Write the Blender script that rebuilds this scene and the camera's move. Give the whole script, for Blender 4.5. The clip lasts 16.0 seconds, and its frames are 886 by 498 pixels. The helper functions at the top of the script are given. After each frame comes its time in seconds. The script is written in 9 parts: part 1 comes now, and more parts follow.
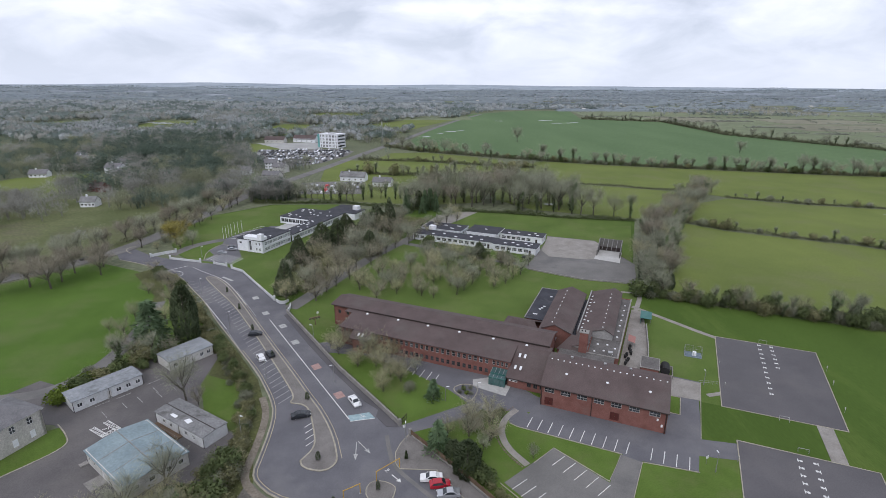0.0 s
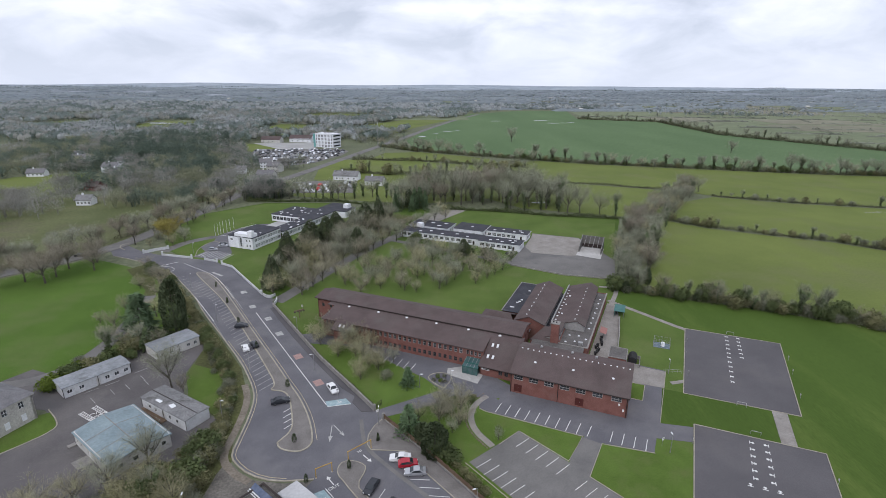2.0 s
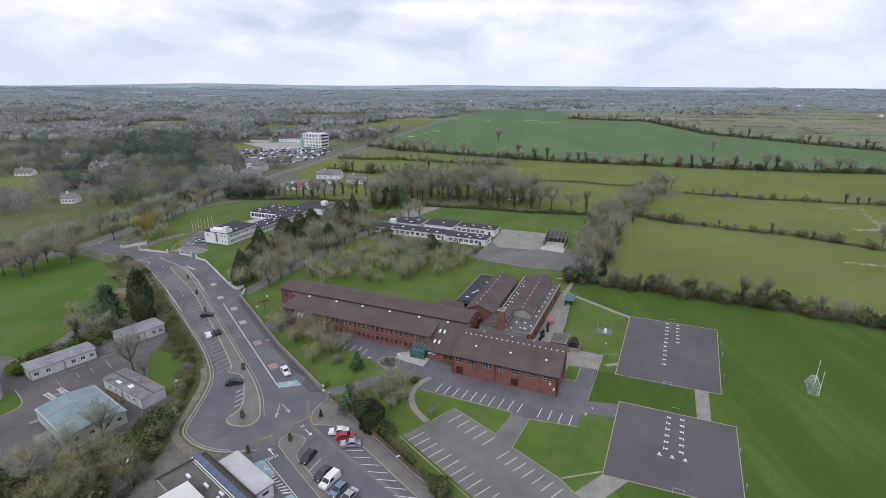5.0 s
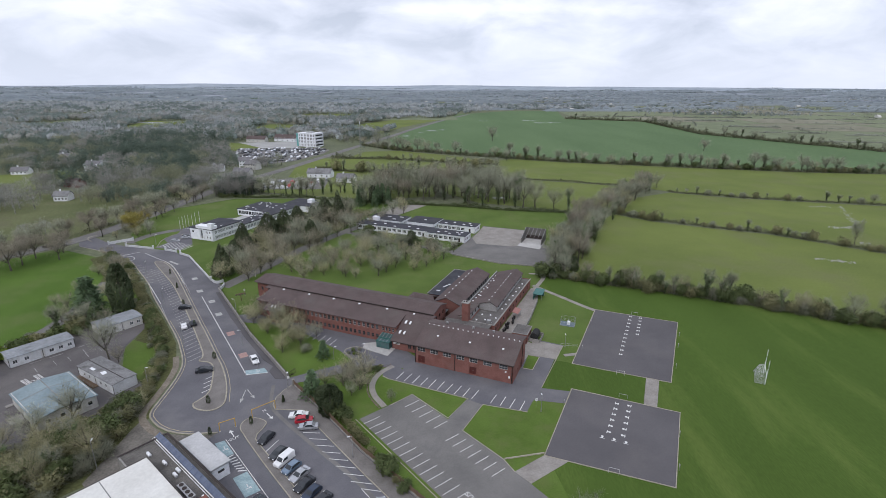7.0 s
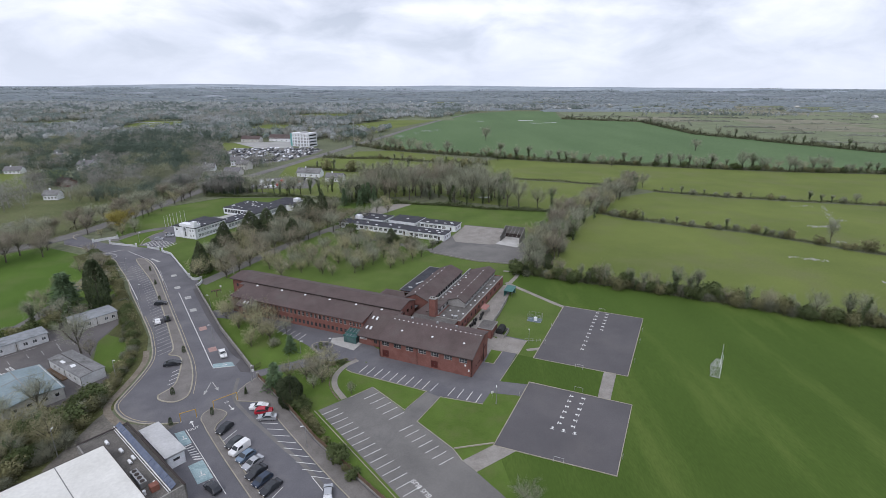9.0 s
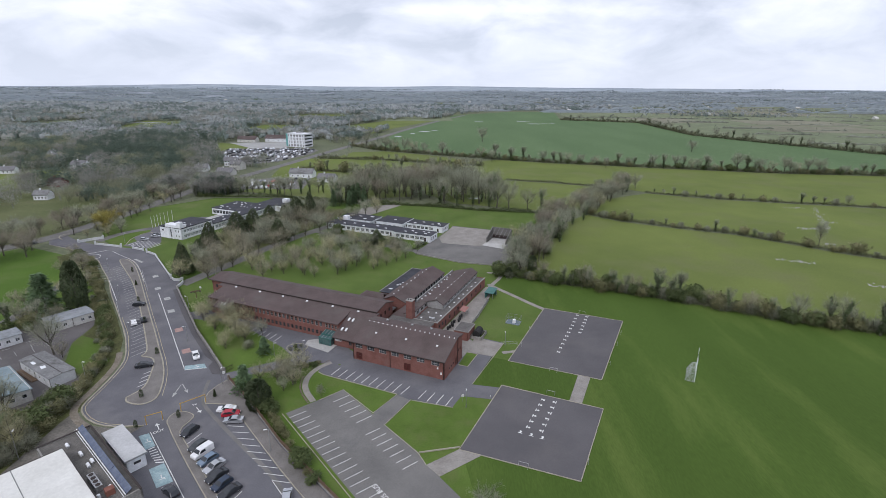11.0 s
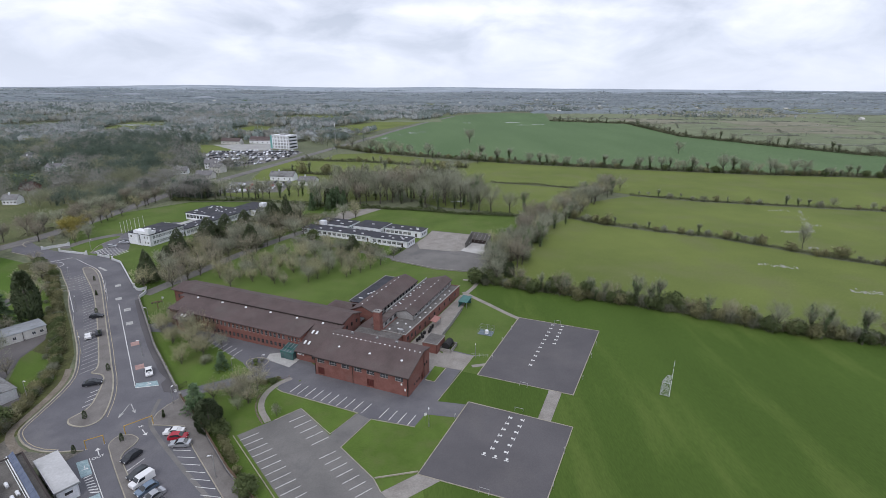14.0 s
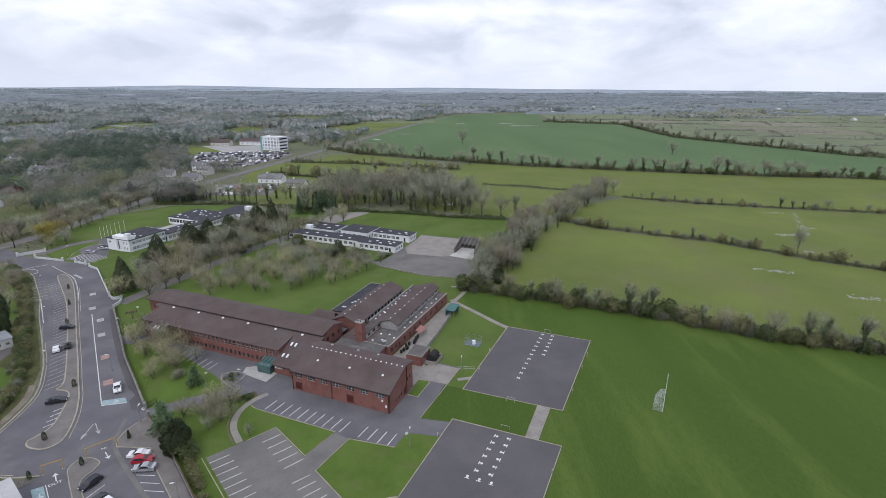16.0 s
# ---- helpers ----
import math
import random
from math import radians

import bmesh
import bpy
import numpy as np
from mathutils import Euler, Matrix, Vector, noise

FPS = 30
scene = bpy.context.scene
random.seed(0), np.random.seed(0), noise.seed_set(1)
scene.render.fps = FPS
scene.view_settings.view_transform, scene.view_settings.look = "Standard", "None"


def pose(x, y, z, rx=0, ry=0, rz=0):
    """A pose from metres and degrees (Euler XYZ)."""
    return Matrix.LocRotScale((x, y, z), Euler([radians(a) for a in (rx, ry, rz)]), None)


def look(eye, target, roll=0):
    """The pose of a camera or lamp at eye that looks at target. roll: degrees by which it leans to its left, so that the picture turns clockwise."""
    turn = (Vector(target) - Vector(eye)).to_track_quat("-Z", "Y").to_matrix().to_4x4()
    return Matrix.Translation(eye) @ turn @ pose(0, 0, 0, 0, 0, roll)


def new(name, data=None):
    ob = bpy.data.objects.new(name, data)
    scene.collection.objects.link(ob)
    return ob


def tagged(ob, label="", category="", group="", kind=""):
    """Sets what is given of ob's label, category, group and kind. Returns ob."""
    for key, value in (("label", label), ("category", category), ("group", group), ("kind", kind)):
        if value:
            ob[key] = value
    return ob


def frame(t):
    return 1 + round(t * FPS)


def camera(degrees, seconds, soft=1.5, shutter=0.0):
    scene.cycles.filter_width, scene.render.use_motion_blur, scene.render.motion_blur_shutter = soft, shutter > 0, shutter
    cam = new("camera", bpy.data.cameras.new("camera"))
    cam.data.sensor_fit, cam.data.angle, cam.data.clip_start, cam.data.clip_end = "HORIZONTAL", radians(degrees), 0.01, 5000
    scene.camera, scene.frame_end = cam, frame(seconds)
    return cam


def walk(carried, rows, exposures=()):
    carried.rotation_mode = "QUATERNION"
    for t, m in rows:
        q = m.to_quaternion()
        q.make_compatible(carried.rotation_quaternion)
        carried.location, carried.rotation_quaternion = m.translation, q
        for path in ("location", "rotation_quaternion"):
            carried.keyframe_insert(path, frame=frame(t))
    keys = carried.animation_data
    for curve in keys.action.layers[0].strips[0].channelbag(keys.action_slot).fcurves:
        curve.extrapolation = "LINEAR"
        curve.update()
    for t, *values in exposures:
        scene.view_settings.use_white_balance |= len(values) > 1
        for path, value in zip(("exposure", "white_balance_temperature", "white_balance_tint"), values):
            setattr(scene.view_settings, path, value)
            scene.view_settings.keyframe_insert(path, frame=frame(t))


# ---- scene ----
cam = camera(82.2, 16.0, soft=0.85)
PATH = [
    (0, (-0.135, -1.581, 74.036), (-0.129, 0.319, 73.413), 0.3),
    (0.5, (1.208, -3.1, 74.094), (1.214, -1.199, 73.471), 0.3),
    (1, (2.643, -4.608, 74.193), (2.649, -2.708, 73.57), 0.2),
    (1.5, (4.469, -6.069, 74.265), (4.474, -4.169, 73.642), 0.2),
    (2, (6.416, -7.496, 74.313), (6.422, -5.595, 73.69), 0.3),
    (2.5, (8.477, -8.879, 74.413), (8.484, -6.978, 73.791), 0.3),
    (3, (10.662, -10.232, 74.438), (10.672, -8.332, 73.815), 0.2),
    (3.5, (12.926, -11.656, 74.464), (12.94, -9.755, 73.841), 0.2),
    (4, (15.393, -13.12, 74.44), (15.407, -11.219, 73.818), 0.2),
    (6.5, (28.551, -20.22, 74.28), (28.556, -18.319, 73.658), 0.2),
    (7, (31.414, -21.586, 74.246), (31.417, -19.685, 73.625), 0.2),
    (7.5, (34.295, -22.878, 74.124), (34.297, -20.977, 73.503), 0.2),
    (8, (36.909, -23.944, 74.185), (36.911, -22.043, 73.565), 0.2),
    (8.5, (39.576, -24.578, 74.222), (39.577, -22.677, 73.602), 0.2),
    (9, (42.093, -24.806, 74.213), (42.09, -22.904, 73.593), 0.2),
    (11.5, (51.282, -22.923, 74.285), (51.272, -21.02, 73.667), 0.3),
    (12, (52.684, -21.984, 74.386), (52.678, -20.082, 73.768), 0.3),
    (12.5, (53.958, -21.002, 74.413), (53.958, -19.099, 73.796), 0.3),
    (13, (55.166, -19.809, 74.489), (55.171, -17.906, 73.873), 0.3),
    (13.5, (56.123, -18.558, 74.549), (56.134, -16.655, 73.935), 0.3),
    (14, (57.086, -17.111, 74.637), (57.104, -15.208, 74.022), 0.3),
    (14.5, (57.948, -15.613, 74.696), (57.973, -13.71, 74.082), 0.3),
    (15, (58.793, -14.063, 74.747), (58.823, -12.16, 74.133), 0.3),
    (15.5, (59.454, -12.394, 74.705), (59.487, -10.49, 74.091), 0.3),
    (16, (60.158, -10.778, 74.778), (60.195, -8.874, 74.165), 0.3),
]
walk(cam, [(t, look(eye, target, roll)) for t, eye, target, roll in PATH], exposures=[(0, 0.0, 6180, 14), (16, 0.0, 6180, 14)])

# ---- sky, sun ----
SUN_AZ, SUN_EL = 200.0, 48.0
world = bpy.data.worlds.new("overcast_sky")
scene.world = world
world.use_nodes = True
wn, wl = world.node_tree.nodes, world.node_tree.links
wn.clear()
w_out = wn.new("ShaderNodeOutputWorld")
w_bg = wn.new("ShaderNodeBackground")
w_sky = wn.new("ShaderNodeTexSky")
w_sky.sky_type = "NISHITA"
w_sky.sun_disc = False
w_sky.sun_elevation = radians(SUN_EL)
w_sky.sun_rotation = radians(SUN_AZ)
w_gain = wn.new("ShaderNodeMix")
w_gain.data_type, w_gain.blend_type = "RGBA", "MULTIPLY"
w_gain.inputs[0].default_value = 1.0
w_gain.inputs[7].default_value = (0.10, 0.10, 0.10, 1)
wl.new(w_sky.outputs[0], w_gain.inputs[6])
w_tc = wn.new("ShaderNodeTexCoord")
w_sep = wn.new("ShaderNodeSeparateXYZ")
wl.new(w_tc.outputs["Generated"], w_sep.inputs[0])
w_zz = wn.new("ShaderNodeMath")
w_zz.operation = "MAXIMUM"
wl.new(w_sep.outputs[2], w_zz.inputs[0])
w_zz.inputs[1].default_value = 0.0
w_zb = wn.new("ShaderNodeMath")
w_zb.operation = "ADD"
wl.new(w_zz.outputs[0], w_zb.inputs[0])
w_zb.inputs[1].default_value = 0.34
w_div = []
for axis in (0, 1):
    d = wn.new("ShaderNodeMath")
    d.operation = "DIVIDE"
    wl.new(w_sep.outputs[axis], d.inputs[0])
    wl.new(w_zb.outputs[0], d.inputs[1])
    w_div.append(d)
w_vec = wn.new("ShaderNodeCombineXYZ")
wl.new(w_div[0].outputs[0], w_vec.inputs[0])
wl.new(w_div[1].outputs[0], w_vec.inputs[1])
w_vec.inputs[2].default_value = 3.7
w_n1 = wn.new("ShaderNodeTexNoise")
w_n1.inputs["Scale"].default_value = 2.5
w_n1.inputs["Detail"].default_value = 9
w_n1.inputs["Roughness"].default_value = 0.52
w_n1.inputs["Distortion"].default_value = 0.35
wl.new(w_vec.outputs[0], w_n1.inputs["Vector"])
w_ramp = wn.new("ShaderNodeValToRGB")
w_ramp.color_ramp.elements[0].position = 0.33
w_ramp.color_ramp.elements[0].color = (0.58, 0.63, 0.71, 1)
w_ramp.color_ramp.elements[1].position = 0.64
w_ramp.color_ramp.elements[1].color = (1.04, 1.06, 1.09, 1)
mid = w_ramp.color_ramp.elements.new(0.50)
mid.color = (0.82, 0.86, 0.94, 1)
wl.new(w_n1.outputs[0], w_ramp.inputs[0])
w_mix = wn.new("ShaderNodeMix")
w_mix.data_type = "RGBA"
w_mix.inputs[0].default_value = 0.93
wl.new(w_gain.outputs[2], w_mix.inputs[6])
w_low = wn.new("ShaderNodeMapRange")
wl.new(w_sep.outputs[2], w_low.inputs[0])
w_low.inputs[1].default_value, w_low.inputs[2].default_value = 0.005, 0.13
w_low.inputs[3].default_value, w_low.inputs[4].default_value = 0.75, 0.0
w_hor = wn.new("ShaderNodeMix")
w_hor.data_type = "RGBA"
w_hor.inputs[7].default_value = (0.80, 0.86, 0.96, 1)
wl.new(w_low.outputs[0], w_hor.inputs[0])
wl.new(w_ramp.outputs[0], w_hor.inputs[6])
wl.new(w_hor.outputs[2], w_mix.inputs[7])
wl.new(w_mix.outputs[2], w_bg.inputs[0])
w_bg.inputs[1].default_value = 1.04
wl.new(w_bg.outputs[0], w_out.inputs[0])

sun_data = bpy.data.lights.new("sun", "SUN")
sun_data.energy = 1.1
sun_data.angle = radians(25)
sun_data.color = (1.0, 0.96, 0.9)
sun = new("sun", sun_data)
az = radians(SUN_AZ)
sun.matrix_basis = look((math.sin(az) * 60, math.cos(az) * 60, 200), (0, 0, 200 - 60 * math.tan(radians(SUN_EL))))


# ---- materials ----
def mat(name, dark, light, scale=1.0, rough=0.85, fine=0.0, fine_amt=0.35, bump=0.0, metal=0.0, rand=0.0, spec=0.3, island=0.0,
        patch=None, patch_scale=0.05, patch_lo=0.5, patch_hi=0.62, stretch=None, trans=0.0, detail=5.0, thin=0.0):
    """A surface whose colour drifts between two tones at one scale, is speckled at a finer one, and may carry large patches of a third tone."""
    m = bpy.data.materials.new(name)
    m.use_nodes = True
    n, l = m.node_tree.nodes, m.node_tree.links
    p = n["Principled BSDF"]
    geo = n.new("ShaderNodeNewGeometry")
    vec = geo.outputs["Position"]
    if stretch:
        mp = n.new("ShaderNodeMapping")
        mp.inputs["Rotation"].default_value[2] = radians(stretch[3])
        mp.inputs["Scale"].default_value = stretch[:3]
        l.new(vec, mp.inputs[0])
        vec = mp.outputs[0]

    def noisy(s, d=detail, r=0.6):
        t = n.new("ShaderNodeTexNoise")
        t.inputs["Scale"].default_value, t.inputs["Detail"].default_value, t.inputs["Roughness"].default_value = s, d, r
        l.new(vec, t.inputs["Vector"])
        return t.outputs[0]

    def blend(kind, fac, a, b):
        x = n.new("ShaderNodeMix")
        x.data_type, x.blend_type = "RGBA", kind
        for sock, val in ((x.inputs[0], fac), (x.inputs[6], a), (x.inputs[7], b)):
            if isinstance(val, (int, float)):
                sock.default_value = val
            elif isinstance(val, tuple):
                sock.default_value = (*val, 1) if len(val) == 3 else val
            else:
                l.new(val, sock)
        return x.outputs[2]

    def spread(src, lo, hi, a=0.0, b=1.0):
        r = n.new("ShaderNodeMapRange")
        l.new(src, r.inputs[0])
        for k, v in enumerate((lo, hi, a, b)):
            r.inputs[k + 1].default_value = v
        return r.outputs[0]

    coarse = noisy(scale)
    col = blend("MIX", spread(coarse, 0.32, 0.68), dark, light)
    if patch:
        col = blend("MIX", spread(noisy(patch_scale, 4), patch_lo, patch_hi), col, patch)
    grain = None
    if fine:
        grain = noisy(fine, 3)
        col = blend("MULTIPLY", 1.0, col, blend("MIX", spread(grain, 0.3, 0.7), (1 - fine_amt,) * 3, (1 + fine_amt * 0.6,) * 3))
    if rand:
        info = n.new("ShaderNodeObjectInfo")
        r = spread(info.outputs["Random"], 0, 1, 1 - rand, 1 + rand)
        col = blend("MULTIPLY", 1.0, col, r)
    if island:
        r = spread(geo.outputs["Random Per Island"], 0, 1, 1 - island, 1 + island)
        col = blend("MULTIPLY", 1.0, col, r)
    l.new(col, p.inputs["Base Color"])
    p.inputs["Roughness"].default_value = rough
    p.inputs["Metallic"].default_value = metal
    p.inputs["Specular IOR Level"].default_value = spec
    p.inputs["Transmission Weight"].default_value = trans
    if thin:
        through_light = n.new("ShaderNodeBsdfTranslucent")
        l.new(col, through_light.inputs["Color"])
        both = n.new("ShaderNodeMixShader")
        both.inputs[0].default_value = thin
        l.new(p.outputs[0], both.inputs[1])
        l.new(through_light.outputs[0], both.inputs[2])
        l.new(both.outputs[0], n["Material Output"].inputs[0])
    if bump:
        b = n.new("ShaderNodeBump")
        b.inputs["Strength"].default_value = bump
        b.inputs["Distance"].default_value = 0.05
        l.new(grain or coarse, b.inputs["Height"])
        l.new(b.outputs[0], p.inputs["Normal"])
    return m


M = {}
# grounds
M["grass"] = mat("mown_grass", (0.066, 0.118, 0.026), (0.095, 0.160, 0.036), 0.035, 0.95, 3.0, 0.30, 0.3, spec=0.1, patch=(0.110, 0.160, 0.044), patch_scale=0.07, patch_lo=0.52, patch_hi=0.75, stretch=(1.0, 0.30, 1, -22.8))
M["pitch"] = mat("pitch_grass", (0.056, 0.094, 0.018), (0.078, 0.127, 0.025), 0.03, 0.95, 3.0, 0.14, 0.0, spec=0.1, patch=(0.104, 0.146, 0.034), patch_scale=0.06, patch_lo=0.52, patch_hi=0.72, stretch=(1.0, 0.20, 1, -2.0))
M["lawn"] = mat("lawn_grass", (0.080, 0.127, 0.025), (0.110, 0.170, 0.036), 0.09, 0.95, 4.0, 0.18, 0.0, spec=0.1, patch=(0.120, 0.142, 0.050), patch_scale=0.11, patch_lo=0.48, patch_hi=0.75)
M["pasture"] = mat("pasture_grass", (0.118, 0.150, 0.042), (0.160, 0.195, 0.054), 0.020, 0.95, 1.2, 0.10, 0.0, spec=0.1, patch=(0.150, 0.165, 0.068), patch_scale=0.03, patch_lo=0.5, patch_hi=0.75)
M["crop"] = mat("winter_crop", (0.094, 0.150, 0.068), (0.120, 0.182, 0.084), 0.012, 0.95, 0.5, 0.15, 0.2, spec=0.1, stretch=(1.0, 0.25, 1, -10))
M["rough"] = mat("winter_ground", (0.122, 0.136, 0.084), (0.162, 0.176, 0.112), 0.012, 0.97, 0.35, 0.3, 0.4, spec=0.1, patch=(0.145, 0.170, 0.095), patch_scale=0.006, patch_lo=0.56, patch_hi=0.62)
M["scrub"] = mat("leaf_litter", (0.078, 0.080, 0.038), (0.118, 0.130, 0.050), 0.08, 0.97, 1.5, 0.4, 0.5, spec=0.1)
M["asphalt"] = mat("worn_asphalt", (0.118, 0.116, 0.128), (0.160, 0.156, 0.168), 0.10, 0.9, 6.0, 0.16, 0.2, spec=0.25, patch=(0.180, 0.174, 0.176), patch_scale=0.05, patch_lo=0.52, patch_hi=0.75)
M["lot"] = mat("grey_tarmac", (0.145, 0.140, 0.134), (0.200, 0.192, 0.182), 0.09, 0.92, 5.0, 0.15, 0.2, spec=0.2, patch=(0.12, 0.118, 0.118), patch_scale=0.06, patch_lo=0.55, patch_hi=0.7)
M["court"] = mat("court_tarmac", (0.098, 0.093, 0.098), (0.126, 0.119, 0.124), 0.07, 0.92, 5.0, 0.12, 0.15, spec=0.2, patch=(0.14, 0.13, 0.13), patch_scale=0.05, patch_lo=0.55, patch_hi=0.8)
M["paving"] = mat("pale_concrete", (0.235, 0.215, 0.195), (0.32, 0.30, 0.275), 0.25, 0.9, 3.0, 0.2, 0.2, spec=0.25)
M["island"] = mat("island_paving", (0.160, 0.148, 0.138), (0.215, 0.200, 0.188), 0.3, 0.9, 4.0, 0.2, 0.2, spec=0.2)
M["kerb"] = mat("kerb_concrete", (0.29, 0.265, 0.21), (0.40, 0.37, 0.30), 0.4, 0.9, 3.0, 0.2, spec=0.2)
M["mud"] = mat("muddy_verge", (0.17, 0.145, 0.115), (0.25, 0.22, 0.18), 0.3, 0.95, 2.0, 0.3, 0.3, spec=0.15)
M["line"] = mat("road_paint", (0.55, 0.55, 0.53), (0.78, 0.78, 0.76), 1.2, 0.7, 9.0, 0.2)
M["linefaint"] = mat("worn_road_paint", (0.30, 0.30, 0.29), (0.50, 0.50, 0.48), 1.0, 0.8, 6.0, 0.3)
M["tanline"] = mat("faded_yellow_line", (0.36, 0.31, 0.20), (0.50, 0.44, 0.31), 0.8, 0.8, 5.0, 0.25)
M["blue"] = mat("blue_bay_paint", (0.24, 0.34, 0.36), (0.35, 0.45, 0.47), 0.8, 0.8, 4.0, 0.25)
M["red"] = mat("red_pad_paint", (0.33, 0.20, 0.18), (0.42, 0.29, 0.26), 0.9, 0.8, 4.0, 0.3)
M["water"] = mat("puddle_water", (0.35, 0.36, 0.37), (0.5, 0.51, 0.52), 0.1, 0.15, spec=0.5)
# walls and roofs
M["brick"] = mat("red_brick", (0.178, 0.080, 0.066), (0.245, 0.115, 0.096), 0.5, 0.9, 9.0, 0.25, 0.2, spec=0.2, patch=(0.185, 0.105, 0.09), patch_scale=0.25, patch_lo=0.5, patch_hi=0.75)
M["rooftile"] = mat("brown_roof_tile", (0.088, 0.066, 0.063), (0.120, 0.090, 0.086), 0.22, 0.85, 5.0, 0.2, 0.3, spec=0.25, patch=(0.118, 0.100, 0.092), patch_scale=0.12, patch_lo=0.5, patch_hi=0.75)
M["flatroof"] = mat("dark_flat_roof", (0.032, 0.033, 0.041), (0.056, 0.057, 0.068), 0.25, 0.8, 2.5, 0.2, spec=0.3, patch=(0.085, 0.085, 0.092), patch_scale=0.2, patch_lo=0.6, patch_hi=0.75)
M["greyroof"] = mat("weathered_felt_roof", (0.165, 0.165, 0.165), (0.25, 0.25, 0.25), 0.35, 0.85, 2.5, 0.3, spec=0.2, patch=(0.10, 0.095, 0.09), patch_scale=0.3, patch_lo=0.55, patch_hi=0.7)
M["blueroof"] = mat("pale_blue_felt_roof", (0.19, 0.245, 0.265), (0.25, 0.315, 0.335), 0.25, 0.7, 2.0, 0.15, spec=0.3, patch=(0.20, 0.235, 0.24), patch_scale=0.2, patch_lo=0.55, patch_hi=0.8)
M["whiteroof"] = mat("white_membrane_roof", (0.61, 0.60, 0.56), (0.71, 0.70, 0.66), 0.15, 0.6, 1.5, 0.08, spec=0.3)
M["white"] = mat("white_render", (0.71, 0.72, 0.75), (0.83, 0.84, 0.87), 0.3, 0.85, 2.0, 0.12, spec=0.2)
M["cabinwhite"] = mat("white_cabin_cladding", (0.50, 0.51, 0.52), (0.64, 0.65, 0.66), 0.4, 0.75, 2.5, 0.15, spec=0.2, patch=(0.40, 0.40, 0.39), patch_scale=0.5, patch_lo=0.58, patch_hi=0.75)
M["paleroof"] = mat("pale_blue_grey_felt", (0.22, 0.235, 0.25), (0.31, 0.325, 0.34), 0.3, 0.8, 2.0, 0.2, spec=0.2, patch=(0.17, 0.18, 0.185), patch_scale=0.35, patch_lo=0.52, patch_hi=0.7)
M["yard"] = mat("yard_tarmac", (0.108, 0.100, 0.100), (0.148, 0.138, 0.136), 0.12, 0.92, 5.0, 0.18, 0.2, spec=0.2, patch=(0.165, 0.152, 0.145), patch_scale=0.08, patch_lo=0.52, patch_hi=0.75)
M["cream"] = mat("cream_cladding", (0.50, 0.49, 0.46), (0.62, 0.61, 0.58), 0.3, 0.8, 2.5, 0.15, spec=0.2)
M["stone"] = mat("pale_stone_render", (0.42, 0.40, 0.37), (0.54, 0.52, 0.48), 0.5, 0.9, 3.0, 0.25, spec=0.2)
M["slate"] = mat("grey_slate", (0.135, 0.132, 0.136), (0.20, 0.195, 0.20), 0.5, 0.7, 5.0, 0.25, 0.2, spec=0.35)
M["greygable"] = mat("grey_render", (0.28, 0.275, 0.27), (0.36, 0.355, 0.345), 0.4, 0.9, 2.0, 0.15)
M["fascia"] = mat("dark_brown_fascia", (0.030, 0.022, 0.020), (0.045, 0.034, 0.030), 0.6, 0.6)
M["frame"] = mat("brown_window_frame", (0.10, 0.072, 0.062), (0.13, 0.098, 0.085), 0.8, 0.5)
M["whiteframe"] = mat("white_window_frame", (0.68, 0.68, 0.68), (0.8, 0.8, 0.8), 0.8, 0.4)
M["paleframe"] = mat("pale_grey_window_frame", (0.36, 0.35, 0.34), (0.46, 0.45, 0.44), 0.8, 0.5)
M["blindglass"] = mat("glass_over_pale_blinds", (0.20, 0.215, 0.23), (0.42, 0.44, 0.46), 0.5, 0.10, spec=0.5, rand=0.35)
M["glass"] = mat("window_glass", (0.030, 0.034, 0.038), (0.060, 0.065, 0.072), 0.4, 0.06, spec=0.5, rand=0.5)
M["greenframe"] = mat("green_porch_frame", (0.022, 0.105, 0.090), (0.036, 0.140, 0.122), 0.6, 0.45)
M["greenglass"] = mat("tinted_porch_glass", (0.040, 0.085, 0.085), (0.095, 0.155, 0.155), 0.5, 0.12, spec=0.5)
M["reddoor"] = mat("dark_red_door", (0.075, 0.022, 0.018), (0.10, 0.030, 0.025), 1.0, 0.5)
M["skylight"] = mat("pale_rooflight", (0.66, 0.67, 0.68), (0.82, 0.83, 0.84), 2.0, 0.3, spec=0.5)
M["metal"] = mat("galvanised_steel", (0.35, 0.35, 0.35), (0.48, 0.48, 0.48), 1.0, 0.45, metal=0.7)
M["solar"] = mat("solar_glass", (0.055, 0.075, 0.13), (0.10, 0.125, 0.19), 0.8, 0.15, spec=0.6)
M["yellow"] = mat("yellow_paint", (0.40, 0.25, 0.05), (0.52, 0.34, 0.08), 1.0, 0.5)
M["wood"] = mat("weathered_fence_wood", (0.13, 0.085, 0.055), (0.20, 0.14, 0.095), 0.6, 0.85, 5.0, 0.3)
M["concwall"] = mat("grey_wall_render", (0.22, 0.21, 0.195), (0.31, 0.295, 0.275), 0.5, 0.9, 3.0, 0.25)
M["net"] = mat("white_net", (0.5, 0.51, 0.52), (0.65, 0.66, 0.67), 2.0, 0.8)
M["black"] = mat("black_rubber", (0.018, 0.018, 0.018), (0.03, 0.03, 0.03), 2.0, 0.8)
M["carglass"] = mat("car_glass", (0.02, 0.024, 0.028), (0.035, 0.04, 0.045), 1.0, 0.05, spec=0.6)
M["teal"] = mat("teal_panel", (0.045, 0.135, 0.125), (0.07, 0.175, 0.16), 0.6, 0.6)
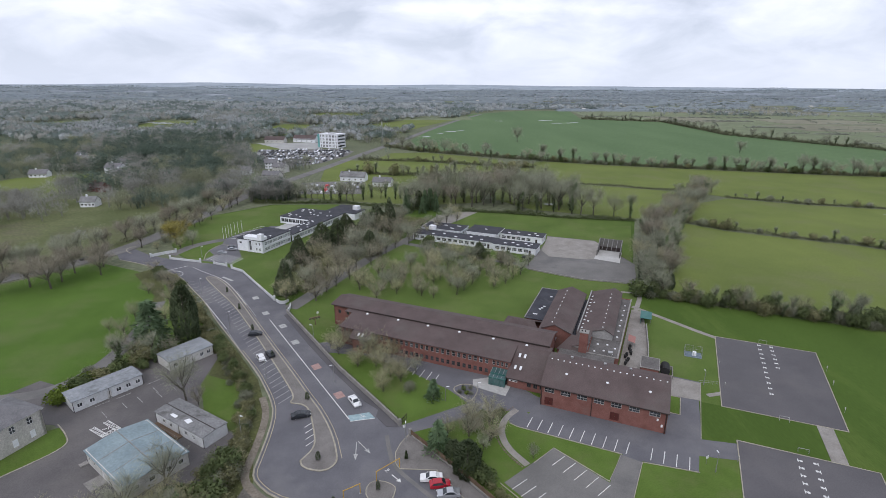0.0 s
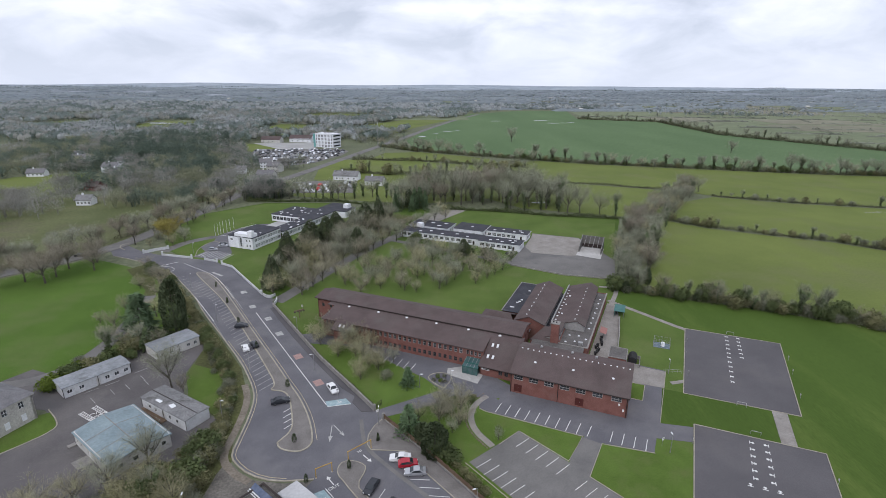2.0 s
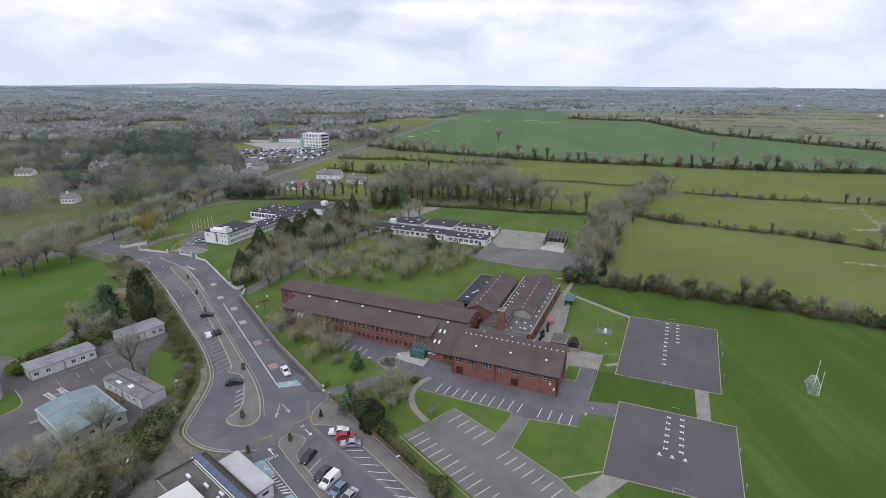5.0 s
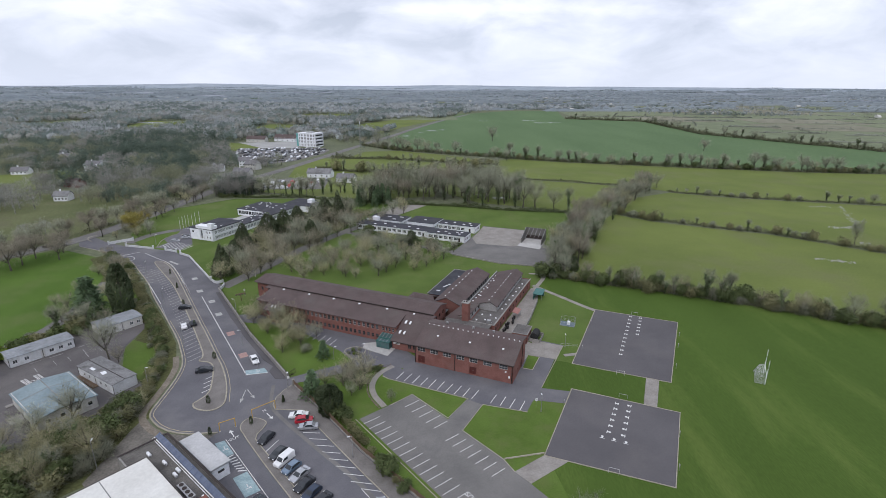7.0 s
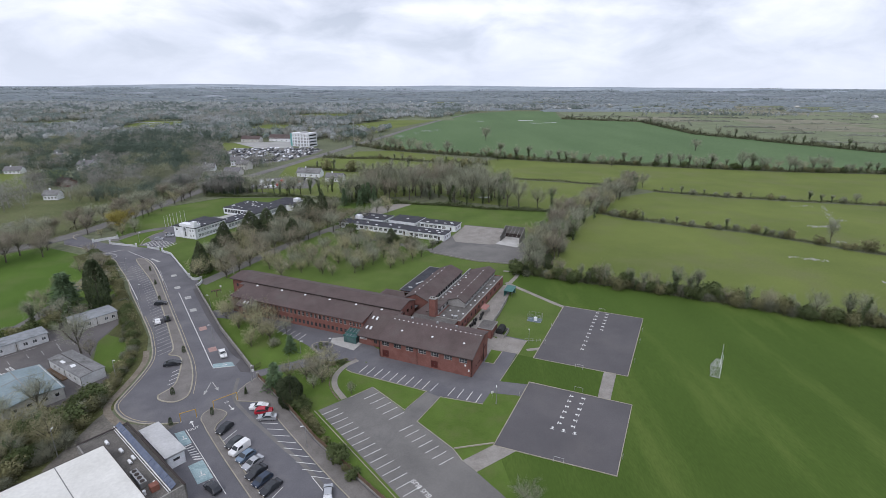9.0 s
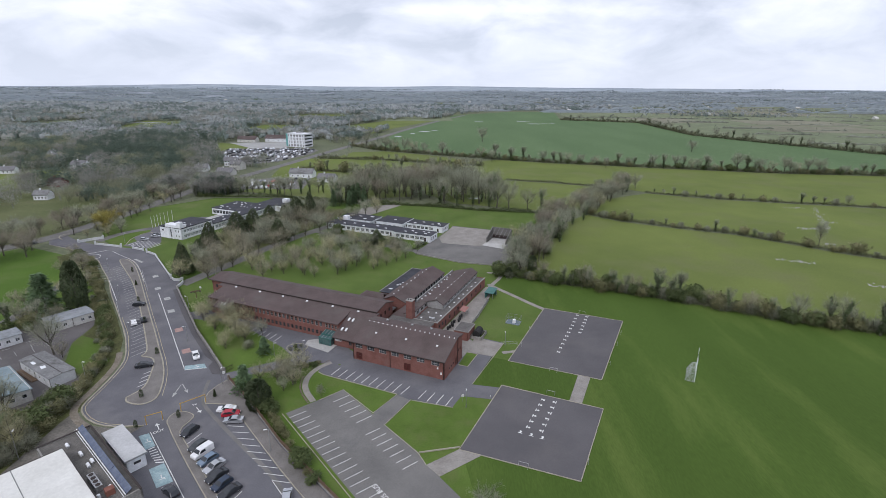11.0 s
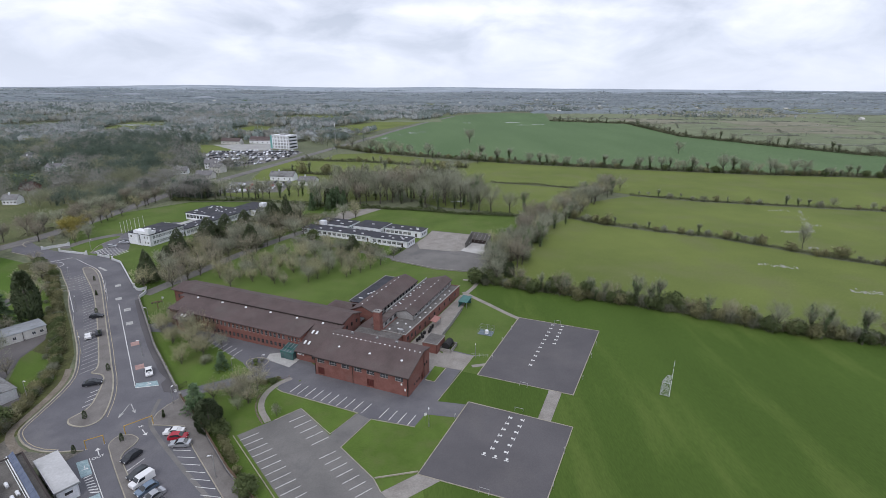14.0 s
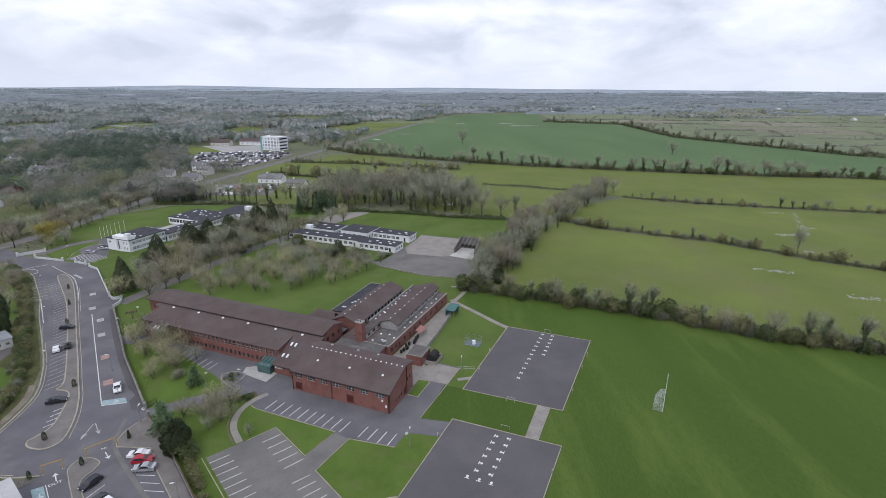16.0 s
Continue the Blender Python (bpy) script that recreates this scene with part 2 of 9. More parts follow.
# plants
M["bark"] = mat("grey_brown_bark", (0.085, 0.076, 0.062), (0.140, 0.128, 0.106), 1.5, 0.95, 8.0, 0.3, spec=0.1)
M["twig"] = mat("bare_twigs", (0.313, 0.318, 0.240), (0.455, 0.469, 0.353), 0.25, 0.95, spec=0.05, rand=0.15, island=0.12, thin=0.45)
M["woodtwig"] = mat("woodland_twigs", (0.325, 0.315, 0.283), (0.477, 0.477, 0.435), 0.06, 0.95, spec=0.03, island=0.10, thin=0.45)
M["woodolive"] = mat("ivied_woodland", (0.272, 0.289, 0.193), (0.399, 0.411, 0.278), 0.08, 0.95, spec=0.03, island=0.12, thin=0.45)
M["thintwig"] = mat("olive_twigs", (0.369, 0.342, 0.252), (0.527, 0.486, 0.366), 0.2, 0.95, spec=0.05, rand=0.15, island=0.12, thin=0.45)
M["redtwig"] = mat("reddish_twigs", (0.301, 0.269, 0.209), (0.430, 0.395, 0.315), 0.25, 0.95, spec=0.05, rand=0.12, island=0.12, thin=0.45)
M["greentwig"] = mat("budding_twigs", (0.399, 0.388, 0.241), (0.576, 0.542, 0.349), 0.3, 0.95, spec=0.05, rand=0.15, island=0.12, thin=0.45)
M["willow"] = mat("yellow_willow", (0.308, 0.268, 0.073), (0.438, 0.380, 0.114), 0.3, 0.95, spec=0.05, island=0.15, thin=0.45)
M["conifer"] = mat("dark_conifer", (0.129, 0.197, 0.110), (0.232, 0.314, 0.175), 0.5, 0.9, spec=0.1, rand=0.2, island=0.16, thin=0.45)
M["laurel"] = mat("evergreen_leaves", (0.107, 0.142, 0.062), (0.197, 0.236, 0.102), 0.5, 0.85, spec=0.1, rand=0.2, island=0.14, thin=0.45)
M["brightbush"] = mat("bright_evergreen", (0.122, 0.180, 0.031), (0.209, 0.274, 0.052), 0.6, 0.8, spec=0.15, island=0.25, thin=0.45)
M["ivy"] = mat("ivy_leaves", (0.137, 0.190, 0.094), (0.240, 0.303, 0.153), 0.6, 0.85, spec=0.1, rand=0.25, island=0.25, thin=0.45)
M["hedge"] = mat("hedge_leaves", (0.158, 0.169, 0.103), (0.268, 0.275, 0.172), 0.12, 0.9, spec=0.05, rand=0.2, island=0.2, thin=0.45)
M["bramble"] = mat("bramble_scrub", (0.219, 0.221, 0.117), (0.367, 0.355, 0.195), 0.15, 0.95, spec=0.05, island=0.18, thin=0.45)
# far woods: distance haze is put into these paler, greyer base colours
M["farwood"] = mat("hazed_bare_wood", (0.394, 0.414, 0.419), (0.558, 0.586, 0.585), 0.025, 0.97, spec=0.02, island=0.08, patch=(0.241, 0.289, 0.271), patch_scale=0.010, patch_lo=0.50, patch_hi=0.56, thin=0.45)
M["fardark"] = mat("hazed_evergreen", (0.266, 0.315, 0.298), (0.366, 0.418, 0.392), 0.02, 0.97, spec=0.02, island=0.08, thin=0.45)
M["farolive"] = mat("hazed_ivied_wood", (0.327, 0.338, 0.307), (0.436, 0.441, 0.405), 0.02, 0.97, spec=0.02, island=0.08, thin=0.45)
M["farpine"] = mat("far_pine_wood", (0.135, 0.179, 0.141), (0.228, 0.282, 0.225), 0.05, 0.97, spec=0.02, island=0.18, thin=0.45)


# ---- mesh helpers ----
class Mesh:
    """Collects vertices and faces of one part."""

    def __init__(self):
        self.v, self.f = [], []

    def add(self, vs, fs):
        k = len(self.v)
        self.v += [tuple(p) for p in vs]
        self.f += [tuple(i + k for i in f) for f in fs]
        return self

    def box(self, x0, y0, z0, x1, y1, z1):
        return self.add([(x0, y0, z0), (x1, y0, z0), (x1, y1, z0), (x0, y1, z0), (x0, y0, z1), (x1, y0, z1), (x1, y1, z1), (x0, y1, z1)],
                        [(0, 3, 2, 1), (4, 5, 6, 7), (0, 1, 5, 4), (1, 2, 6, 5), (2, 3, 7, 6), (3, 0, 4, 7)])

    def prism(self, poly, z0, z1):
        n = len(poly)
        if sum(poly[i - 1][0] * poly[i][1] - poly[i][0] * poly[i - 1][1] for i in range(n)) < 0:
            poly = poly[::-1]
        vs = [(x, y, z0) for x, y in poly] + [(x, y, z1) for x, y in poly]
        return self.add(vs, [tuple(range(n))[::-1], tuple(range(n, 2 * n))] + [(i, (i + 1) % n, n + (i + 1) % n, n + i) for i in range(n)])

    def slab(self, top, thick):
        """A roof slab under a planar top outline."""
        n = len(top)
        vs = list(top) + [(x, y, z - thick) for x, y, z in top]
        return self.add(vs, [tuple(range(n)), tuple(range(n, 2 * n))[::-1]] + [(i, n + i, n + (i + 1) % n, (i + 1) % n) for i in range(n)])

    def tube(self, a, b, r0, r1=None, sides=6):
        a, b = Vector(a), Vector(b)
        r1 = r0 if r1 is None else r1
        q = (b - a).to_track_quat("Z", "Y")
        vs = []
        for p, r in ((a, r0), (b, r1)):
            for i in range(sides):
                t = 2 * math.pi * i / sides
                vs.append(p + q @ Vector((r * math.cos(t), r * math.sin(t), 0)))
        return self.add(vs, [(i, (i + 1) % sides, sides + (i + 1) % sides, sides + i) for i in range(sides)] + [tuple(range(sides))[::-1], tuple(range(sides, 2 * sides))])

    def data(self, name, material, smooth=False):
        me = bpy.data.meshes.new(name)
        seen, remap, vs = {}, [], []
        for p in self.v:
            key = (round(p[0], 4), round(p[1], 4), round(p[2], 4))
            if key not in seen:
                seen[key] = len(vs)
                vs.append(p)
            remap.append(seen[key])
        fs = [tuple(dict.fromkeys(remap[i] for i in f)) for f in self.f]
        me.from_pydata(vs, [], [f for f in fs if len(f) > 2])
        me.materials.append(material)
        if smooth:
            me.shade_smooth()
        me.update()
        return me


def part(name, mesh, material, parent, label=""):
    ob = new(name, mesh.data(name, material) if isinstance(mesh, Mesh) else mesh)
    ob.parent = parent
    if label:
        ob["label"] = label
    return ob


def thing(name, m, label, category, group="", kind=""):
    ob = new(name)
    ob.empty_display_size = 0.5
    ob.matrix_basis = m
    return tagged(ob, label, category, group, kind)


def solid(name, mesh, material, label, category="", group="", kind="", m=None):
    ob = new(name, mesh.data(name, material) if isinstance(mesh, Mesh) else mesh)
    if m:
        ob.matrix_basis = m
    return tagged(ob, label, category, group, kind)


def offset(line, d):
    """A polyline shifted sideways by d metres to its left."""
    out = []
    for i, (x, y) in enumerate(line):
        a, b = line[max(i - 1, 0)], line[min(i + 1, len(line) - 1)]
        dx, dy = b[0] - a[0], b[1] - a[1]
        s = math.hypot(dx, dy) or 1
        out.append((x - dy / s * d, y + dx / s * d))
    return out


def smooth(line, times=2):
    """Corner cutting, ends kept."""
    for _ in range(times):
        out = [line[0]]
        for a, b in zip(line, line[1:]):
            out += [(a[0] * 0.75 + b[0] * 0.25, a[1] * 0.75 + b[1] * 0.25), (a[0] * 0.25 + b[0] * 0.75, a[1] * 0.25 + b[1] * 0.75)]
        line = out + [line[-1]]
    return line


def ribbon(mesh, line, width, z0, z1):
    """A strip of even width along a line, as a low solid."""
    lo, hi = offset(line, -width / 2), offset(line, width / 2)
    for i in range(len(line) - 1):
        quad = [lo[i], lo[i + 1], hi[i + 1], hi[i]]
        vs = [(x, y, z0) for x, y in quad] + [(x, y, z1) for x, y in quad]
        mesh.add(vs, [(4, 5, 6, 7), (0, 1, 5, 4), (2, 3, 7, 6), (1, 2, 6, 5), (3, 0, 4, 7)])
    return mesh


def along(line, step, start=0.0):
    """Points every step metres on a line, with heading."""
    out, need = [], start
    for a, b in zip(line, line[1:]):
        d = math.hypot(b[0] - a[0], b[1] - a[1])
        while need <= d:
            t = need / d
            out.append((a[0] + (b[0] - a[0]) * t, a[1] + (b[1] - a[1]) * t, math.atan2(b[1] - a[1], b[0] - a[0])))
            need += step
        need -= d
    return out


def inside(x, y, poly):
    hit = False
    for (x0, y0), (x1, y1) in zip(poly, poly[1:] + poly[:1]):
        if (y0 > y) != (y1 > y) and x < (x1 - x0) * (y - y0) / (y1 - y0) + x0:
            hit = not hit
    return hit


def wall(mesh, p0, p1, z0, z1, th=0.3, holes=()):
    """An upright wall from p0 to p1 seen from its right-hand side, with holes (start, end, low, high) right through it."""
    dx, dy = p1[0] - p0[0], p1[1] - p0[1]
    length = math.hypot(dx, dy)
    dx, dy = dx / length, dy / length
    nx, ny = -dy * th, dx * th
    xs = sorted({0.0, length, *(h[0] for h in holes), *(h[1] for h in holes)})
    zs = sorted({z0, z1, *(h[2] for h in holes), *(h[3] for h in holes)})

    def at(s, z, back):
        return (p0[0] + dx * s + nx * back, p0[1] + dy * s + ny * back, z)

    def open_cell(i, j):
        if not (0 <= i < len(xs) - 1 and 0 <= j < len(zs) - 1):
            return True
        s, z = (xs[i] + xs[i + 1]) / 2, (zs[j] + zs[j + 1]) / 2
        return any(h[0] < s < h[1] and h[2] < z < h[3] for h in holes)

    for i in range(len(xs) - 1):
        for j in range(len(zs) - 1):
            if open_cell(i, j):
                continue
            a, b, c, d = xs[i], xs[i + 1], zs[j], zs[j + 1]
            mesh.add([at(a, c, 0), at(b, c, 0), at(b, d, 0), at(a, d, 0)], [(0, 1, 2, 3)])
            mesh.add([at(a, c, 1), at(b, c, 1), at(b, d, 1), at(a, d, 1)], [(3, 2, 1, 0)])
            for (di, dj), (e0, e1) in (((-1, 0), ((a, c), (a, d))), ((1, 0), ((b, d), (b, c))), ((0, -1), ((b, c), (a, c))), ((0, 1), ((a, d), (b, d)))):
                if open_cell(i + di, j + dj):
                    mesh.add([at(*e0, 0), at(*e1, 0), at(*e1, 1), at(*e0, 1)], [(0, 1, 2, 3)])
    return mesh


def window(owner, p0, p1, hole, frame_mat, glass_mat, name="window", bars=1, set_back=0.12, rails=0):
    """A window in a hole of such a wall: frame with bars and a pane behind."""
    dx, dy = p1[0] - p0[0], p1[1] - p0[1]
    length = math.hypot(dx, dy)
    ang = math.atan2(dy, dx)
    s0, s1, z0, z1 = hole
    w, h, b = s1 - s0, z1 - z0, 0.07
    xs = [w * k / (bars + 1) for k in range(bars + 2)]
    zs = [h * k / (rails + 1) for k in range(rails + 2)]
    holes = [(xs[i] + b / (1 if i == 0 else 2), xs[i + 1] - b / (1 if i == bars else 2), zs[j] + b / (1 if j == 0 else 2), zs[j + 1] - b / (1 if j == rails else 2)) for i in range(bars + 1) for j in range(rails + 1)]
    f = wall(Mesh(), (0, 0), (w, 0), 0, h, 0.08, holes)
    ob = part(name, f, frame_mat, owner)
    ob.matrix_basis = Matrix.Translation((p0[0] + dx / length * s0, p0[1] + dy / length * s0, z0)) @ Matrix.Rotation(ang, 4, "Z") @ Matrix.Translation((0, set_back, 0))
    part("pane", Mesh().box(b, 0.03, b, w - b, 0.05, h - b), glass_mat, ob)
    return ob


# ---- ground and fields ----
def ground_sheet(name, poly, z, material, label, depth=0.3):
    me = Mesh().prism(poly, z - depth, z)
    return solid(name, me, material, label, name.split("_")[0], kind="structure")


def ring(radius, n=64):
    return [(radius * math.cos(2 * math.pi * i / n), 900 + radius * math.sin(2 * math.pi * i / n)) for i in range(n)]


ground = solid("ground", Mesh().prism(ring(3900), -3, 0), M["rough"], "brownish winter countryside reaching to the horizon", "ground", kind="structure")

SITE = [(60, 20), (300, 30), (240, 104), (175, 127), (144, 141), (110, 156), (70, 172), (77, 190), (109, 276), (18, 299), (-50, 301), (-66, 314), (-107, 313), (-135, 282), (-138, 262), (-128, 228), (-118, 214), (-60, 165), (-40, 137), (-8, 94), (24, 57)]
ground_sheet("grass_field", SITE, 0.03, M["pitch"], "closely mown green playing field and school lawns")
ground_sheet("lawn_front", [(-9.6, 95.6), (-39, 135), (-28, 140), (15, 118), (30, 100), (49, 92), (54, 86), (63.4, 84.3), (53.4, 66.6), (57, 45), (36, 45), (24, 57)], 0.045, M["lawn"], "bright front lawns between the paths and car parks")
M["brightlawn"] = mat("school_lawn_grass", (0.084, 0.128, 0.030), (0.115, 0.165, 0.042), 0.05, 0.95, 3.0, 0.2, 0.3, spec=0.1, patch=(0.135, 0.160, 0.060), patch_scale=0.06, patch_lo=0.5, patch_hi=0.75)
ground_sheet("lawn_school", [(-40, 137), (-52, 157), (-36, 205), (-12, 255), (18, 296), (106, 274), (77, 190), (72, 175), (71.5, 165), (68, 159), (75, 149.8), (84.3, 138.2), (67.8, 103.2), (58, 107), (20, 125)], 0.036, M["brightlawn"], "bright lawns behind the brick school")
ground_sheet("lawn_whiteschool", [(-60, 167), (-117, 214), (-127, 228), (-137, 262), (-134, 282), (-106, 311), (-66, 312), (-50, 299), (-14, 288), (-40, 212)], 0.037, M["brightlawn"], "bright lawns round the white school")
ground_sheet("lawn_west", [(-93, 104), (-92, 118), (-93, 132), (-98, 150), (-101, 163), (-112, 182), (-124, 193), (-137, 199), (-147, 203.5), (-170, 175), (-217, 140), (-250, 117), (-230, 100), (-170, 70), (-110, 88)], 0.03, mat("western_lawn_grass", (0.068, 0.122, 0.021), (0.096, 0.160, 0.031), 0.04, 0.95, 3.0, 0.2, 0.3, spec=0.1, patch=(0.115, 0.150, 0.050), patch_scale=0.05, patch_lo=0.5, patch_hi=0.75), "bright mown lawn beside the main road")
ground_sheet("crop_field", [(-41, 686), (-12, 904), (70, 1285), (217, 1455), (354, 1464), (301, 1129), (445, 1050), (436, 802), (502, 674), (552, 580), (760, 360), (420, 425), (343, 437), (253, 460), (153, 490), (100, 514), (42, 545), (-25, 588)], 0.12, M["crop"], "large dark green winter cereal field")
PASTURES = [
    [(100, 504), (153, 482), (253, 452), (343, 428), (420, 417), (600, 385), (480, 270), (318, 302), (282, 311), (233, 325), (194, 343), (172, 365), (129, 382), (99, 391), (85, 430)],
    [(38, 328), (55, 340), (98, 386), (129, 376), (172, 358), (161, 330), (136, 287), (111, 282), (56, 302)],
    [(194, 337), (233, 319), (282, 305), (318, 296), (450, 265), (380, 130), (237, 205), (219, 222), (200, 238), (176, 249), (150, 263), (138, 278), (160, 318)],
    [(134, 273), (150, 257), (176, 243), (200, 232), (219, 216), (237, 199), (380, 122), (270, 84), (175, 129), (158, 135), (144, 143), (128, 151), (110, 158), (91, 166), (82, 178), (94, 214), (113, 250)],
    [(-104, 462), (-97, 504), (-16, 497), (31, 474), (28, 426), (-39, 422), (-84, 438)],
    [(-66, 516), (-56, 560), (-20, 567), (35, 532), (60, 510), (60, 478), (-15, 500), (-84, 508)],
    [(-339, 401), (-319, 413), (-292, 425), (-266, 381), (-264, 325), (-288, 306), (-350, 334)],
    [(-270, 590), (-203, 562), (-186, 590), (-215, 636), (-270, 646)],
    [(-40, 318), (-10, 313), (26, 322), (26, 404), (-32, 409), (-92, 395), (-97, 335)],
    [(-150, 820), (-68, 780), (-40, 890), (34, 1120), (-40, 1150), (-130, 950)],
    [(-560, 1030), (-470, 1035), (-400, 835), (-450, 780), (-520, 860)],
    [(-900, 1150), (-760, 1100), (-690, 1340), (-880, 1390)],
    [(-300, 770), (-205, 750), (-180, 930), (-290, 950)],
    [(-330, 1080), (-170, 1060), (-110, 1270), (-300, 1300)],
    [(-740, 860), (-620, 830), (-590, 1000), (-720, 1040)],
]
for poly in PASTURES:
    ground_sheet("pasture_field", poly, 0.05 if max(p[1] for p in poly) < 500 else 0.10, M["pasture"], "olive green grazed pasture inside hedgerows")

ground_sheet("pasture_field", [(60, 478), (100, 504), (86, 430), (100, 391), (98, 386), (55, 340), (36, 328), (26, 404), (28, 426), (31, 474)], 0.04, M["pasture"], "olive green grazed pasture inside hedgerows")
ground_sheet("pasture_field", [(-96, 396), (30, 405), (34, 470), (-16, 498), (-98, 506), (-106, 462)], 0.036, M["pasture"], "olive green grazed pasture inside hedgerows")

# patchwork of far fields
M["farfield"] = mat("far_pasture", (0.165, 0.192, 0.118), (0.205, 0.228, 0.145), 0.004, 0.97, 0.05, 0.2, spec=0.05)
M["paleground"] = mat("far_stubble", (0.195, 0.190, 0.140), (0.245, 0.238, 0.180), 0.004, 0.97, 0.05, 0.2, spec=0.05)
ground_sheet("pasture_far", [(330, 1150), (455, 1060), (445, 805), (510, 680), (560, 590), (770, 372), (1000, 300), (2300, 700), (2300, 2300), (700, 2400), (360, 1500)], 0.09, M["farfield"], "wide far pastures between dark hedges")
rng = random.Random(5)
far_fields = [Mesh(), Mesh(), Mesh()]
for gx in range(-14, 17):
    for gy in range(0, 11):
        cx, cy = gx * 240 + rng.uniform(-60, 60) + gy * 30, 1150 + gy * 270 + rng.uniform(-60, 60)
        if inside(cx, cy, [(-80, 820), (50, 1320), (220, 1510), (400, 1500), (350, 1150), (500, 1080), (500, 780)]):
            continue
        if cx < -150 and rng.random() < 0.62 or rng.random() < 0.22:
            continue
        a, b, t = rng.uniform(60, 125), rng.uniform(70, 140), rng.uniform(-0.35, 0.1)
        quad = [(cx + sx * a * math.cos(t) - sy * b * math.sin(t), cy + sx * a * math.sin(t) + sy * b * math.cos(t)) for sx, sy in ((-1, -1), (1, -1), (1, 1), (-1, 1))]
        far_fields[rng.choice((0, 0, 2, 2)) if cx > 300 else rng.choice((0, 0, 1, 2))].prism(quad, -0.2, 0.12 + 0.004 * (gx + 14) + 0.13 * (gy % 3))
for gx in range(0, 6):
    for gy in range(0, 4):
        cx, cy = 590 + gx * 210 + gy * 60, 590 + gy * 165 - gx * 35 + rng.uniform(-20, 20)
        quad = [(cx - 98, cy - 50), (cx + 98, cy - 85), (cx + 105, cy + 55), (cx - 90, cy + 88)]
        if cx > 0.62 * cy + 330 or cy > 760:
            far_fields[rng.choice((0, 2, 2))].prism(quad, -0.2, 0.14 + 0.01 * gx + 0.07 * gy)
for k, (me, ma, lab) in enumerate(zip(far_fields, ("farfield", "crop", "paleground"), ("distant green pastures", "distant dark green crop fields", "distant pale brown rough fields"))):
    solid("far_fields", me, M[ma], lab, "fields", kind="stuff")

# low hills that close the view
# the blue-grey is distance haze painted into the hills' base colour
hill_haze_mat = mat("distant_hills", (0.235, 0.262, 0.290), (0.335, 0.362, 0.392), 0.0045, 1.0, 0.02, 0.3, spec=0.0, detail=8.0)


def far_z(x, y):
    """The land rises slowly towards the rim of the view."""
    return 44.0 * max(0.0, (math.hypot(x, y) - 2600) / 2200) ** 1.15


HILL_R = (2560, 2800, 3100, 3400, 3700, 4000, 4300, 4550, 4750, 4850)
hills = Mesh()
steps = 220
for i in range(steps + 1):
    a = math.pi * (-0.15 + 1.3 * i / steps)
    x, y = math.cos(a), math.sin(a)
    top = 5 * noise.noise((i * 0.09, 3.1, 0)) + 3 * noise.noise((i * 0.33, 7.7, 0)) + 18 * math.exp(-((a - 1.97) / 0.13) ** 2) + 9 * math.exp(-((a - 1.55) / 0.2) ** 2)
    for r in HILL_R:
        k = max(0, (r - 4300) / 550)
        hills.v.append((r * x, r * y, -1.5 + far_z(r * x, r * y) + k * (top + 2)))
    hills.v.append((4870 * x, 4870 * y, -6))
nr = len(HILL_R) + 1
rim = Mesh()
rim.v = hills.v
for i in range(steps):
    for j in range(nr - 1):
        k = nr * i + j
        (hills if j < 5 else rim).f.append((k, k + 1, k + nr + 1, k + nr))
solid("distant_hills", hills, hill_haze_mat, "low hills towards the horizon, haze painted in as blue-grey", "hills", kind="structure")
# rim painted paler and bluer still, for the thicker haze out there
solid("distant_hills", rim, mat("hazed_farthest_hills", (0.290, 0.330, 0.375), (0.370, 0.410, 0.450), 0.003, 1.0, 0.015, 0.2, spec=0.0, detail=8.0), "hills along the horizon, haze painted in as pale blue", "hills", kind="structure")

# ---- tarmac ----
ROAD_W = smooth([(-18.5, 73.3), (-25.8, 72.6), (-31.6, 74.4), (-36.0, 77.9), (-37.5, 80.5), (-37.7, 84.8), (-38.3, 93.3), (-39.5, 100.1), (-41.9, 105.4), (-45.4, 111.1), (-49.4, 117.4), (-56.2, 126.2), (-63.9, 136.2), (-73.9, 149.0), (-82.9, 162.2), (-94.5, 175.8), (-104, 187.5), (-116, 195), (-128, 202), (-140, 207)], 1)
WALL_E = [(-118.6, 208.1), (-103.6, 204.1), (-97.0, 202.3), (-90.6, 199.5), (-87.2, 196.5), (-81.5, 192.9), (-59.5, 164.5)]
WALL_E2 = [(-52.1, 154.4), (-38.0, 134.0), (-27.5, 118.6), (-17.0, 105.2), (-9.6, 95.6)]
WALL_E3 = [(-6.6, 91.8), (3.1, 81.2), (14.6, 67.2), (24.4, 57.2), (36.0, 45.5)]
road_poly = ROAD_W + [(-145, 213.5), (-142, 222), (-130, 213)] + WALL_E + [(-55, 162.7)] + WALL_E2 + WALL_E3 + [(20, 30), (0, 44), (-12, 57), (-21, 68)]
ground_sheet("road", road_poly, 0.06, M["asphalt"], "grey tarmac approach road and car park")
MAIN = smooth([(-290, 96), (-220, 145), (-175, 178), (-152, 208), (-146, 224), (-141, 250), (-136, 313), (-131, 356), (-112, 429), (-99, 490), (-75, 600), (-45, 732), (-15, 880), (37, 1098), (95, 1290)], 2)
main_road = Mesh()
ribbon(main_road, MAIN, 9.0, -0.2, 0.16)
solid("main_road", main_road, M["lot"], "two-lane tarmac public road", "road", kind="structure")
AVENUE = smooth([(-52, 158), (-49, 166), (-43, 181), (-35, 203), (-28, 219), (-20, 234), (-10, 250), (2, 270), (12, 290)], 2)
av = Mesh()
ribbon(av, AVENUE, 5.5, -0.2, 0.07)
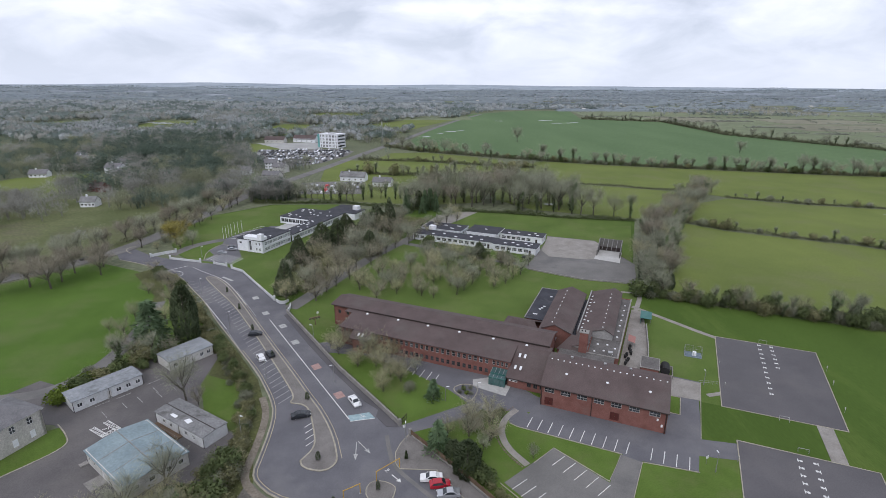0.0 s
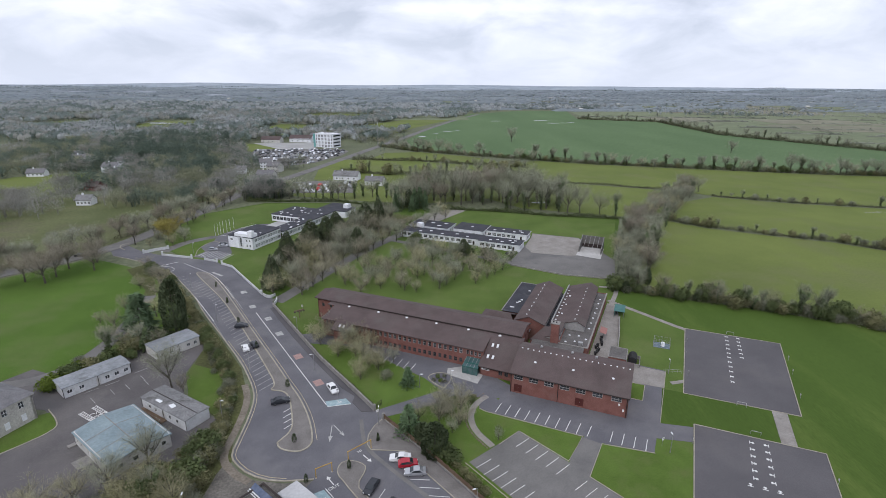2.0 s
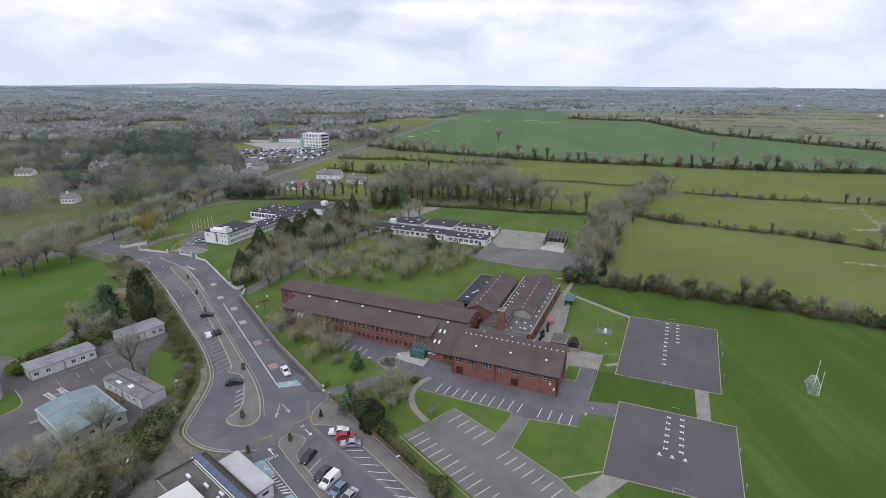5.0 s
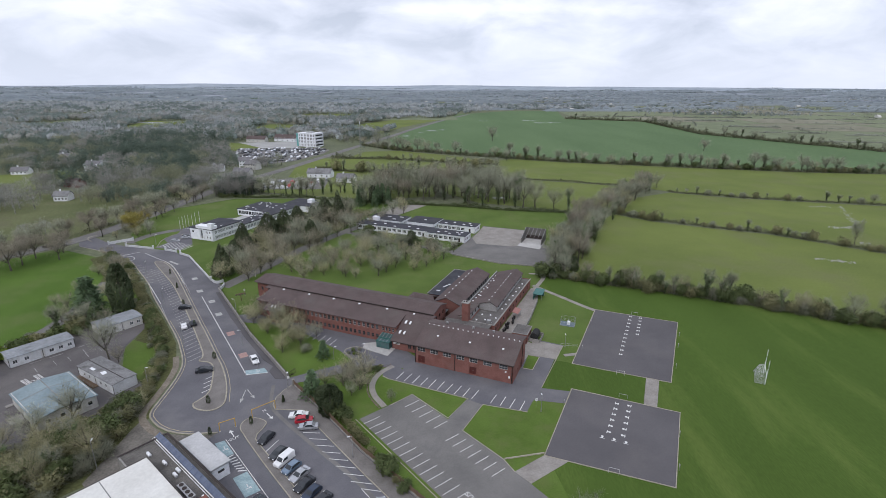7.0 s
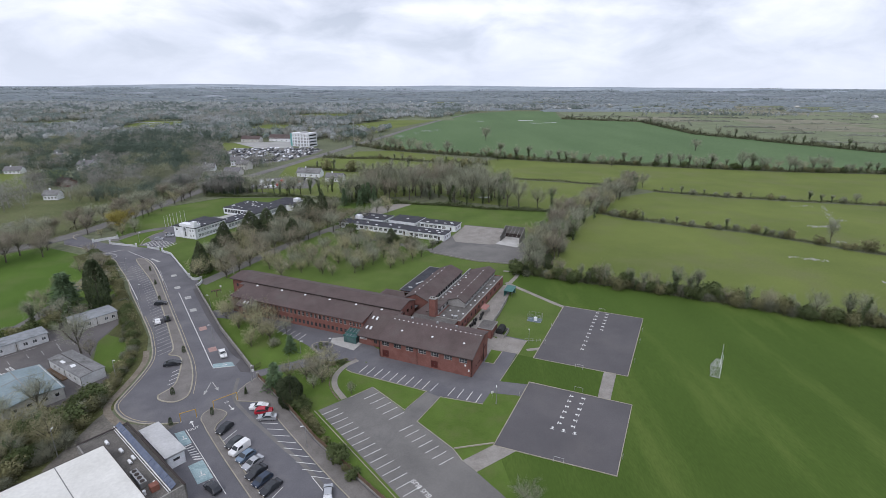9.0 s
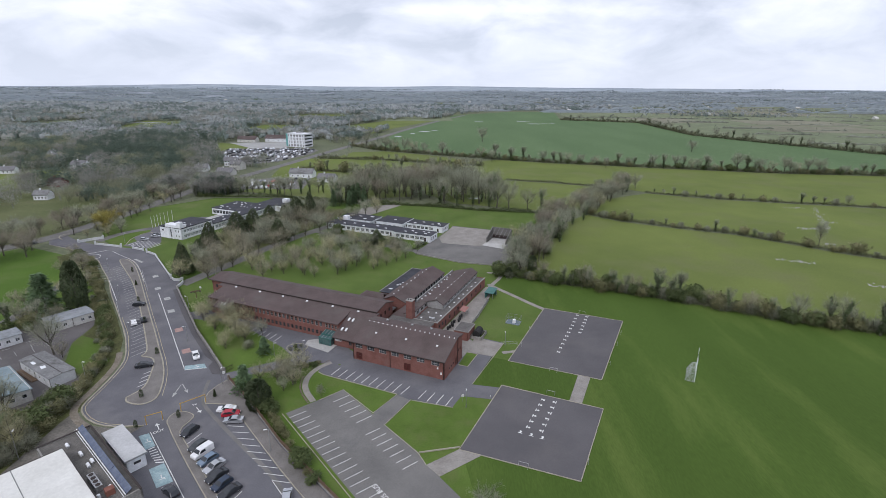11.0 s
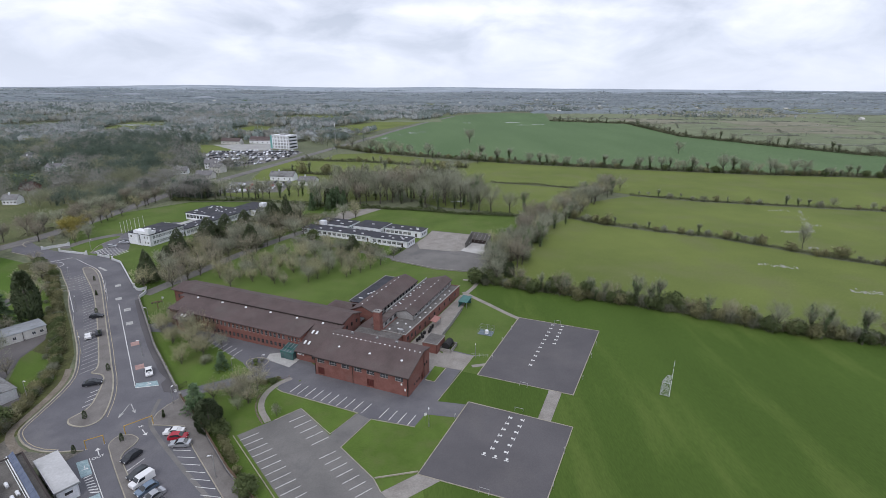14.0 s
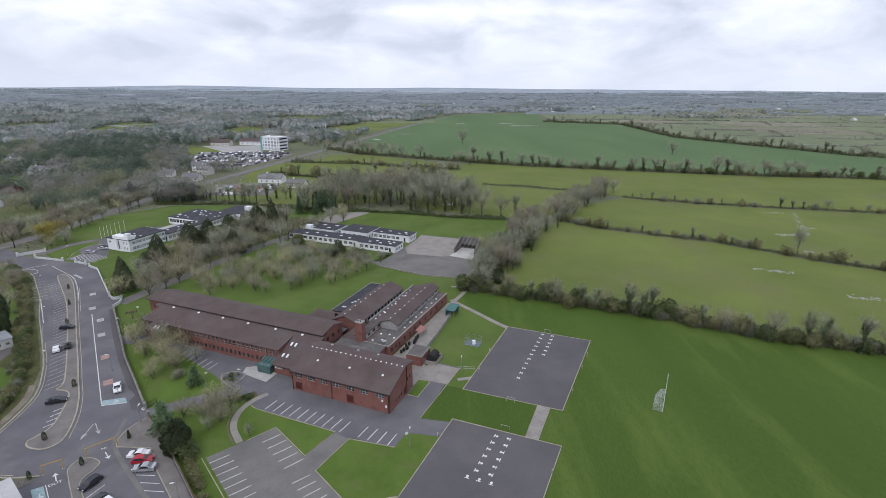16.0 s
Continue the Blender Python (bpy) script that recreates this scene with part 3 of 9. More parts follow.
solid("avenue", av, M["lot"], "narrow tree-lined tarmac lane", "road", kind="structure")
ground_sheet("pavement_far", [(-12, 262), (-2, 288), (14, 298), (22, 296), (4, 268), (-4, 252)], 0.08, M["paving"], "pale gravel yard behind the low school")

# car parks and paths of the brick school
ground_sheet("road_forecourt", [(14.5, 101), (16, 101), (21, 100.5), (17.5, 95.2), (38.2, 86.3), (33.2, 79.2), (36, 74.6), (41.5, 84.2), (51.7, 81.2), (54, 85.8), (63.3, 84.2), (64.5, 89.5), (57.0, 91.0), (63.2, 105.2), (67.4, 113.4), (60, 117), (49.5, 93.5), (24, 106.5), (20, 111), (12, 118), (-14, 134), (-28, 136), (-39, 133), (-36, 128.5), (-22, 126.5), (-12, 121), (2, 109.5), (6.5, 104), (-9.3, 95.3), (-7.4, 92.6), (10.5, 100.2)], 0.07, M["asphalt"], "dark tarmac forecourt with parking bays")
ground_sheet("road_bays", [(15.4, 99.6), (17.2, 100.8), (19.6, 101.4), (21.2, 98.8), (18.0, 95.0), (15.7, 96.6)], 0.066, M["asphalt"], "dark tarmac between the path and the bays")
ground_sheet("road_parking", [(12.3, 78.2), (24.0, 88.0), (32.9, 78.2), (37.6, 86.2), (41.4, 83.8), (36.0, 74.2), (44.2, 65.0), (46.1, 61.5), (49.0, 58.1), (56.0, 49), (42.0, 40), (34.5, 51.0)], 0.075, M["lot"], "pale worn tarmac car park with white bays")
C1 = [(84.3, 138.6), (108.5, 128.8), (91.3, 93.6), (67.7, 103.0)]
C2 = [(64.6, 90.7), (88.0, 80.9), (76.7, 57.3), (53.0, 66.2)]
ground_sheet("court_far", C1, 0.09, M["court"], "dark grey tarmac ball court")
ground_sheet("court_near", C2, 0.09, M["court"], "dark grey tarmac ball court")
ground_sheet("path_link", [(85.6, 95.8), (88.6, 94.6), (83.3, 82.8), (80.5, 84.0)], 0.08, M["paving"], "pale concrete path between the courts")
ground_sheet("path_ramp", [(46.1, 61.5), (53.1, 66.4), (57.7, 64.5), (48.9, 58.3)], 0.085, M["paving"], "pale concrete ramp to the court")
ground_sheet("path_hall", [(56.3, 107.8), (59.0, 116.8), (67.4, 112.9), (63.8, 105.2)], 0.085, M["paving"], "pale concrete apron beside the hall")
p = Mesh()
ribbon(p, smooth([(66.5, 160.5), (69, 157.2), (75, 149.5), (80.5, 142.0), (84.5, 137.4)]), 1.7, -0.1, 0.08)
ribbon(p, [(66.5, 157), (71, 166), (74.5, 175)], 1.6, -0.1, 0.082)
ribbon(p, [(67, 173.5), (74, 172)], 1.4, -0.1, 0.078)
ribbon(p, [(66.5, 107.5), (71.5, 108.6)], 1.3, -0.1, 0.08)
ribbon(p, smooth([(18.0, 101.5), (14.8, 98.3), (13.2, 93.5), (14.0, 88.2), (17.6, 83.0)], 2), 1.5, -0.1, 0.083)
solid("path", p, M["paving"], "narrow pale concrete footpath", "path", kind="structure")
# yard of the low school
ground_sheet("road_yard", [(42.5, 216), (52, 238), (53.5, 246), (75.5, 238), (83, 204), (76, 182), (55.8, 186.5), (35, 199), (40, 210)], 0.07, M["lot"], "grey tarmac school yard")
ground_sheet("path_yard", [(46.5, 223), (53.7, 245), (75.2, 237.5), (80, 212), (64, 210), (48, 214)], 0.085, M["paving"], "pale concrete play yard")
# car park of the white school
ground_sheet("road_whiteschool", [(-104.3, 206.4), (-102, 214), (-107, 220), (-105, 230.5), (-107, 238.5), (-102, 252), (-92, 262), (-84, 262), (-88, 240), (-94, 222), (-89, 212), (-90.2, 202.5)], 0.07, M["asphalt"], "tarmac car park beside the white school")
# yard of the old house and sheds
ground_sheet("road_sheds", [(-112, 100), (-100, 96), (-87.5, 95.2), (-82, 91), (-80, 88.5), (-83, 83.2), (-95, 68), (-70, 60), (-58, 62), (-46, 80), (-45.5, 92), (-57, 100), (-62, 112), (-63, 127), (-80, 127), (-90, 108), (-104, 113)], 0.06, M["yard"], "dark tarmac yard between the sheds")
lw = Mesh()
ribbon(lw, smooth([(-112, 104), (-101, 106), (-95, 112), (-92.8, 121), (-93, 133), (-96, 149), (-99.5, 163)], 2), 4.2, -0.2, 0.068)
solid("lane_west", lw, M["lot"], "grey gravel lane curving along the lawn", "road", kind="structure")
M["meadow"] = mat("winter_meadow", (0.100, 0.118, 0.050), (0.150, 0.162, 0.078), 0.03, 0.96, 0.8, 0.3, 0.3, spec=0.1, patch=(0.135, 0.120, 0.085), patch_scale=0.02, patch_lo=0.5, patch_hi=0.65)
for poly in ([(-150, 216), (-147, 250), (-143, 300), (-140, 330), (-190, 336), (-240, 330), (-262, 318), (-290, 300), (-300, 240), (-270, 190), (-225, 156), (-180, 188), (-160, 206)],
             [(-517, 920), (-471, 924), (-410, 833), (-440, 790)], [(-280, 470), (-240, 520), (-262, 590), (-330, 560), (-330, 480)], [(-1220, 1475), (-966, 1376), (-855, 1215), (-1044, 1262)]):
    ground_sheet("meadow", poly, 0.06, M["meadow"], "olive winter meadow beyond the public road")
ground_sheet("verge_west", [(-38, 74), (-36.5, 78), (-38.6, 84), (-39.3, 94), (-41, 100), (-48, 114), (-60, 130), (-76, 150), (-90, 168), (-106, 188), (-120, 196), (-124, 190), (-104, 168), (-98, 152), (-86, 132), (-64, 130), (-61, 112), (-56, 100), (-45, 92), (-45.5, 80), (-56, 62), (-45, 50), (-33, 62), (-28, 70)], 0.035, M["scrub"], "brown leaf litter and rough grass under the hedge")
ground_sheet("grass_strip", [(-89.5, 153), (-86.1, 147.8), (-79, 141.6), (-72.1, 136.2), (-68.5, 131), (-66.5, 133), (-71, 139), (-78, 147.5), (-85.5, 157)], 0.055, M["lawn"], "strip of grass between the garden trees and the hedge")
ground_sheet("grass_sheds", [(-45.5, 92.5), (-56, 100.5), (-61.5, 111), (-62, 116), (-52, 112), (-44, 101)], 0.05, M["lawn"], "small rough lawn behind the sheds")
ground_sheet("grass_garden", [(-64, 129), (-80, 128), (-86, 111), (-90, 118), (-90.5, 133), (-94.5, 150), (-98, 164), (-108, 182), (-104, 178), (-88, 158), (-74, 142)], 0.04, M["lawn"], "shaded grass under the garden trees")
ground_sheet("ground_copse", [(-50, 170), (-64, 186), (-66, 204), (-58, 228), (-38, 268), (-20, 285), (-8, 280), (-24, 238), (-36, 208)], 0.045, M["scrub"], "leaf litter under the belt of trees")
mud = Mesh()
ribbon(mud, offset(ROAD_W[4:18], 1.6), 1.6, -0.1, 0.075)
solid("verge", mud, M["mud"], "muddy worn verge beside the road", "verge", kind="structure")

# ---- kerbs ----
def kerb(line, w=0.25, h=0.17, label="pale concrete kerb"):
    me = Mesh()
    ribbon(me, line, w, 0.0, h)
    return solid("kerb", me, M["kerb"], label, "kerb", kind="structure")


kerb(ROAD_W, 0.35)
ISLE_LINE = [(-28.9, 83.9), (-28.2, 82.4), (-26.5, 81.5), (-23.7, 81.0), (-21.9, 82.3), (-21.3, 84.6), (-23.9, 92.0), (-28.3, 100.2), (-33.2, 107.2), (-39.2, 116.3), (-48.3, 129.5), (-57.2, 142.6), (-70.6, 162.5), (-80.5, 176.5), (-86.5, 183.5), (-91, 187.2), (-93.5, 187.0),
          (-92.5, 184.5), (-82.5, 172.5), (-72.0, 160.0), (-58.8, 141.0), (-49.6, 127.2), (-41.4, 114.6), (-36.0, 106.0), (-37.0, 103.6), (-33.5, 103.4), (-31.2, 101.0), (-28.3, 93.3), (-26.8, 88.0)]
ISLE_A = smooth(ISLE_LINE + ISLE_LINE[:1], 2)[:-1]
ground_sheet("island", ISLE_A, 0.19, M["island"], "raised paved traffic island with pale kerb")
kerb(ISLE_A + ISLE_A[:1], 0.36, 0.20)
ISLE_B = smooth([(-12.4, 72.6), (-14.1, 74.6), (-14.4, 76.6), (-13.6, 78.3), (-11.4, 78.5), (-9.0, 77.3), (-8.6, 75.9), (-9.8, 71.7), (-7.7, 69.2), (-3.2, 64.2), (1.2, 59.3), (7.2, 52.6), (13.5, 45.5), (11.5, 45.2), (5.2, 52.2), (-3.5, 61.9), (-10.8, 70.5), (-12.4, 72.6)], 1)
ground_sheet("island_lot", ISLE_B[:-1], 0.19, M["island"], "raised paved car park island")
kerb(ISLE_B, 0.2, 0.20)
PAVE_E = [(-7.0, 92.4), (-8.7, 89.5), (-9.6, 86.5), (-9.4, 83.5), (-8.4, 81.8), (-0.9, 81.4), (4.2, 74.3), (10.6, 66.9), (16.3, 60.3), (21.4, 54.7), (33.5, 42), (36, 45), (24.2, 56.9), (14.4, 66.9), (2.9, 80.9)]
ground_sheet("pavement", PAVE_E, 0.17, M["island"], "grey footpath beside the car park fence")
kerb(PAVE_E[:11], 0.2, 0.18)
PAVE_R = [(-15.0, 101.2), (-15.2, 98.6), (-12.5, 95.0), (-9.8, 94.8), (-10.2, 96.0), (-17.0, 104.8), (-27.5, 118.2), (-38.0, 133.5), (-51.5, 153.4), (-52.6, 152.6), (-39.4, 132.6), (-28.8, 117.6), (-18.6, 104.4)]
ground_sheet("pavement_road", PAVE_R, 0.16, M["court"], "narrow dark footpath below the road wall")
for c in (C1, C2):
    kerb(c + c[:1], 0.25, 0.16, "pale concrete edging of the court")
kerb([(15.6, 96.4), (17.3, 95.1), (37.9, 86.3), (32.9, 78.6), (24.0, 88.1), (19, 83.6)], 0.18, 0.16)
kerb([(51.8, 81.0), (41.4, 83.9), (36.1, 74.2), (44.3, 65.0), (46.1, 61.5)], 0.18, 0.16)
kerb([(44.5, 65.1), (53.1, 66.9)], 0.25, 0.3, "low concrete edging wall above the ramp")
kerb([(11.5, 78.0), (34.0, 50.5)], 0.18, 0.16)
kerb([(57.0, 91.2), (67.6, 113.4)], 0.15, 0.14)
kerb(smooth([(7.0, 104.5), (2.2, 109.8), (5.5, 112.5), (9.5, 111.0), (8.6, 107.0), (6.8, 104.4)], 2), 0.25, 0.16)
kerb(smooth([(-86.8, 95.4), (-82, 91.5), (-79.8, 88.6), (-82.5, 83.8), (-95, 69)], 2), 0.25, 0.16)
ground_sheet("grass_house", smooth([(-100, 80), (-86.8, 95.2), (-82.2, 91.4), (-80, 88.6), (-82.7, 83.9), (-95, 69)], 1), 0.08, M["lawn"], "strip of lawn round the old house")
kerb(smooth([(-103.5, 207), (-107.5, 219), (-105.5, 230), (-99.5, 227), (-99, 216)], 2), 0.25, 0.2)
ground_sheet("grass_island", smooth([(-104.5, 209), (-117, 211.5), (-112, 223), (-106.5, 230), (-106, 229), (-107, 218)], 1), 0.1, M["lawn"], "grass island with a kerb by the white school gate")

# ---- road markings ----
def bar(a, b, w=0.12, z=0.10, material="line", name="road_line", label="white painted line"):
    me = Mesh()
    ribbon(me, [a, b], w, z - 0.05, z)
    return solid(name, me, M[material], label, "road marking", kind="structure")


def bays(name, starts, ends, z=0.10, w=0.12, material="line", label="white painted parking bay line"):
    for a, b in zip(starts, ends):
        bar(a, b, w, z, material, name, label)


def between(a, b, n):
    return [(a[0] + (b[0] - a[0]) * i / (n - 1), a[1] + (b[1] - a[1]) * i / (n - 1)) for i in range(n)]


bays("bay_line", between((21.2, 98.5), (40.8, 89.9), 10), between((19.4, 95.0), (38.8, 86.3), 10), w=0.16)
bays("bay_line", between((45.1, 88.0), (51.8, 85.3), 4), between((43.3, 84.5), (50.0, 81.6), 4), w=0.16)
bays("bay_line", between((13.6, 76.5), (34.6, 51.8), 15), between((16.9, 79.1), (37.9, 54.4), 15))
bays("bay_line", between((22.6, 82.9), (29.6, 74.9), 5), between((25.8, 85.6), (32.8, 77.6), 5))
bays("bay_line", between((32.3, 70.7), (41.4, 60.2), 7), between((35.2, 73.0), (44.3, 62.5), 7))
bays("bay_line", between((0.5, 73.4), (13.7, 58.8), 8), between((4.3, 73.2), (18.0, 58.1), 8))
bar((16.0, 56.9), (20.2, 56.2)), bar((16.0, 56.9), (24.0, 47.5))
bays("bay_line", between((-5.8, 67.0), (9.6, 50.2), 8), between((-4.2, 70.8), (11.2, 54.0), 8))
bays("bay_line", between((-30.8, 94.6), (-28.9, 88.5), 4), between((-27.7, 98.6), (-26.2, 92.0), 4), w=0.15)
ISLE_W = [(-36.6, 106.0), (-41.4, 114.6), (-49.6, 127.2), (-58.8, 141.0), (-72.0, 160.0), (-82.5, 172.5), (-90, 181.5)]
for x, y, a in along(ISLE_W, 2.55, 1.0):
    n = (math.cos(a + 2.05), math.sin(a + 2.05))
    bar((x, y), (x + 4.3 * n[0], y + 4.3 * n[1]), 0.12, 0.10, "linefaint", "bay_line", "worn white parking bay line")
bays("bay_line", between((-84, 160.5), (-100, 180), 8), between((-80.5, 163), (-96.5, 182.5), 8), material="linefaint")
bar((-82.9, 162.2), (-67.6, 142.4), 0.22)
bar((-66.8, 141.0), (-45.0, 110.8), 0.12, 0.10, "linefaint")
bar((-82.9, 162.2), (-86.5, 160.5), 0.15, 0.10, "linefaint")
bar((-56.2, 149.1), (-21.3, 97.6), 0.2)
bar((-76, 173.0), (-61.5, 151.5), 0.12, 0.10, "linefaint")
edge = Mesh()
ribbon(edge, offset(smooth(ISLE_LINE[5:16], 1), -0.8), 0.13, 0.04, 0.10)
solid("road_line", edge, M["tanline"], "worn double line along the island kerb", "road marking", kind="structure")
edge = Mesh()
ribbon(edge, offset(ROAD_W[2:24], -0.7), 0.14, 0.04, 0.10)
solid("road_line", edge, M["tanline"], "faded yellow edge line along the road", "road marking", kind="structure")
for x, y in ((-66.9, 166.6), (-59.1, 153.9), (-50.5, 144.5), (-43.7, 134.0)):
    solid("road_pad", Mesh().box(-1.0, -1.3, 0.04, 1.0, 1.3, 0.095), M["linefaint"], "pale painted square on the road", "road marking", kind="structure", m=pose(x, y, 0, 0, 0, 34))
for x, y in ((-34.2, 120.3), (-25.4, 107.1)):
    solid("road_pad", Mesh().box(-1.1, -1.4, 0.04, 1.1, 1.4, 0.095), M["red"], "faded red painted square on the road", "road marking", kind="structure", m=pose(x, y, 0, 0, 0, 34))
solid("disabled_bay", Mesh().prism([(-21.8, 98.9), (-17.0, 100.2), (-15.4, 98.1), (-20.9, 96.9)], 0.03, 0.095), M["blue"], "blue painted disabled parking bay", "road marking", kind="structure")
bar((-20.9, 96.8), (-15.4, 98.0), 0.15, 0.105)
seam = Mesh()
ribbon(seam, smooth([(-12.0, 92.0), (-11.1, 87.6), (-9.6, 82.4), (-3.9, 76.5), (7.2, 65.9), (14.9, 59.1), (22.0, 50.5)], 2), 0.9, 0.0, 0.066)
solid("road_seam", seam, M["lot"], "pale worn trench repair in the tarmac", "road", kind="structure")
ground_sheet("verge_mud", [(-38.4, 58), (-38.2, 66.4), (-38.2, 74.2), (-37.6, 78.5), (-36.6, 77.8), (-33.8, 75.2), (-30.2, 73.0), (-24, 72.2), (-18.6, 72.9), (-20.5, 69.5), (-26.4, 67.9), (-31.9, 61.3), (-36, 56)], 0.052, mat("muddy_track", (0.130, 0.120, 0.105), (0.190, 0.176, 0.155), 0.25, 0.95, 2.0, 0.3, 0.3, spec=0.15), "muddy tarmac track beside the building")
ground_sheet("grass_square", [(56.2, 107.6), (59.2, 106.4), (56.1, 99.6), (53.6, 100.6)], 0.12, M["lawn"], "small grass square beside the hall gable")
kerb([(56.2, 107.6), (59.2, 106.4), (56.1, 99.6), (53.6, 100.6)], 0.2, 0.2)
gl = Mesh()
ribbon(gl, smooth([(-121, 213.5), (-119.5, 220), (-117.5, 227), (-112, 233.5), (-106.5, 237.5)], 2), 5.0, -0.2, 0.075)
solid("drive", gl, M["lot"], "narrow drive from the gate to the white school", "road", kind="structure")
kerb(smooth([(-140.0, 215.6), (-144, 218.5), (-146.2, 223), (-143.5, 226)], 2), 0.35, 0.2)


# ---- the brick school ----
MS = pose(49.7, 92.8, 0, 0, 0, -22.8)
school = thing("school_building", MS, "long red brick two-storey school with brown tiled roofs", "school")


def walls(owner, runs, z0, z1, material, th=0.3, label=""):
    """Runs of (p0, p1, holes) become one wall part."""
    me = Mesh()
    for p0, p1, *rest in runs:
        wall(me, p0, p1, z0, z1, th, rest[0] if rest else ())
    return part("wall", me, material, owner, label)


def roof(owner, top, material, thick=0.25, label="", name="roof"):
    return part(name, Mesh().slab(top, thick), material, owner, label)


def rows(s0, s1, n, w, z0, z1):
    step = (s1 - s0) / n
    return [(s0 + step * (i + 0.5) - w / 2, s0 + step * (i + 0.5) + w / 2, z0, z1) for i in range(n)]


def fit_windows(owner, p0, p1, holes, fr="frame", gl="glass", **kw):
    for h in holes:
        window(owner, p0, p1, h, M[fr], M[gl], **kw)


def door(owner, p0, p1, hole, material, name="door"):
    dx, dy = p1[0] - p0[0], p1[1] - p0[1]
    length = math.hypot(dx, dy)
    s0, s1, z0, z1 = hole
    me = Mesh().box(0, 0, 0, (s1 - s0) / 2 - 0.02, 0.06, z1 - z0).box((s1 - s0) / 2 + 0.02, 0, 0, s1 - s0, 0.06, z1 - z0)
    ob = part(name, me, material, owner)
    ob.matrix_basis = Matrix.Translation((p0[0] + dx / length * s0, p0[1] + dy / length * s0, z0)) @ Matrix.Rotation(math.atan2(dy, dx), 4, "Z") @ Matrix.Translation((0, 0.15, 0))
    part("door_handle", Mesh().tube(((s1 - s0) / 2 + 0.1, -0.04, 0.95), ((s1 - s0) / 2 + 0.1, -0.04, 1.15), 0.02), M["metal"], ob)
    return ob


def dome(owner, u, v, z, r=0.4, name="rooflight"):
    me = Mesh()
    for k, (rr, zz) in enumerate(((1.0, 0.0), (1.0, 0.25), (0.75, 0.55), (0.3, 0.72))):
        for i in range(8):
            t = i * math.pi / 4
            me.v.append((u + r * rr * math.cos(t), v + r * rr * math.sin(t), z + r * zz))
    for k in range(3):
        for i in range(8):
            a, b = 8 * k + i, 8 * k + (i + 1) % 8
            me.f.append((a, b, b + 8, a + 8))
    me.f.append(tuple(range(24, 32)))
    return part(name, me, M["skylight"], owner)


def flat_light(owner, u, v, z, w=0.9, d=0.9, rise=0.0, name="rooflight"):
    me = Mesh().slab([(u - w / 2, v - d / 2, z + 0.12), (u + w / 2, v - d / 2, z + 0.12), (u + w / 2, v + d / 2, z + 0.12 + rise), (u - w / 2, v + d / 2, z + 0.12 + rise)], 0.2)
    return part(name, me, M["skylight"], owner)


# hall
hall_win = [(28 + c - 1.15, 28 + c + 1.15, 3.75, 5.05) for c in (-26.0, -22.2, -18.4, -14.6, -10.8, -6.9, -2.6)]
hall_door = [(1.0, 3.0, 0.35, 2.5), (16.1, 18.1, 0.35, 2.5)]
gable_win = [(3.2, 3.9, 1.2, 2.1), (4.6, 5.3, 1.2, 2.1), (6.0, 6.7, 1.2, 2.1), (9.6, 10.3, 3.4, 4.5), (10.9, 11.6, 3.4, 4.5)]
gable_door = [(7.6, 9.0, 0.15, 2.5)]
walls(school, [((-28, 0), (0, 0), hall_win + hall_door), ((0, 0), (0, 12.8), gable_win + gable_door), ((0, 12.8), (-28, 12.8)), ((-28, 12.8), (-28, 0))], 0, 5.75, M["brick"])
fit_windows(school, (-28, 0), (0, 0), hall_win, fr="paleframe", bars=2, rails=1)
fit_windows(school, (0, 0), (0, 12.8), gable_win, bars=0)
for h in hall_door:
    door(school, (-28, 0), (0, 0), h, M["reddoor"])
door(school, (0, 0), (0, 12.8), gable_door[0], M["reddoor"])
gab = Mesh()
for u in (-28.0, -0.3):
    gab.add([(u, 0, 5.75), (u, 12.8, 5.75), (u, 12.8, 7.4), (u, 8.7, 8.3), (u + 0.3, 0, 5.75), (u + 0.3, 12.8, 5.75), (u + 0.3, 12.8, 7.4), (u + 0.3, 8.7, 8.3)],
            [(0, 1, 2, 3), (7, 6, 5, 4), (0, 3, 7, 4), (3, 2, 6, 7), (2, 1, 5, 6)])
gab.box(-27.7, 12.5, 5.75, -0.3, 12.8, 7.38)
part("gable", gab, M["brick"], school)
roof(school, [(-28.2, -0.5, 5.65), (0.3, -0.5, 5.65), (0.3, 8.8, 8.55), (-28.2, 8.8, 8.55)], M["rooftile"])
roof(school, [(-28.2, 8.82, 8.5), (0.3, 8.82, 8.5), (0.3, 13.0, 7.6), (-28.2, 13.0, 7.6)], M["rooftile"], 0.2)
part("gutter", Mesh().box(-28.2, -0.64, 5.42, 0.3, -0.51, 5.56), M["fascia"], school)
for u in (-16.1, -0.25, -27.8):
    part("downpipe", Mesh().tube((u, -0.1, 0.1), (u, -0.1, 5.5), 0.08), M["fascia"], school)
part("downpipe", Mesh().tube((0.1, 9.2, 0.1), (0.1, 9.2, 8.2), 0.08), M["fascia"], school)
for i in range(19):
    dome(school, -27.2 + i * 1.48, 8.2, 8.30, 0.21)
for u in (-22.9, -13.4, -4.0):
    dome(school, u, 4.4, 7.05, 0.38, "roof_vent")
for u in (-23, -15, -9):
    part("roof_vent", Mesh().box(u, 10.5, 7.9, u + 0.6, 11.1, 8.55), M["metal"], school)
part("wall_light", Mesh().box(-2.1, -0.16, 3.0, -1.7, -0.002, 3.5), M["skylight"], school)
part("wall_light", Mesh().box(-1.1, -0.16, 1.6, -0.7, -0.002, 2.2), M["skylight"], school)

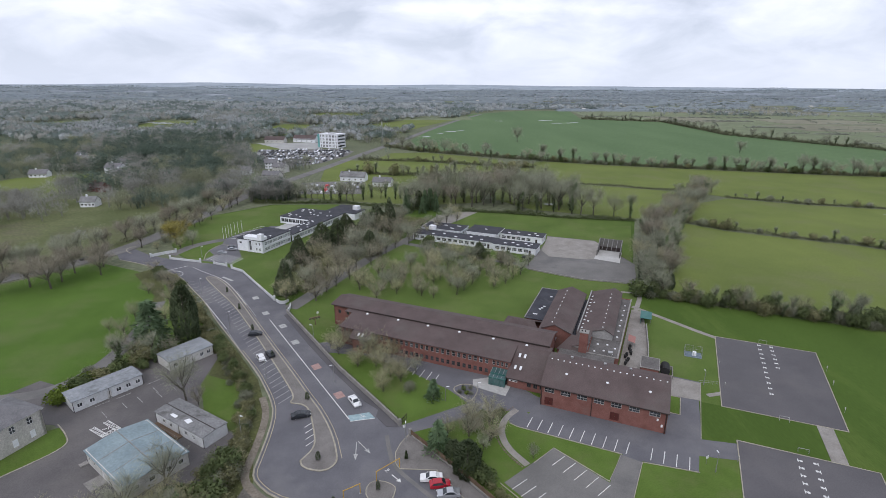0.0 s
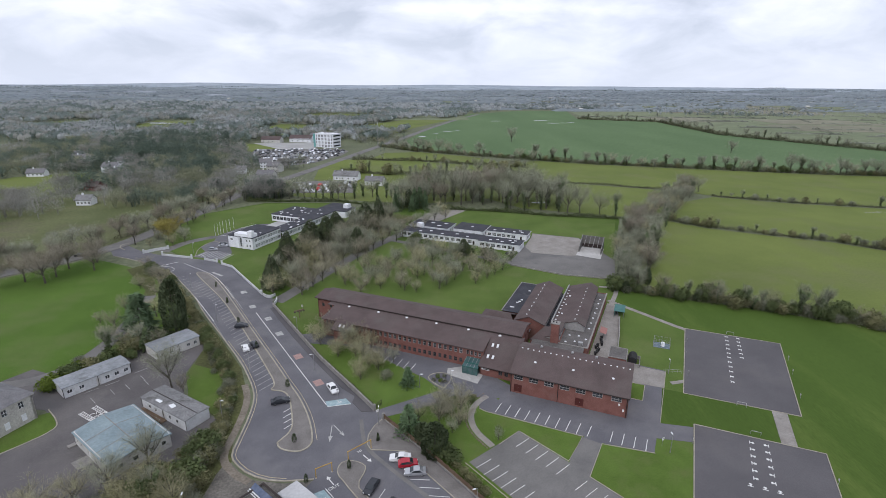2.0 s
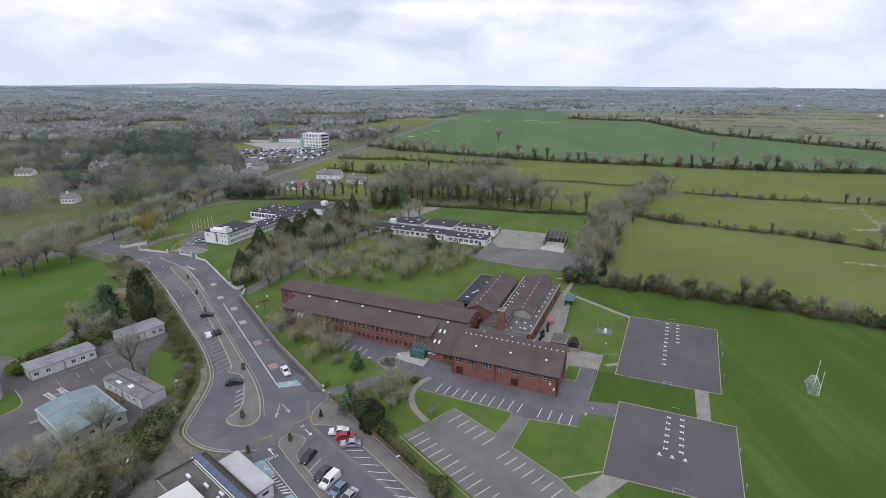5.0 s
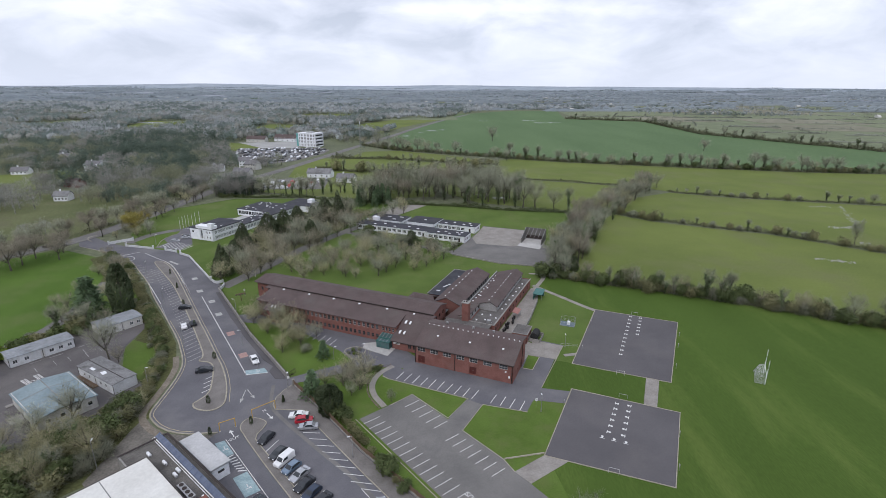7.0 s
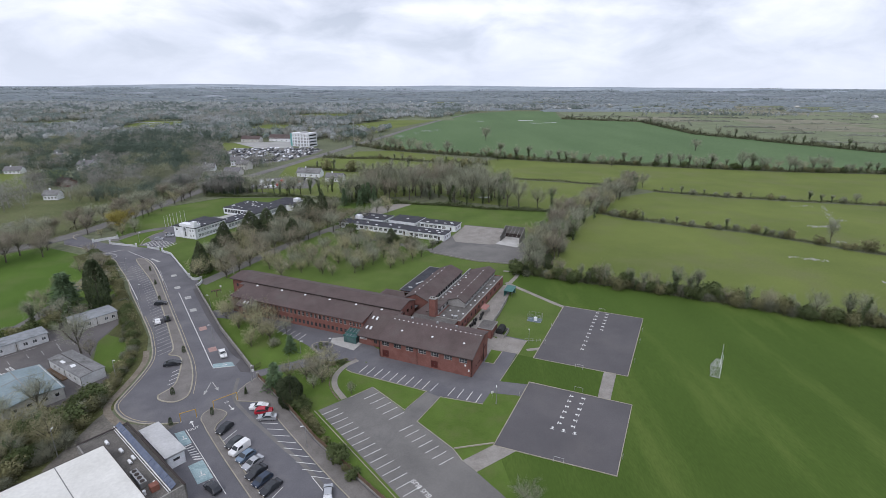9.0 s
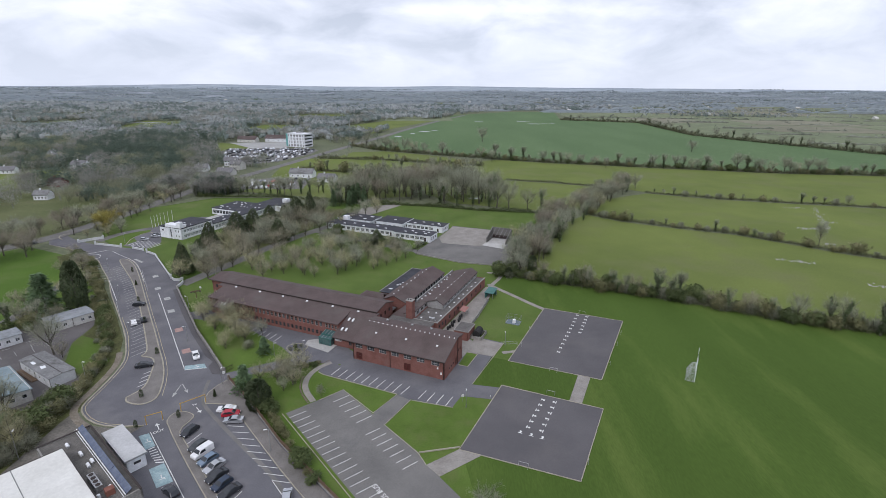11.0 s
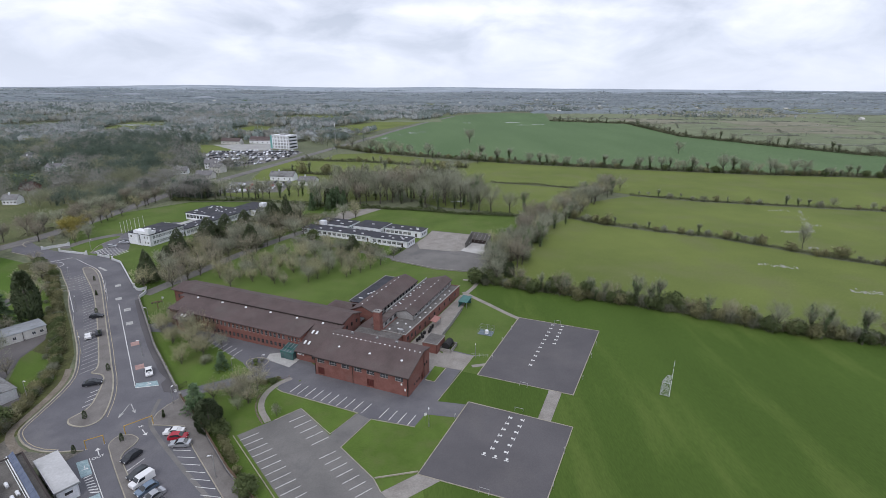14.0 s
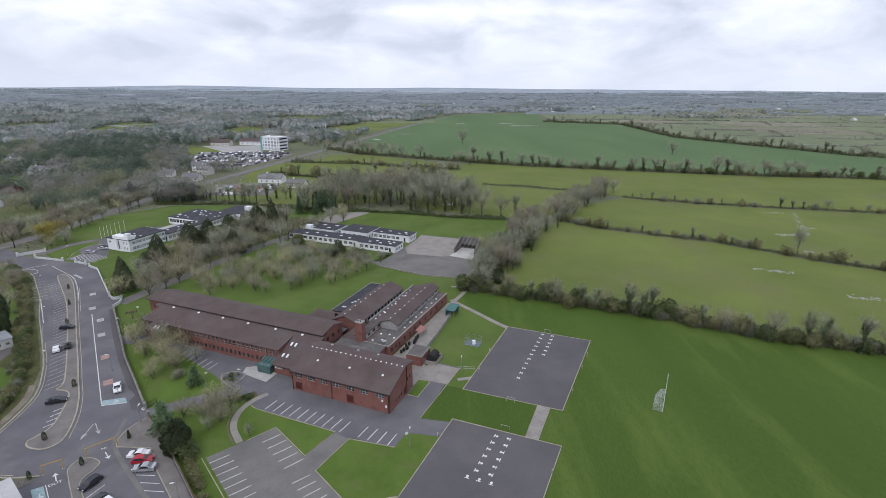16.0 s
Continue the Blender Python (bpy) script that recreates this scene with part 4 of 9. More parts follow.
# entrance block with its long sloping roof
ent_win = [(5.2, 6.2, 1.0, 2.3), (6.8, 7.8, 1.0, 2.3), (8.4, 9.4, 1.0, 2.3)]
walls(school, [((-37.6, 4.4), (-28.0, 4.4), ent_win), ((-37.6, 14.2), (-37.6, 4.4))], 0, 2.95, M["brick"])
fit_windows(school, (-37.6, 4.4), (-28.0, 4.4), ent_win, bars=1)
roof(school, [(-37.9, 3.9, 2.85), (-28.02, 3.9, 2.85), (-28.02, 13.6, 7.1), (-37.9, 13.6, 7.1)], M["rooftile"])
part("gable", Mesh().add([(-37.6, 4.4, 2.95), (-37.6, 13.5, 2.95), (-37.6, 13.5, 6.8), (-37.35, 4.4, 2.95), (-37.35, 13.5, 2.95), (-37.35, 13.5, 6.8)], [(0, 2, 1), (3, 4, 5), (0, 3, 5, 2), (1, 2, 5, 4), (0, 1, 4, 3)]), M["brick"], school)
slope = 4.25 / 9.7
for u, v in ((-36.2, 7.0), (-34.8, 7.0), (-36.0, 10.6), (-34.6, 10.6)):
    flat_light(school, u, v, 2.85 + (v - 3.9) * slope, 0.55, 1.0, 1.0 * slope)
sign = part("sign_board", Mesh().box(-37.1, 4.30, 1.75, -34.9, 4.395, 2.55), M["whiteframe"], school, "pale name board on the brick wall")
part("lettering", Mesh().box(-36.4, 4.275, 2.28, -35.1, 4.299, 2.40).box(-36.6, 4.275, 1.92, -35.0, 4.299, 2.12), M["fascia"], sign)
part("gutter", Mesh().box(-37.9, 3.76, 2.62, -28.1, 3.89, 2.74), M["fascia"], school)

# glazed porch
porch = thing("entrance_porch", MS @ pose(-42.1, 3.1, 0) @ Matrix.Diagonal((0.90, 0.90, 0.78, 1)), "green framed glass porch at the school entrance", "porch")
for x, y in ((0, 0), (1.55, 0), (3.1, 0), (4.6, 0), (0, 4.2), (4.6, 4.2)):
    part("post", Mesh().box(x, y, 0.05, x + 0.14, y + 0.14, 2.9), M["greenframe"], porch)
part("frame", Mesh().box(-0.1, -0.1, 2.9, 4.85, 0.05, 3.15).box(-0.1, 0.051, 2.9, 0.05, 4.3, 3.15).box(4.7, 0.051, 2.9, 4.85, 4.3, 3.15).box(0, 0.03, 1.1, 4.7, 0.1, 1.2), M["greenframe"], porch)
for i in range(3):
    part("pane", Mesh().box(0.16 + i * 1.55, 0.05, 0.1, 1.53 + i * 1.55, 0.08, 2.88), M["greenglass"], porch)
for x in (0.05, 4.66):
    part("pane", Mesh().box(x, 0.16, 0.1, x + 0.03, 4.18, 2.88), M["greenglass"], porch)
for i in range(4):
    for k, (y0, y1, z0, z1) in enumerate(((-0.1, 1.7, 3.0, 3.3), (1.9, 4.3, 3.45, 4.1))):
        x = i * 1.2
        part("roof_pane", Mesh().slab([(x, y0, z0), (x + 1.1, y0, z0), (x + 1.1, y1, z1), (x, y1, z1)], 0.04), M["greenglass"], porch)
        part("rafter", Mesh().slab([(x - 0.09, y0, z0 + 0.03), (x - 0.01, y0, z0 + 0.03), (x - 0.01, y1, z1 + 0.03), (x - 0.09, y1, z1 + 0.03)], 0.16), M["greygable"], porch)
part("roof_beam", Mesh().box(-0.1, 1.72, 3.16, 4.85, 1.86, 3.6), M["greenframe"], porch)
ground_sheet("path_porch", [tuple((MS @ Vector((a, b, 0)))[:2]) for a, b in ((-46.5, 3.6), (-45.5, 0.8), (-36.6, -0.2), (-36.6, 4.3), (-42.3, 6.8))], 0.16, mat("pale_apron_paving", (0.36, 0.35, 0.335), (0.46, 0.45, 0.43), 0.4, 0.9, 3.0, 0.15), "pale paved apron before the porch")

# long front wing
F0, F1 = (-84.0, 7.0), (-37.6, 7.0)
up = rows(6.2, 40.8, 22, 0.95, 3.65, 5.1) + rows(41.4, 46.0, 4, 0.7, 3.7, 5.0)
low = rows(6.2, 40.8, 22, 0.95, 0.9, 2.2)
walls(school, [(F0, F1, up + low), ((-37.6, 7.3), (-37.6, 15.0))], 0, 5.95, M["brick"])
fit_windows(school, F0, F1, up, fr="paleframe", bars=0, rails=1)
fit_windows(school, F0, F1, low, bars=0, rails=1)
roof(school, [(-89.4, 6.45, 5.85), (-37.4, 6.45, 5.85), (-37.4, 13.6, 7.1), (-89.4, 13.6, 7.1)], M["rooftile"])
roof(school, [(-84.2, 3.7, 4.4), (-78.0, 3.7, 4.4), (-78.0, 6.44, 5.85), (-84.2, 6.44, 5.85)], M["rooftile"])
walls(school, [((-83.7, 4.4), (-78.3, 4.4), [(1.2, 2.2, 1.0, 2.2), (3.2, 4.2, 1.0, 2.2)]), ((-78.3, 4.4), (-78.3, 6.98)), ((-83.7, 6.98), (-83.7, 4.4))], 0, 4.45, M["brick"])
fit_windows(school, (-83.7, 4.4), (-78.3, 4.4), [(1.2, 2.2, 1.0, 2.2), (3.2, 4.2, 1.0, 2.2)], bars=0)
for u in (-81.9, -80.6):
    flat_light(school, u, 5.2, 4.93, 0.5, 0.9, 0.47)
# west end of the front wing
we = [(0.9, 1.7, 3.7, 5.1), (2.2, 3.0, 3.7, 5.1), (3.5, 4.3, 3.7, 5.1)]
walls(school, [((-89.0, 7.0), (-84.0, 7.0), we), ((-89.0, 15.6), (-89.0, 7.0), [(2, 3, 3.7, 5.0), (5, 6, 3.7, 5.0)])], 0, 5.95, M["brick"])
fit_windows(school, (-89.0, 7.0), (-84.0, 7.0), we, bars=0, rails=1)
fit_windows(school, (-89.0, 15.6), (-89.0, 7.0), [(2, 3, 3.7, 5.0), (5, 6, 3.7, 5.0)], bars=0)
part("gable", Mesh().slab([(-89.0, 7.0, 5.95), (-88.7, 7.0, 5.95), (-88.7, 13.5, 6.85), (-89.0, 13.5, 6.85)], 1.2), M["brick"], school)
# flat strip with lights between the wings
roof(school, [(-92.0, 13.62, 7.1), (-28.4, 13.62, 7.1), (-28.4, 15.9, 7.1), (-92.0, 15.9, 7.1)], M["rooftile"], 0.2, "brown flat roof strip between the wings")
# dark strip standing in for the shade below the back wing's eave
part("fascia", Mesh().box(-86.0, 15.46, 7.11, -29.25, 15.585, 7.54), M["fascia"], school)
for u in (-84.5, -74.0, -64.3, -54.6, -44.6, -35.2):
    dome(school, u, 14.5, 7.1, 0.42)
# back wing
roof(school, [(-98.4, 15.6, 7.5), (-29.2, 15.6, 7.5), (-29.2, 21.5, 8.4), (-98.4, 21.5, 8.4)], M["rooftile"])
roof(school, [(-98.4, 26.6, 6.75), (-98.4, 21.52, 8.4), (-29.2, 21.52, 8.4), (-29.2, 26.6, 6.75)], M["rooftile"])
bw = [(1.5, 2.5, 4.2, 5.5), (4.2, 5.2, 4.2, 5.5), (6.9, 7.9, 4.2, 5.5), (1.5, 2.5, 1.0, 2.3), (4.2, 5.2, 1.0, 2.3), (6.9, 7.9, 1.0, 2.3)]
walls(school, [((-98.0, 26.2), (-98.0, 16.7), bw), ((-98.0, 16.7), (-89.0, 16.7), [(1.5, 2.5, 4.2, 5.5), (4.5, 5.5, 4.2, 5.5)]), ((-29.6, 16.7), (-29.6, 26.2), bw), ((-29.6, 26.2), (-98.0, 26.2))], 0, 6.5, M["brick"])
fit_windows(school, (-98.0, 26.2), (-98.0, 16.7), bw, bars=0)
fit_windows(school, (-98.0, 16.7), (-89.0, 16.7), [(1.5, 2.5, 4.2, 5.5), (4.5, 5.5, 4.2, 5.5)], bars=0)
fit_windows(school, (-29.6, 16.7), (-29.6, 26.2), bw, bars=0)
for u in (-98.0, -29.9):
    part("gable", Mesh().add([(u, 16.7, 6.5), (u, 26.2, 6.5), (u, 21.5, 8.1), (u + 0.3, 16.7, 6.5), (u + 0.3, 26.2, 6.5), (u + 0.3, 21.5, 8.1)], [(0, 2, 1), (3, 4, 5), (0, 3, 5, 2), (2, 5, 4, 1)]), M["brick"], school)

# rear blocks
def pitched(u0, u1, ur, v0, v1, eave_w, eave_e, ridge, wall_mat, gable_mat):
    roof(school, [(u0 - 0.3, v0 - 0.4, eave_w), (ur, v0 - 0.4, ridge), (ur, v1 + 0.4, ridge), (u0 - 0.3, v1 + 0.4, eave_w)], M["rooftile"])
    roof(school, [(ur + 0.02, v0 - 0.4, ridge), (u1 + 0.3, v0 - 0.4, eave_e), (u1 + 0.3, v1 + 0.4, eave_e), (ur + 0.02, v1 + 0.4, ridge)], M["rooftile"])
    for v in (v0, v1 - 0.3):
        part("gable", Mesh().add([(u0, v, 0), (u1, v, 0), (u1, v, eave_e - 0.25), (ur, v, ridge - 0.27), (u0, v, eave_w - 0.25), (u0, v + 0.3, 0), (u1, v + 0.3, 0), (u1, v + 0.3, eave_e - 0.25), (ur, v + 0.3, ridge - 0.27), (u0, v + 0.3, eave_w - 0.25)],
                                 [(0, 1, 2, 3, 4), (9, 8, 7, 6, 5), (2, 7, 8, 3), (3, 8, 9, 4)]), gable_mat, school)


pitched(-34.8, -25.8, -30.6, 29.2, 60.0, 5.6, 5.6, 7.6, "brick", M["brick"])
cl = rows(0.6, 29.6, 13, 1.5, 3.9, 5.1)
walls(school, [((-25.8, 29.5), (-25.8, 59.7), cl), ((-34.8, 59.7), (-34.8, 29.5))], 0, 5.35, M["greygable"], label="pale wall with clerestory windows")
fit_windows(school, (-25.8, 29.5), (-25.8, 59.7), cl, bars=0)
pitched(-24.6, -14.6, -16.9, 33.3, 66.0, 4.3, 5.5, 6.95, "brick", M["greygable"])
cl2 = rows(0.6, 31.8, 11, 1.7, 3.9, 5.0)
walls(school, [((-14.6, 33.6), (-14.6, 65.7), cl2), ((-24.6, 65.7), (-24.6, 33.6))], 0, 5.2, M["greygable"], label="pale wall with clerestory windows")
fit_windows(school, (-14.6, 33.6), (-14.6, 65.7), cl2, bars=1, fr="whiteframe")
roof(school, [(-25.78, 29.4, 3.75), (-24.62, 29.4, 3.75), (-24.62, 60, 3.75), (-25.78, 60, 3.75)], M["flatroof"], 0.2)
# low flat roofs
cl3 = [(1.0, 2.3, 1.2, 2.6), (3.5, 4.8, 1.2, 2.6), (6.0, 7.0, 0.15, 2.3), (9.0, 10.3, 1.2, 2.6), (13.0, 14.0, 0.15, 2.3), (16, 17.3, 1.2, 2.6), (20, 21.3, 1.2, 2.6), (24.0, 25.3, 1.2, 2.6), (28.5, 29.8, 1.2, 2.6), (33, 34.3, 1.2, 2.6), (38, 39.3, 1.2, 2.6)]
walls(school, [((-20.4, 23.0), (-12.2, 23.0), [(1, 2.4, 1.2, 2.5), (4, 5.4, 1.2, 2.5)]), ((-12.2, 23.0), (-11.2, 66.0), cl3), ((-11.2, 66.0), (-14.6, 66.0)), ((-20.4, 33.3), (-20.4, 23.0), [(1.5, 3.0, 2.0, 3.2), (4.2, 5.7, 2.0, 3.2), (7, 8.5, 2.0, 3.2)])], 0, 3.75, M["brick"])
fit_windows(school, (-12.2, 23.0), (-11.2, 66.0), cl3, bars=1)
fit_windows(school, (-20.4, 33.3), (-20.4, 23.0), [(1.5, 3.0, 2.0, 3.2), (4.2, 5.7, 2.0, 3.2), (7, 8.5, 2.0, 3.2)], bars=0, fr="whiteframe")
fit_windows(school, (-20.4, 23.0), (-12.2, 23.0), [(1, 2.4, 1.2, 2.5), (4, 5.4, 1.2, 2.5)], bars=0)
M["feltroof"] = mat("brown_grey_felt", (0.110, 0.102, 0.098), (0.165, 0.155, 0.148), 0.3, 0.9, 3.0, 0.25, spec=0.15, patch=(0.21, 0.20, 0.19), patch_scale=0.25, patch_lo=0.58, patch_hi=0.7)
roof(school, [(-20.1, 23.3, 3.6), (-12.5, 23.3, 3.6), (-12.3, 33.25, 3.6), (-20.1, 33.25, 3.6)], M["feltroof"], 0.2)
roof(school, [(-14.58, 33.4, 3.6), (-12.4, 33.4, 3.6), (-11.5, 65.7, 3.6), (-14.58, 65.7, 3.6)], M["feltroof"], 0.2)
roof(school, [(-24.6, 24.3, 4.3), (-20.2, 24.3, 5.8), (-20.2, 32.85, 5.8), (-24.6, 32.85, 4.3)], M["rooftile"])
cl4 = [(1.0, 2.6, 4.1, 5.2), (4.0, 5.6, 4.1, 5.2), (7.0, 8.6, 4.1, 5.2)]
walls(school, [((-20.4, 24.4), (-20.4, 33.2), cl4)], 3.76, 5.55, M["greygable"], label="pale wall with three dark windows")
fit_windows(school, (-20.4, 24.4), (-20.4, 33.2), cl4, bars=1)
part("gable", Mesh().add([(-24.5, 24.4, 0), (-20.5, 24.4, 0), (-20.5, 24.4, 5.45), (-24.5, 24.4, 4.05), (-24.5, 24.7, 0), (-20.5, 24.7, 0), (-20.5, 24.7, 5.45), (-24.5, 24.7, 4.05)], [(0, 1, 2, 3), (7, 6, 5, 4), (2, 6, 7, 3), (0, 3, 7, 4)]), M["greygable"], school)
part("coping", Mesh().box(-20.5, 22.9, 3.76, -12.1, 23.3, 3.9), M["concwall"], school)
for u, v in ((-18.6, 25), (-16.2, 26.2), (-14.0, 25.0), (-18.2, 29.5), (-15.6, 30.0), (-13.4, 28.6), (-13.5, 36), (-13.4, 40), (-13.3, 44), (-13.2, 48), (-13.1, 52), (-13.0, 56), (-12.9, 60)):
    dome(school, u, v, 3.6, 0.33)
part("coping", Mesh().slab([(-12.55, 23.31, 3.88), (-12.1, 23.31, 3.88), (-11.05, 66.0, 3.88), (-11.5, 66.0, 3.88)], 0.12), M["concwall"], school)
part("roof_duct", Mesh().box(-15.0, 23.9, 3.62, -13.8, 25.0, 4.6), M["metal"], school)
# small brown roofs between hall and rear blocks
roof(school, [(-27.6, 13.2, 3.9), (-13.0, 13.2, 3.9), (-13.0, 22.6, 3.9), (-27.6, 22.6, 3.9)], M["feltroof"], 0.25)
walls(school, [((-13.2, 13.1), (-13.2, 22.5), [(2, 3.2, 1, 2.3), (5, 6.2, 1, 2.3)]), ((-27.6, 22.5), (-27.6, 13.1))], 0, 3.65, M["brick"])
roof(school, [(-28.6, 22.8, 3.4), (-21.0, 22.8, 3.4), (-21.0, 28.6, 5.6), (-25.5, 28.6, 5.6)], M["rooftile"])
walls(school, [((-28.4, 22.9), (-20.6, 22.9))], 0, 3.2, M["brick"])
for u in (-26, -22.5, -17):
    part("roof_pipe", Mesh().tube((u, 16.5, 4.05), (u + 1.5, 18.6, 4.05), 0.07), M["metal"], school)
# chimney
chim = part("chimney", Mesh().box(-22.6, 22.3, 0, -20.45, 24.1, 9.8), M["brick"], school)
part("chimney_cap", Mesh().box(-22.75, 22.15, 9.8, -20.3, 24.25, 10.0), M["concwall"], chim)
for u in (-22.1, -21.3):
    part("chimney_pot", Mesh().tube((u, 23.2, 10.0), (u, 23.2, 10.25), 0.22), M["black"], chim)
# west flat roof with panels and small hipped block
walls(school, [((-41.3, 64.6), (-41.3, 39.0), rows(1, 24.5, 7, 1.4, 1.0, 2.2)), ((-34.8, 64.6), (-41.3, 64.6)), ((-41.3, 39.0), (-34.8, 39.0))], 0, 3.35, M["brick"])
roof(school, [(-41.7, 38.6, 3.55), (-34.82, 38.6, 3.55), (-34.82, 65.0, 3.55), (-41.7, 65.0, 3.55)], M["flatroof"], 0.2)
part("coping", Mesh().box(-41.8, 38.6, 3.56, -41.5, 65.0, 3.68).box(-41.5, 64.8, 3.56, -34.9, 65.05, 3.68), M["concwall"], school)
for u, v in ((-38.5, 46.5), (-38.0, 47.6), (-37.6, 49.2), (-39.4, 42.2), (-38.8, 42.3), (-37.0, 58)):
    flat_light(school, u, v, 3.5, 0.8, 0.6)
roof(school, [(-47.0, 30.2, 3.2), (-35.0, 30.2, 3.2), (-37.5, 34.2, 4.9), (-44.0, 34.2, 4.9)], M["rooftile"])
roof(school, [(-47.0, 38.4, 3.2), (-47.0, 30.2, 3.2), (-44.0, 34.2, 4.9)], M["rooftile"])
roof(school, [(-47.0, 38.4, 3.2), (-44.0, 34.2, 4.9), (-37.5, 34.2, 4.9), (-35.0, 38.4, 3.2)], M["rooftile"])
walls(school, [((-46.6, 30.6), (-35.0, 30.6)), ((-46.6, 38.2), (-46.6, 30.6)), ((-35.0, 38.2), (-46.6, 38.2))], 0, 3.0, M["brick"])
roof(school, [(-35.0, 26.4, 3.5), (-29.7, 26.4, 3.5), (-29.7, 29.1, 3.5), (-35.0, 29.1, 3.5)], M["greyroof"], 0.2)
for i in range(9):
    flat_light(school, -31.6, 31 + i * 3.2, 7.25, 0.35, 0.35)
    flat_light(school, -17.6, 34.5 + i * 3.3, 6.7, 0.35, 0.35)
for i in range(10):
    flat_light(school, -23.6, 36 + i * 2.8, 4.75, 0.55, 0.40)
for i in range(3):
    flat_light(school, -22.4, 40 + i * 7.5, 5.3, 0.5, 0.5)

# service yard east of the rear blocks
ground_sheet("path_service", [tuple((MS @ Vector((a, b, 0)))[:2]) for a, b in ((-13, 13.1), (0, 13.1), (1.5, 22), (-4.6, 26), (-5.2, 50), (-7.5, 66), (-10.8, 66), (-11.9, 23))], 0.1, M["paving"], "pale concrete service yard behind the hall")
store = thing("boiler_store", MS @ pose(-6.4, 22.4, 0), "small flat-roofed red brick store", "outbuilding")
wm = Mesh()
for a, b in (((0, 0), (4.6, 0)), ((4.6, 0), (4.6, 6.0)), ((4.6, 6.0), (0, 6.0)), ((0, 6.0), (0, 0))):
    wall(wm, a, b, 0, 3.0, 0.25, [(1.2, 2.3, 0.1, 2.2)] if a == (0, 6.0) else ())
part("wall", wm, M["brick"], store)
part("roof", Mesh().box(0.1, 0.1, 2.9, 4.5, 5.9, 3.08), M["feltroof"], store)
part("coping", Mesh().box(-0.15, -0.15, 3.0, 4.75, 0.08, 3.2).box(-0.15, 5.92, 3.0, 4.75, 6.15, 3.2).box(-0.15, 0.08, 3.0, 0.08, 5.92, 3.2).box(4.52, 0.08, 3.0, 4.75, 5.92, 3.2), M["concwall"], store)
part("door", Mesh().box(0.08, 3.75, 0.1, 0.14, 4.75, 2.18), M["reddoor"], store)
tank = thing("oil_tank", MS @ pose(-0.2, 25.2, 0), "dark cylindrical oil tank in a low walled bund", "tank")
part("shell", Mesh().tube((0, -0.1, 1.5), (0, 3.6, 1.5), 1.15, sides=14), M["black"], tank)
bund = Mesh()
for a, b in (((-1.6, -0.8), (2.0, -0.8)), ((2.0, -0.8), (2.0, 4.4)), ((2.0, 4.4), (-1.6, 4.4)), ((-1.6, 4.4), (-1.6, -0.8))):
    wall(bund, a, b, 0, 1.1, 0.2)
part("bund_wall", bund, M["concwall"], tank)
for y in (0.5, 3.0):
    part("cradle", Mesh().box(-1.0, y, 0.05, 1.0, y + 0.25, 0.6), M["concwall"], tank)
hut = thing("green_shelter", MS @ pose(-7.6, 55.5, 0), "small green roofed metal shelter by the path", "shelter")
part("roof", Mesh().slab([(-0.2, -0.2, 2.4), (3.2, -0.2, 2.4), (3.2, 5.2, 2.7), (-0.2, 5.2, 2.7)], 0.1), M["teal"], hut)
part("wall", Mesh().box(0, 0, 0.1, 0.1, 5, 2.4).box(0.1, 4.9, 0.1, 3.0, 5.0, 2.4), M["teal"], hut)
for x, y in ((2.9, 0.0), (2.9, 4.8)):
    part("post", Mesh().box(x, y, 0.1, x + 0.1, y + 0.1, 2.4), M["metal"], hut)
rw = Mesh()
for a, b in (((-4.2, 27), (-4.6, 40)), ((-4.6, 40), (-5.6, 54))):
    wall(rw, a, b, 0, 1.3, 0.3)
solid("retaining_wall", rw, M["concwall"], "low grey retaining wall beside the service yard", "wall", kind="structure", m=MS)
bin_rng = random.Random(3)
for i in range(9):
    u, v = -10.3 + bin_rng.uniform(-0.3, 1.2), 27 + i * 1.3
    b = thing("wheelie_bin", MS @ pose(u, v, 0.1, 0, 0, bin_rng.uniform(-30, 30)), "dark wheeled rubbish bin in the service yard", "bin", "bins in the service yard")
    part("body", Mesh().add([(-0.25, -0.3, 0.08), (0.25, -0.3, 0.08), (0.25, 0.25, 0.08), (-0.25, 0.25, 0.08), (-0.32, -0.38, 1.0), (0.32, -0.38, 1.0), (0.32, 0.36, 1.0), (-0.32, 0.36, 1.0)], [(0, 3, 2, 1), (4, 5, 6, 7), (0, 1, 5, 4), (1, 2, 6, 5), (2, 3, 7, 6), (3, 0, 4, 7)]), M["black"], b)
    part("lid", Mesh().box(-0.34, -0.4, 1.0, 0.34, 0.4, 1.08), M["black"], b)
# added slab on posts in place of a pinkish painted brick wall
aw = thing("pinkish_wall_standin", MS @ pose(-10.4, 37.0, 0), "sloping slab on posts standing in for a pinkish painted brick wall", "awning")
part("canopy", Mesh().slab([(0, 0, 2.7), (2.0, 0, 2.3), (2.0, 4.2, 2.3), (0, 4.2, 2.7)], 0.06), mat("pinkish_brick_paint", (0.27, 0.13, 0.11), (0.34, 0.17, 0.15), 1.0, 0.8), aw)
for y in (0.05, 4.05):
    part("post", Mesh().box(1.9, y, 0.1, 1.97, y + 0.07, 2.28), M["metal"], aw)

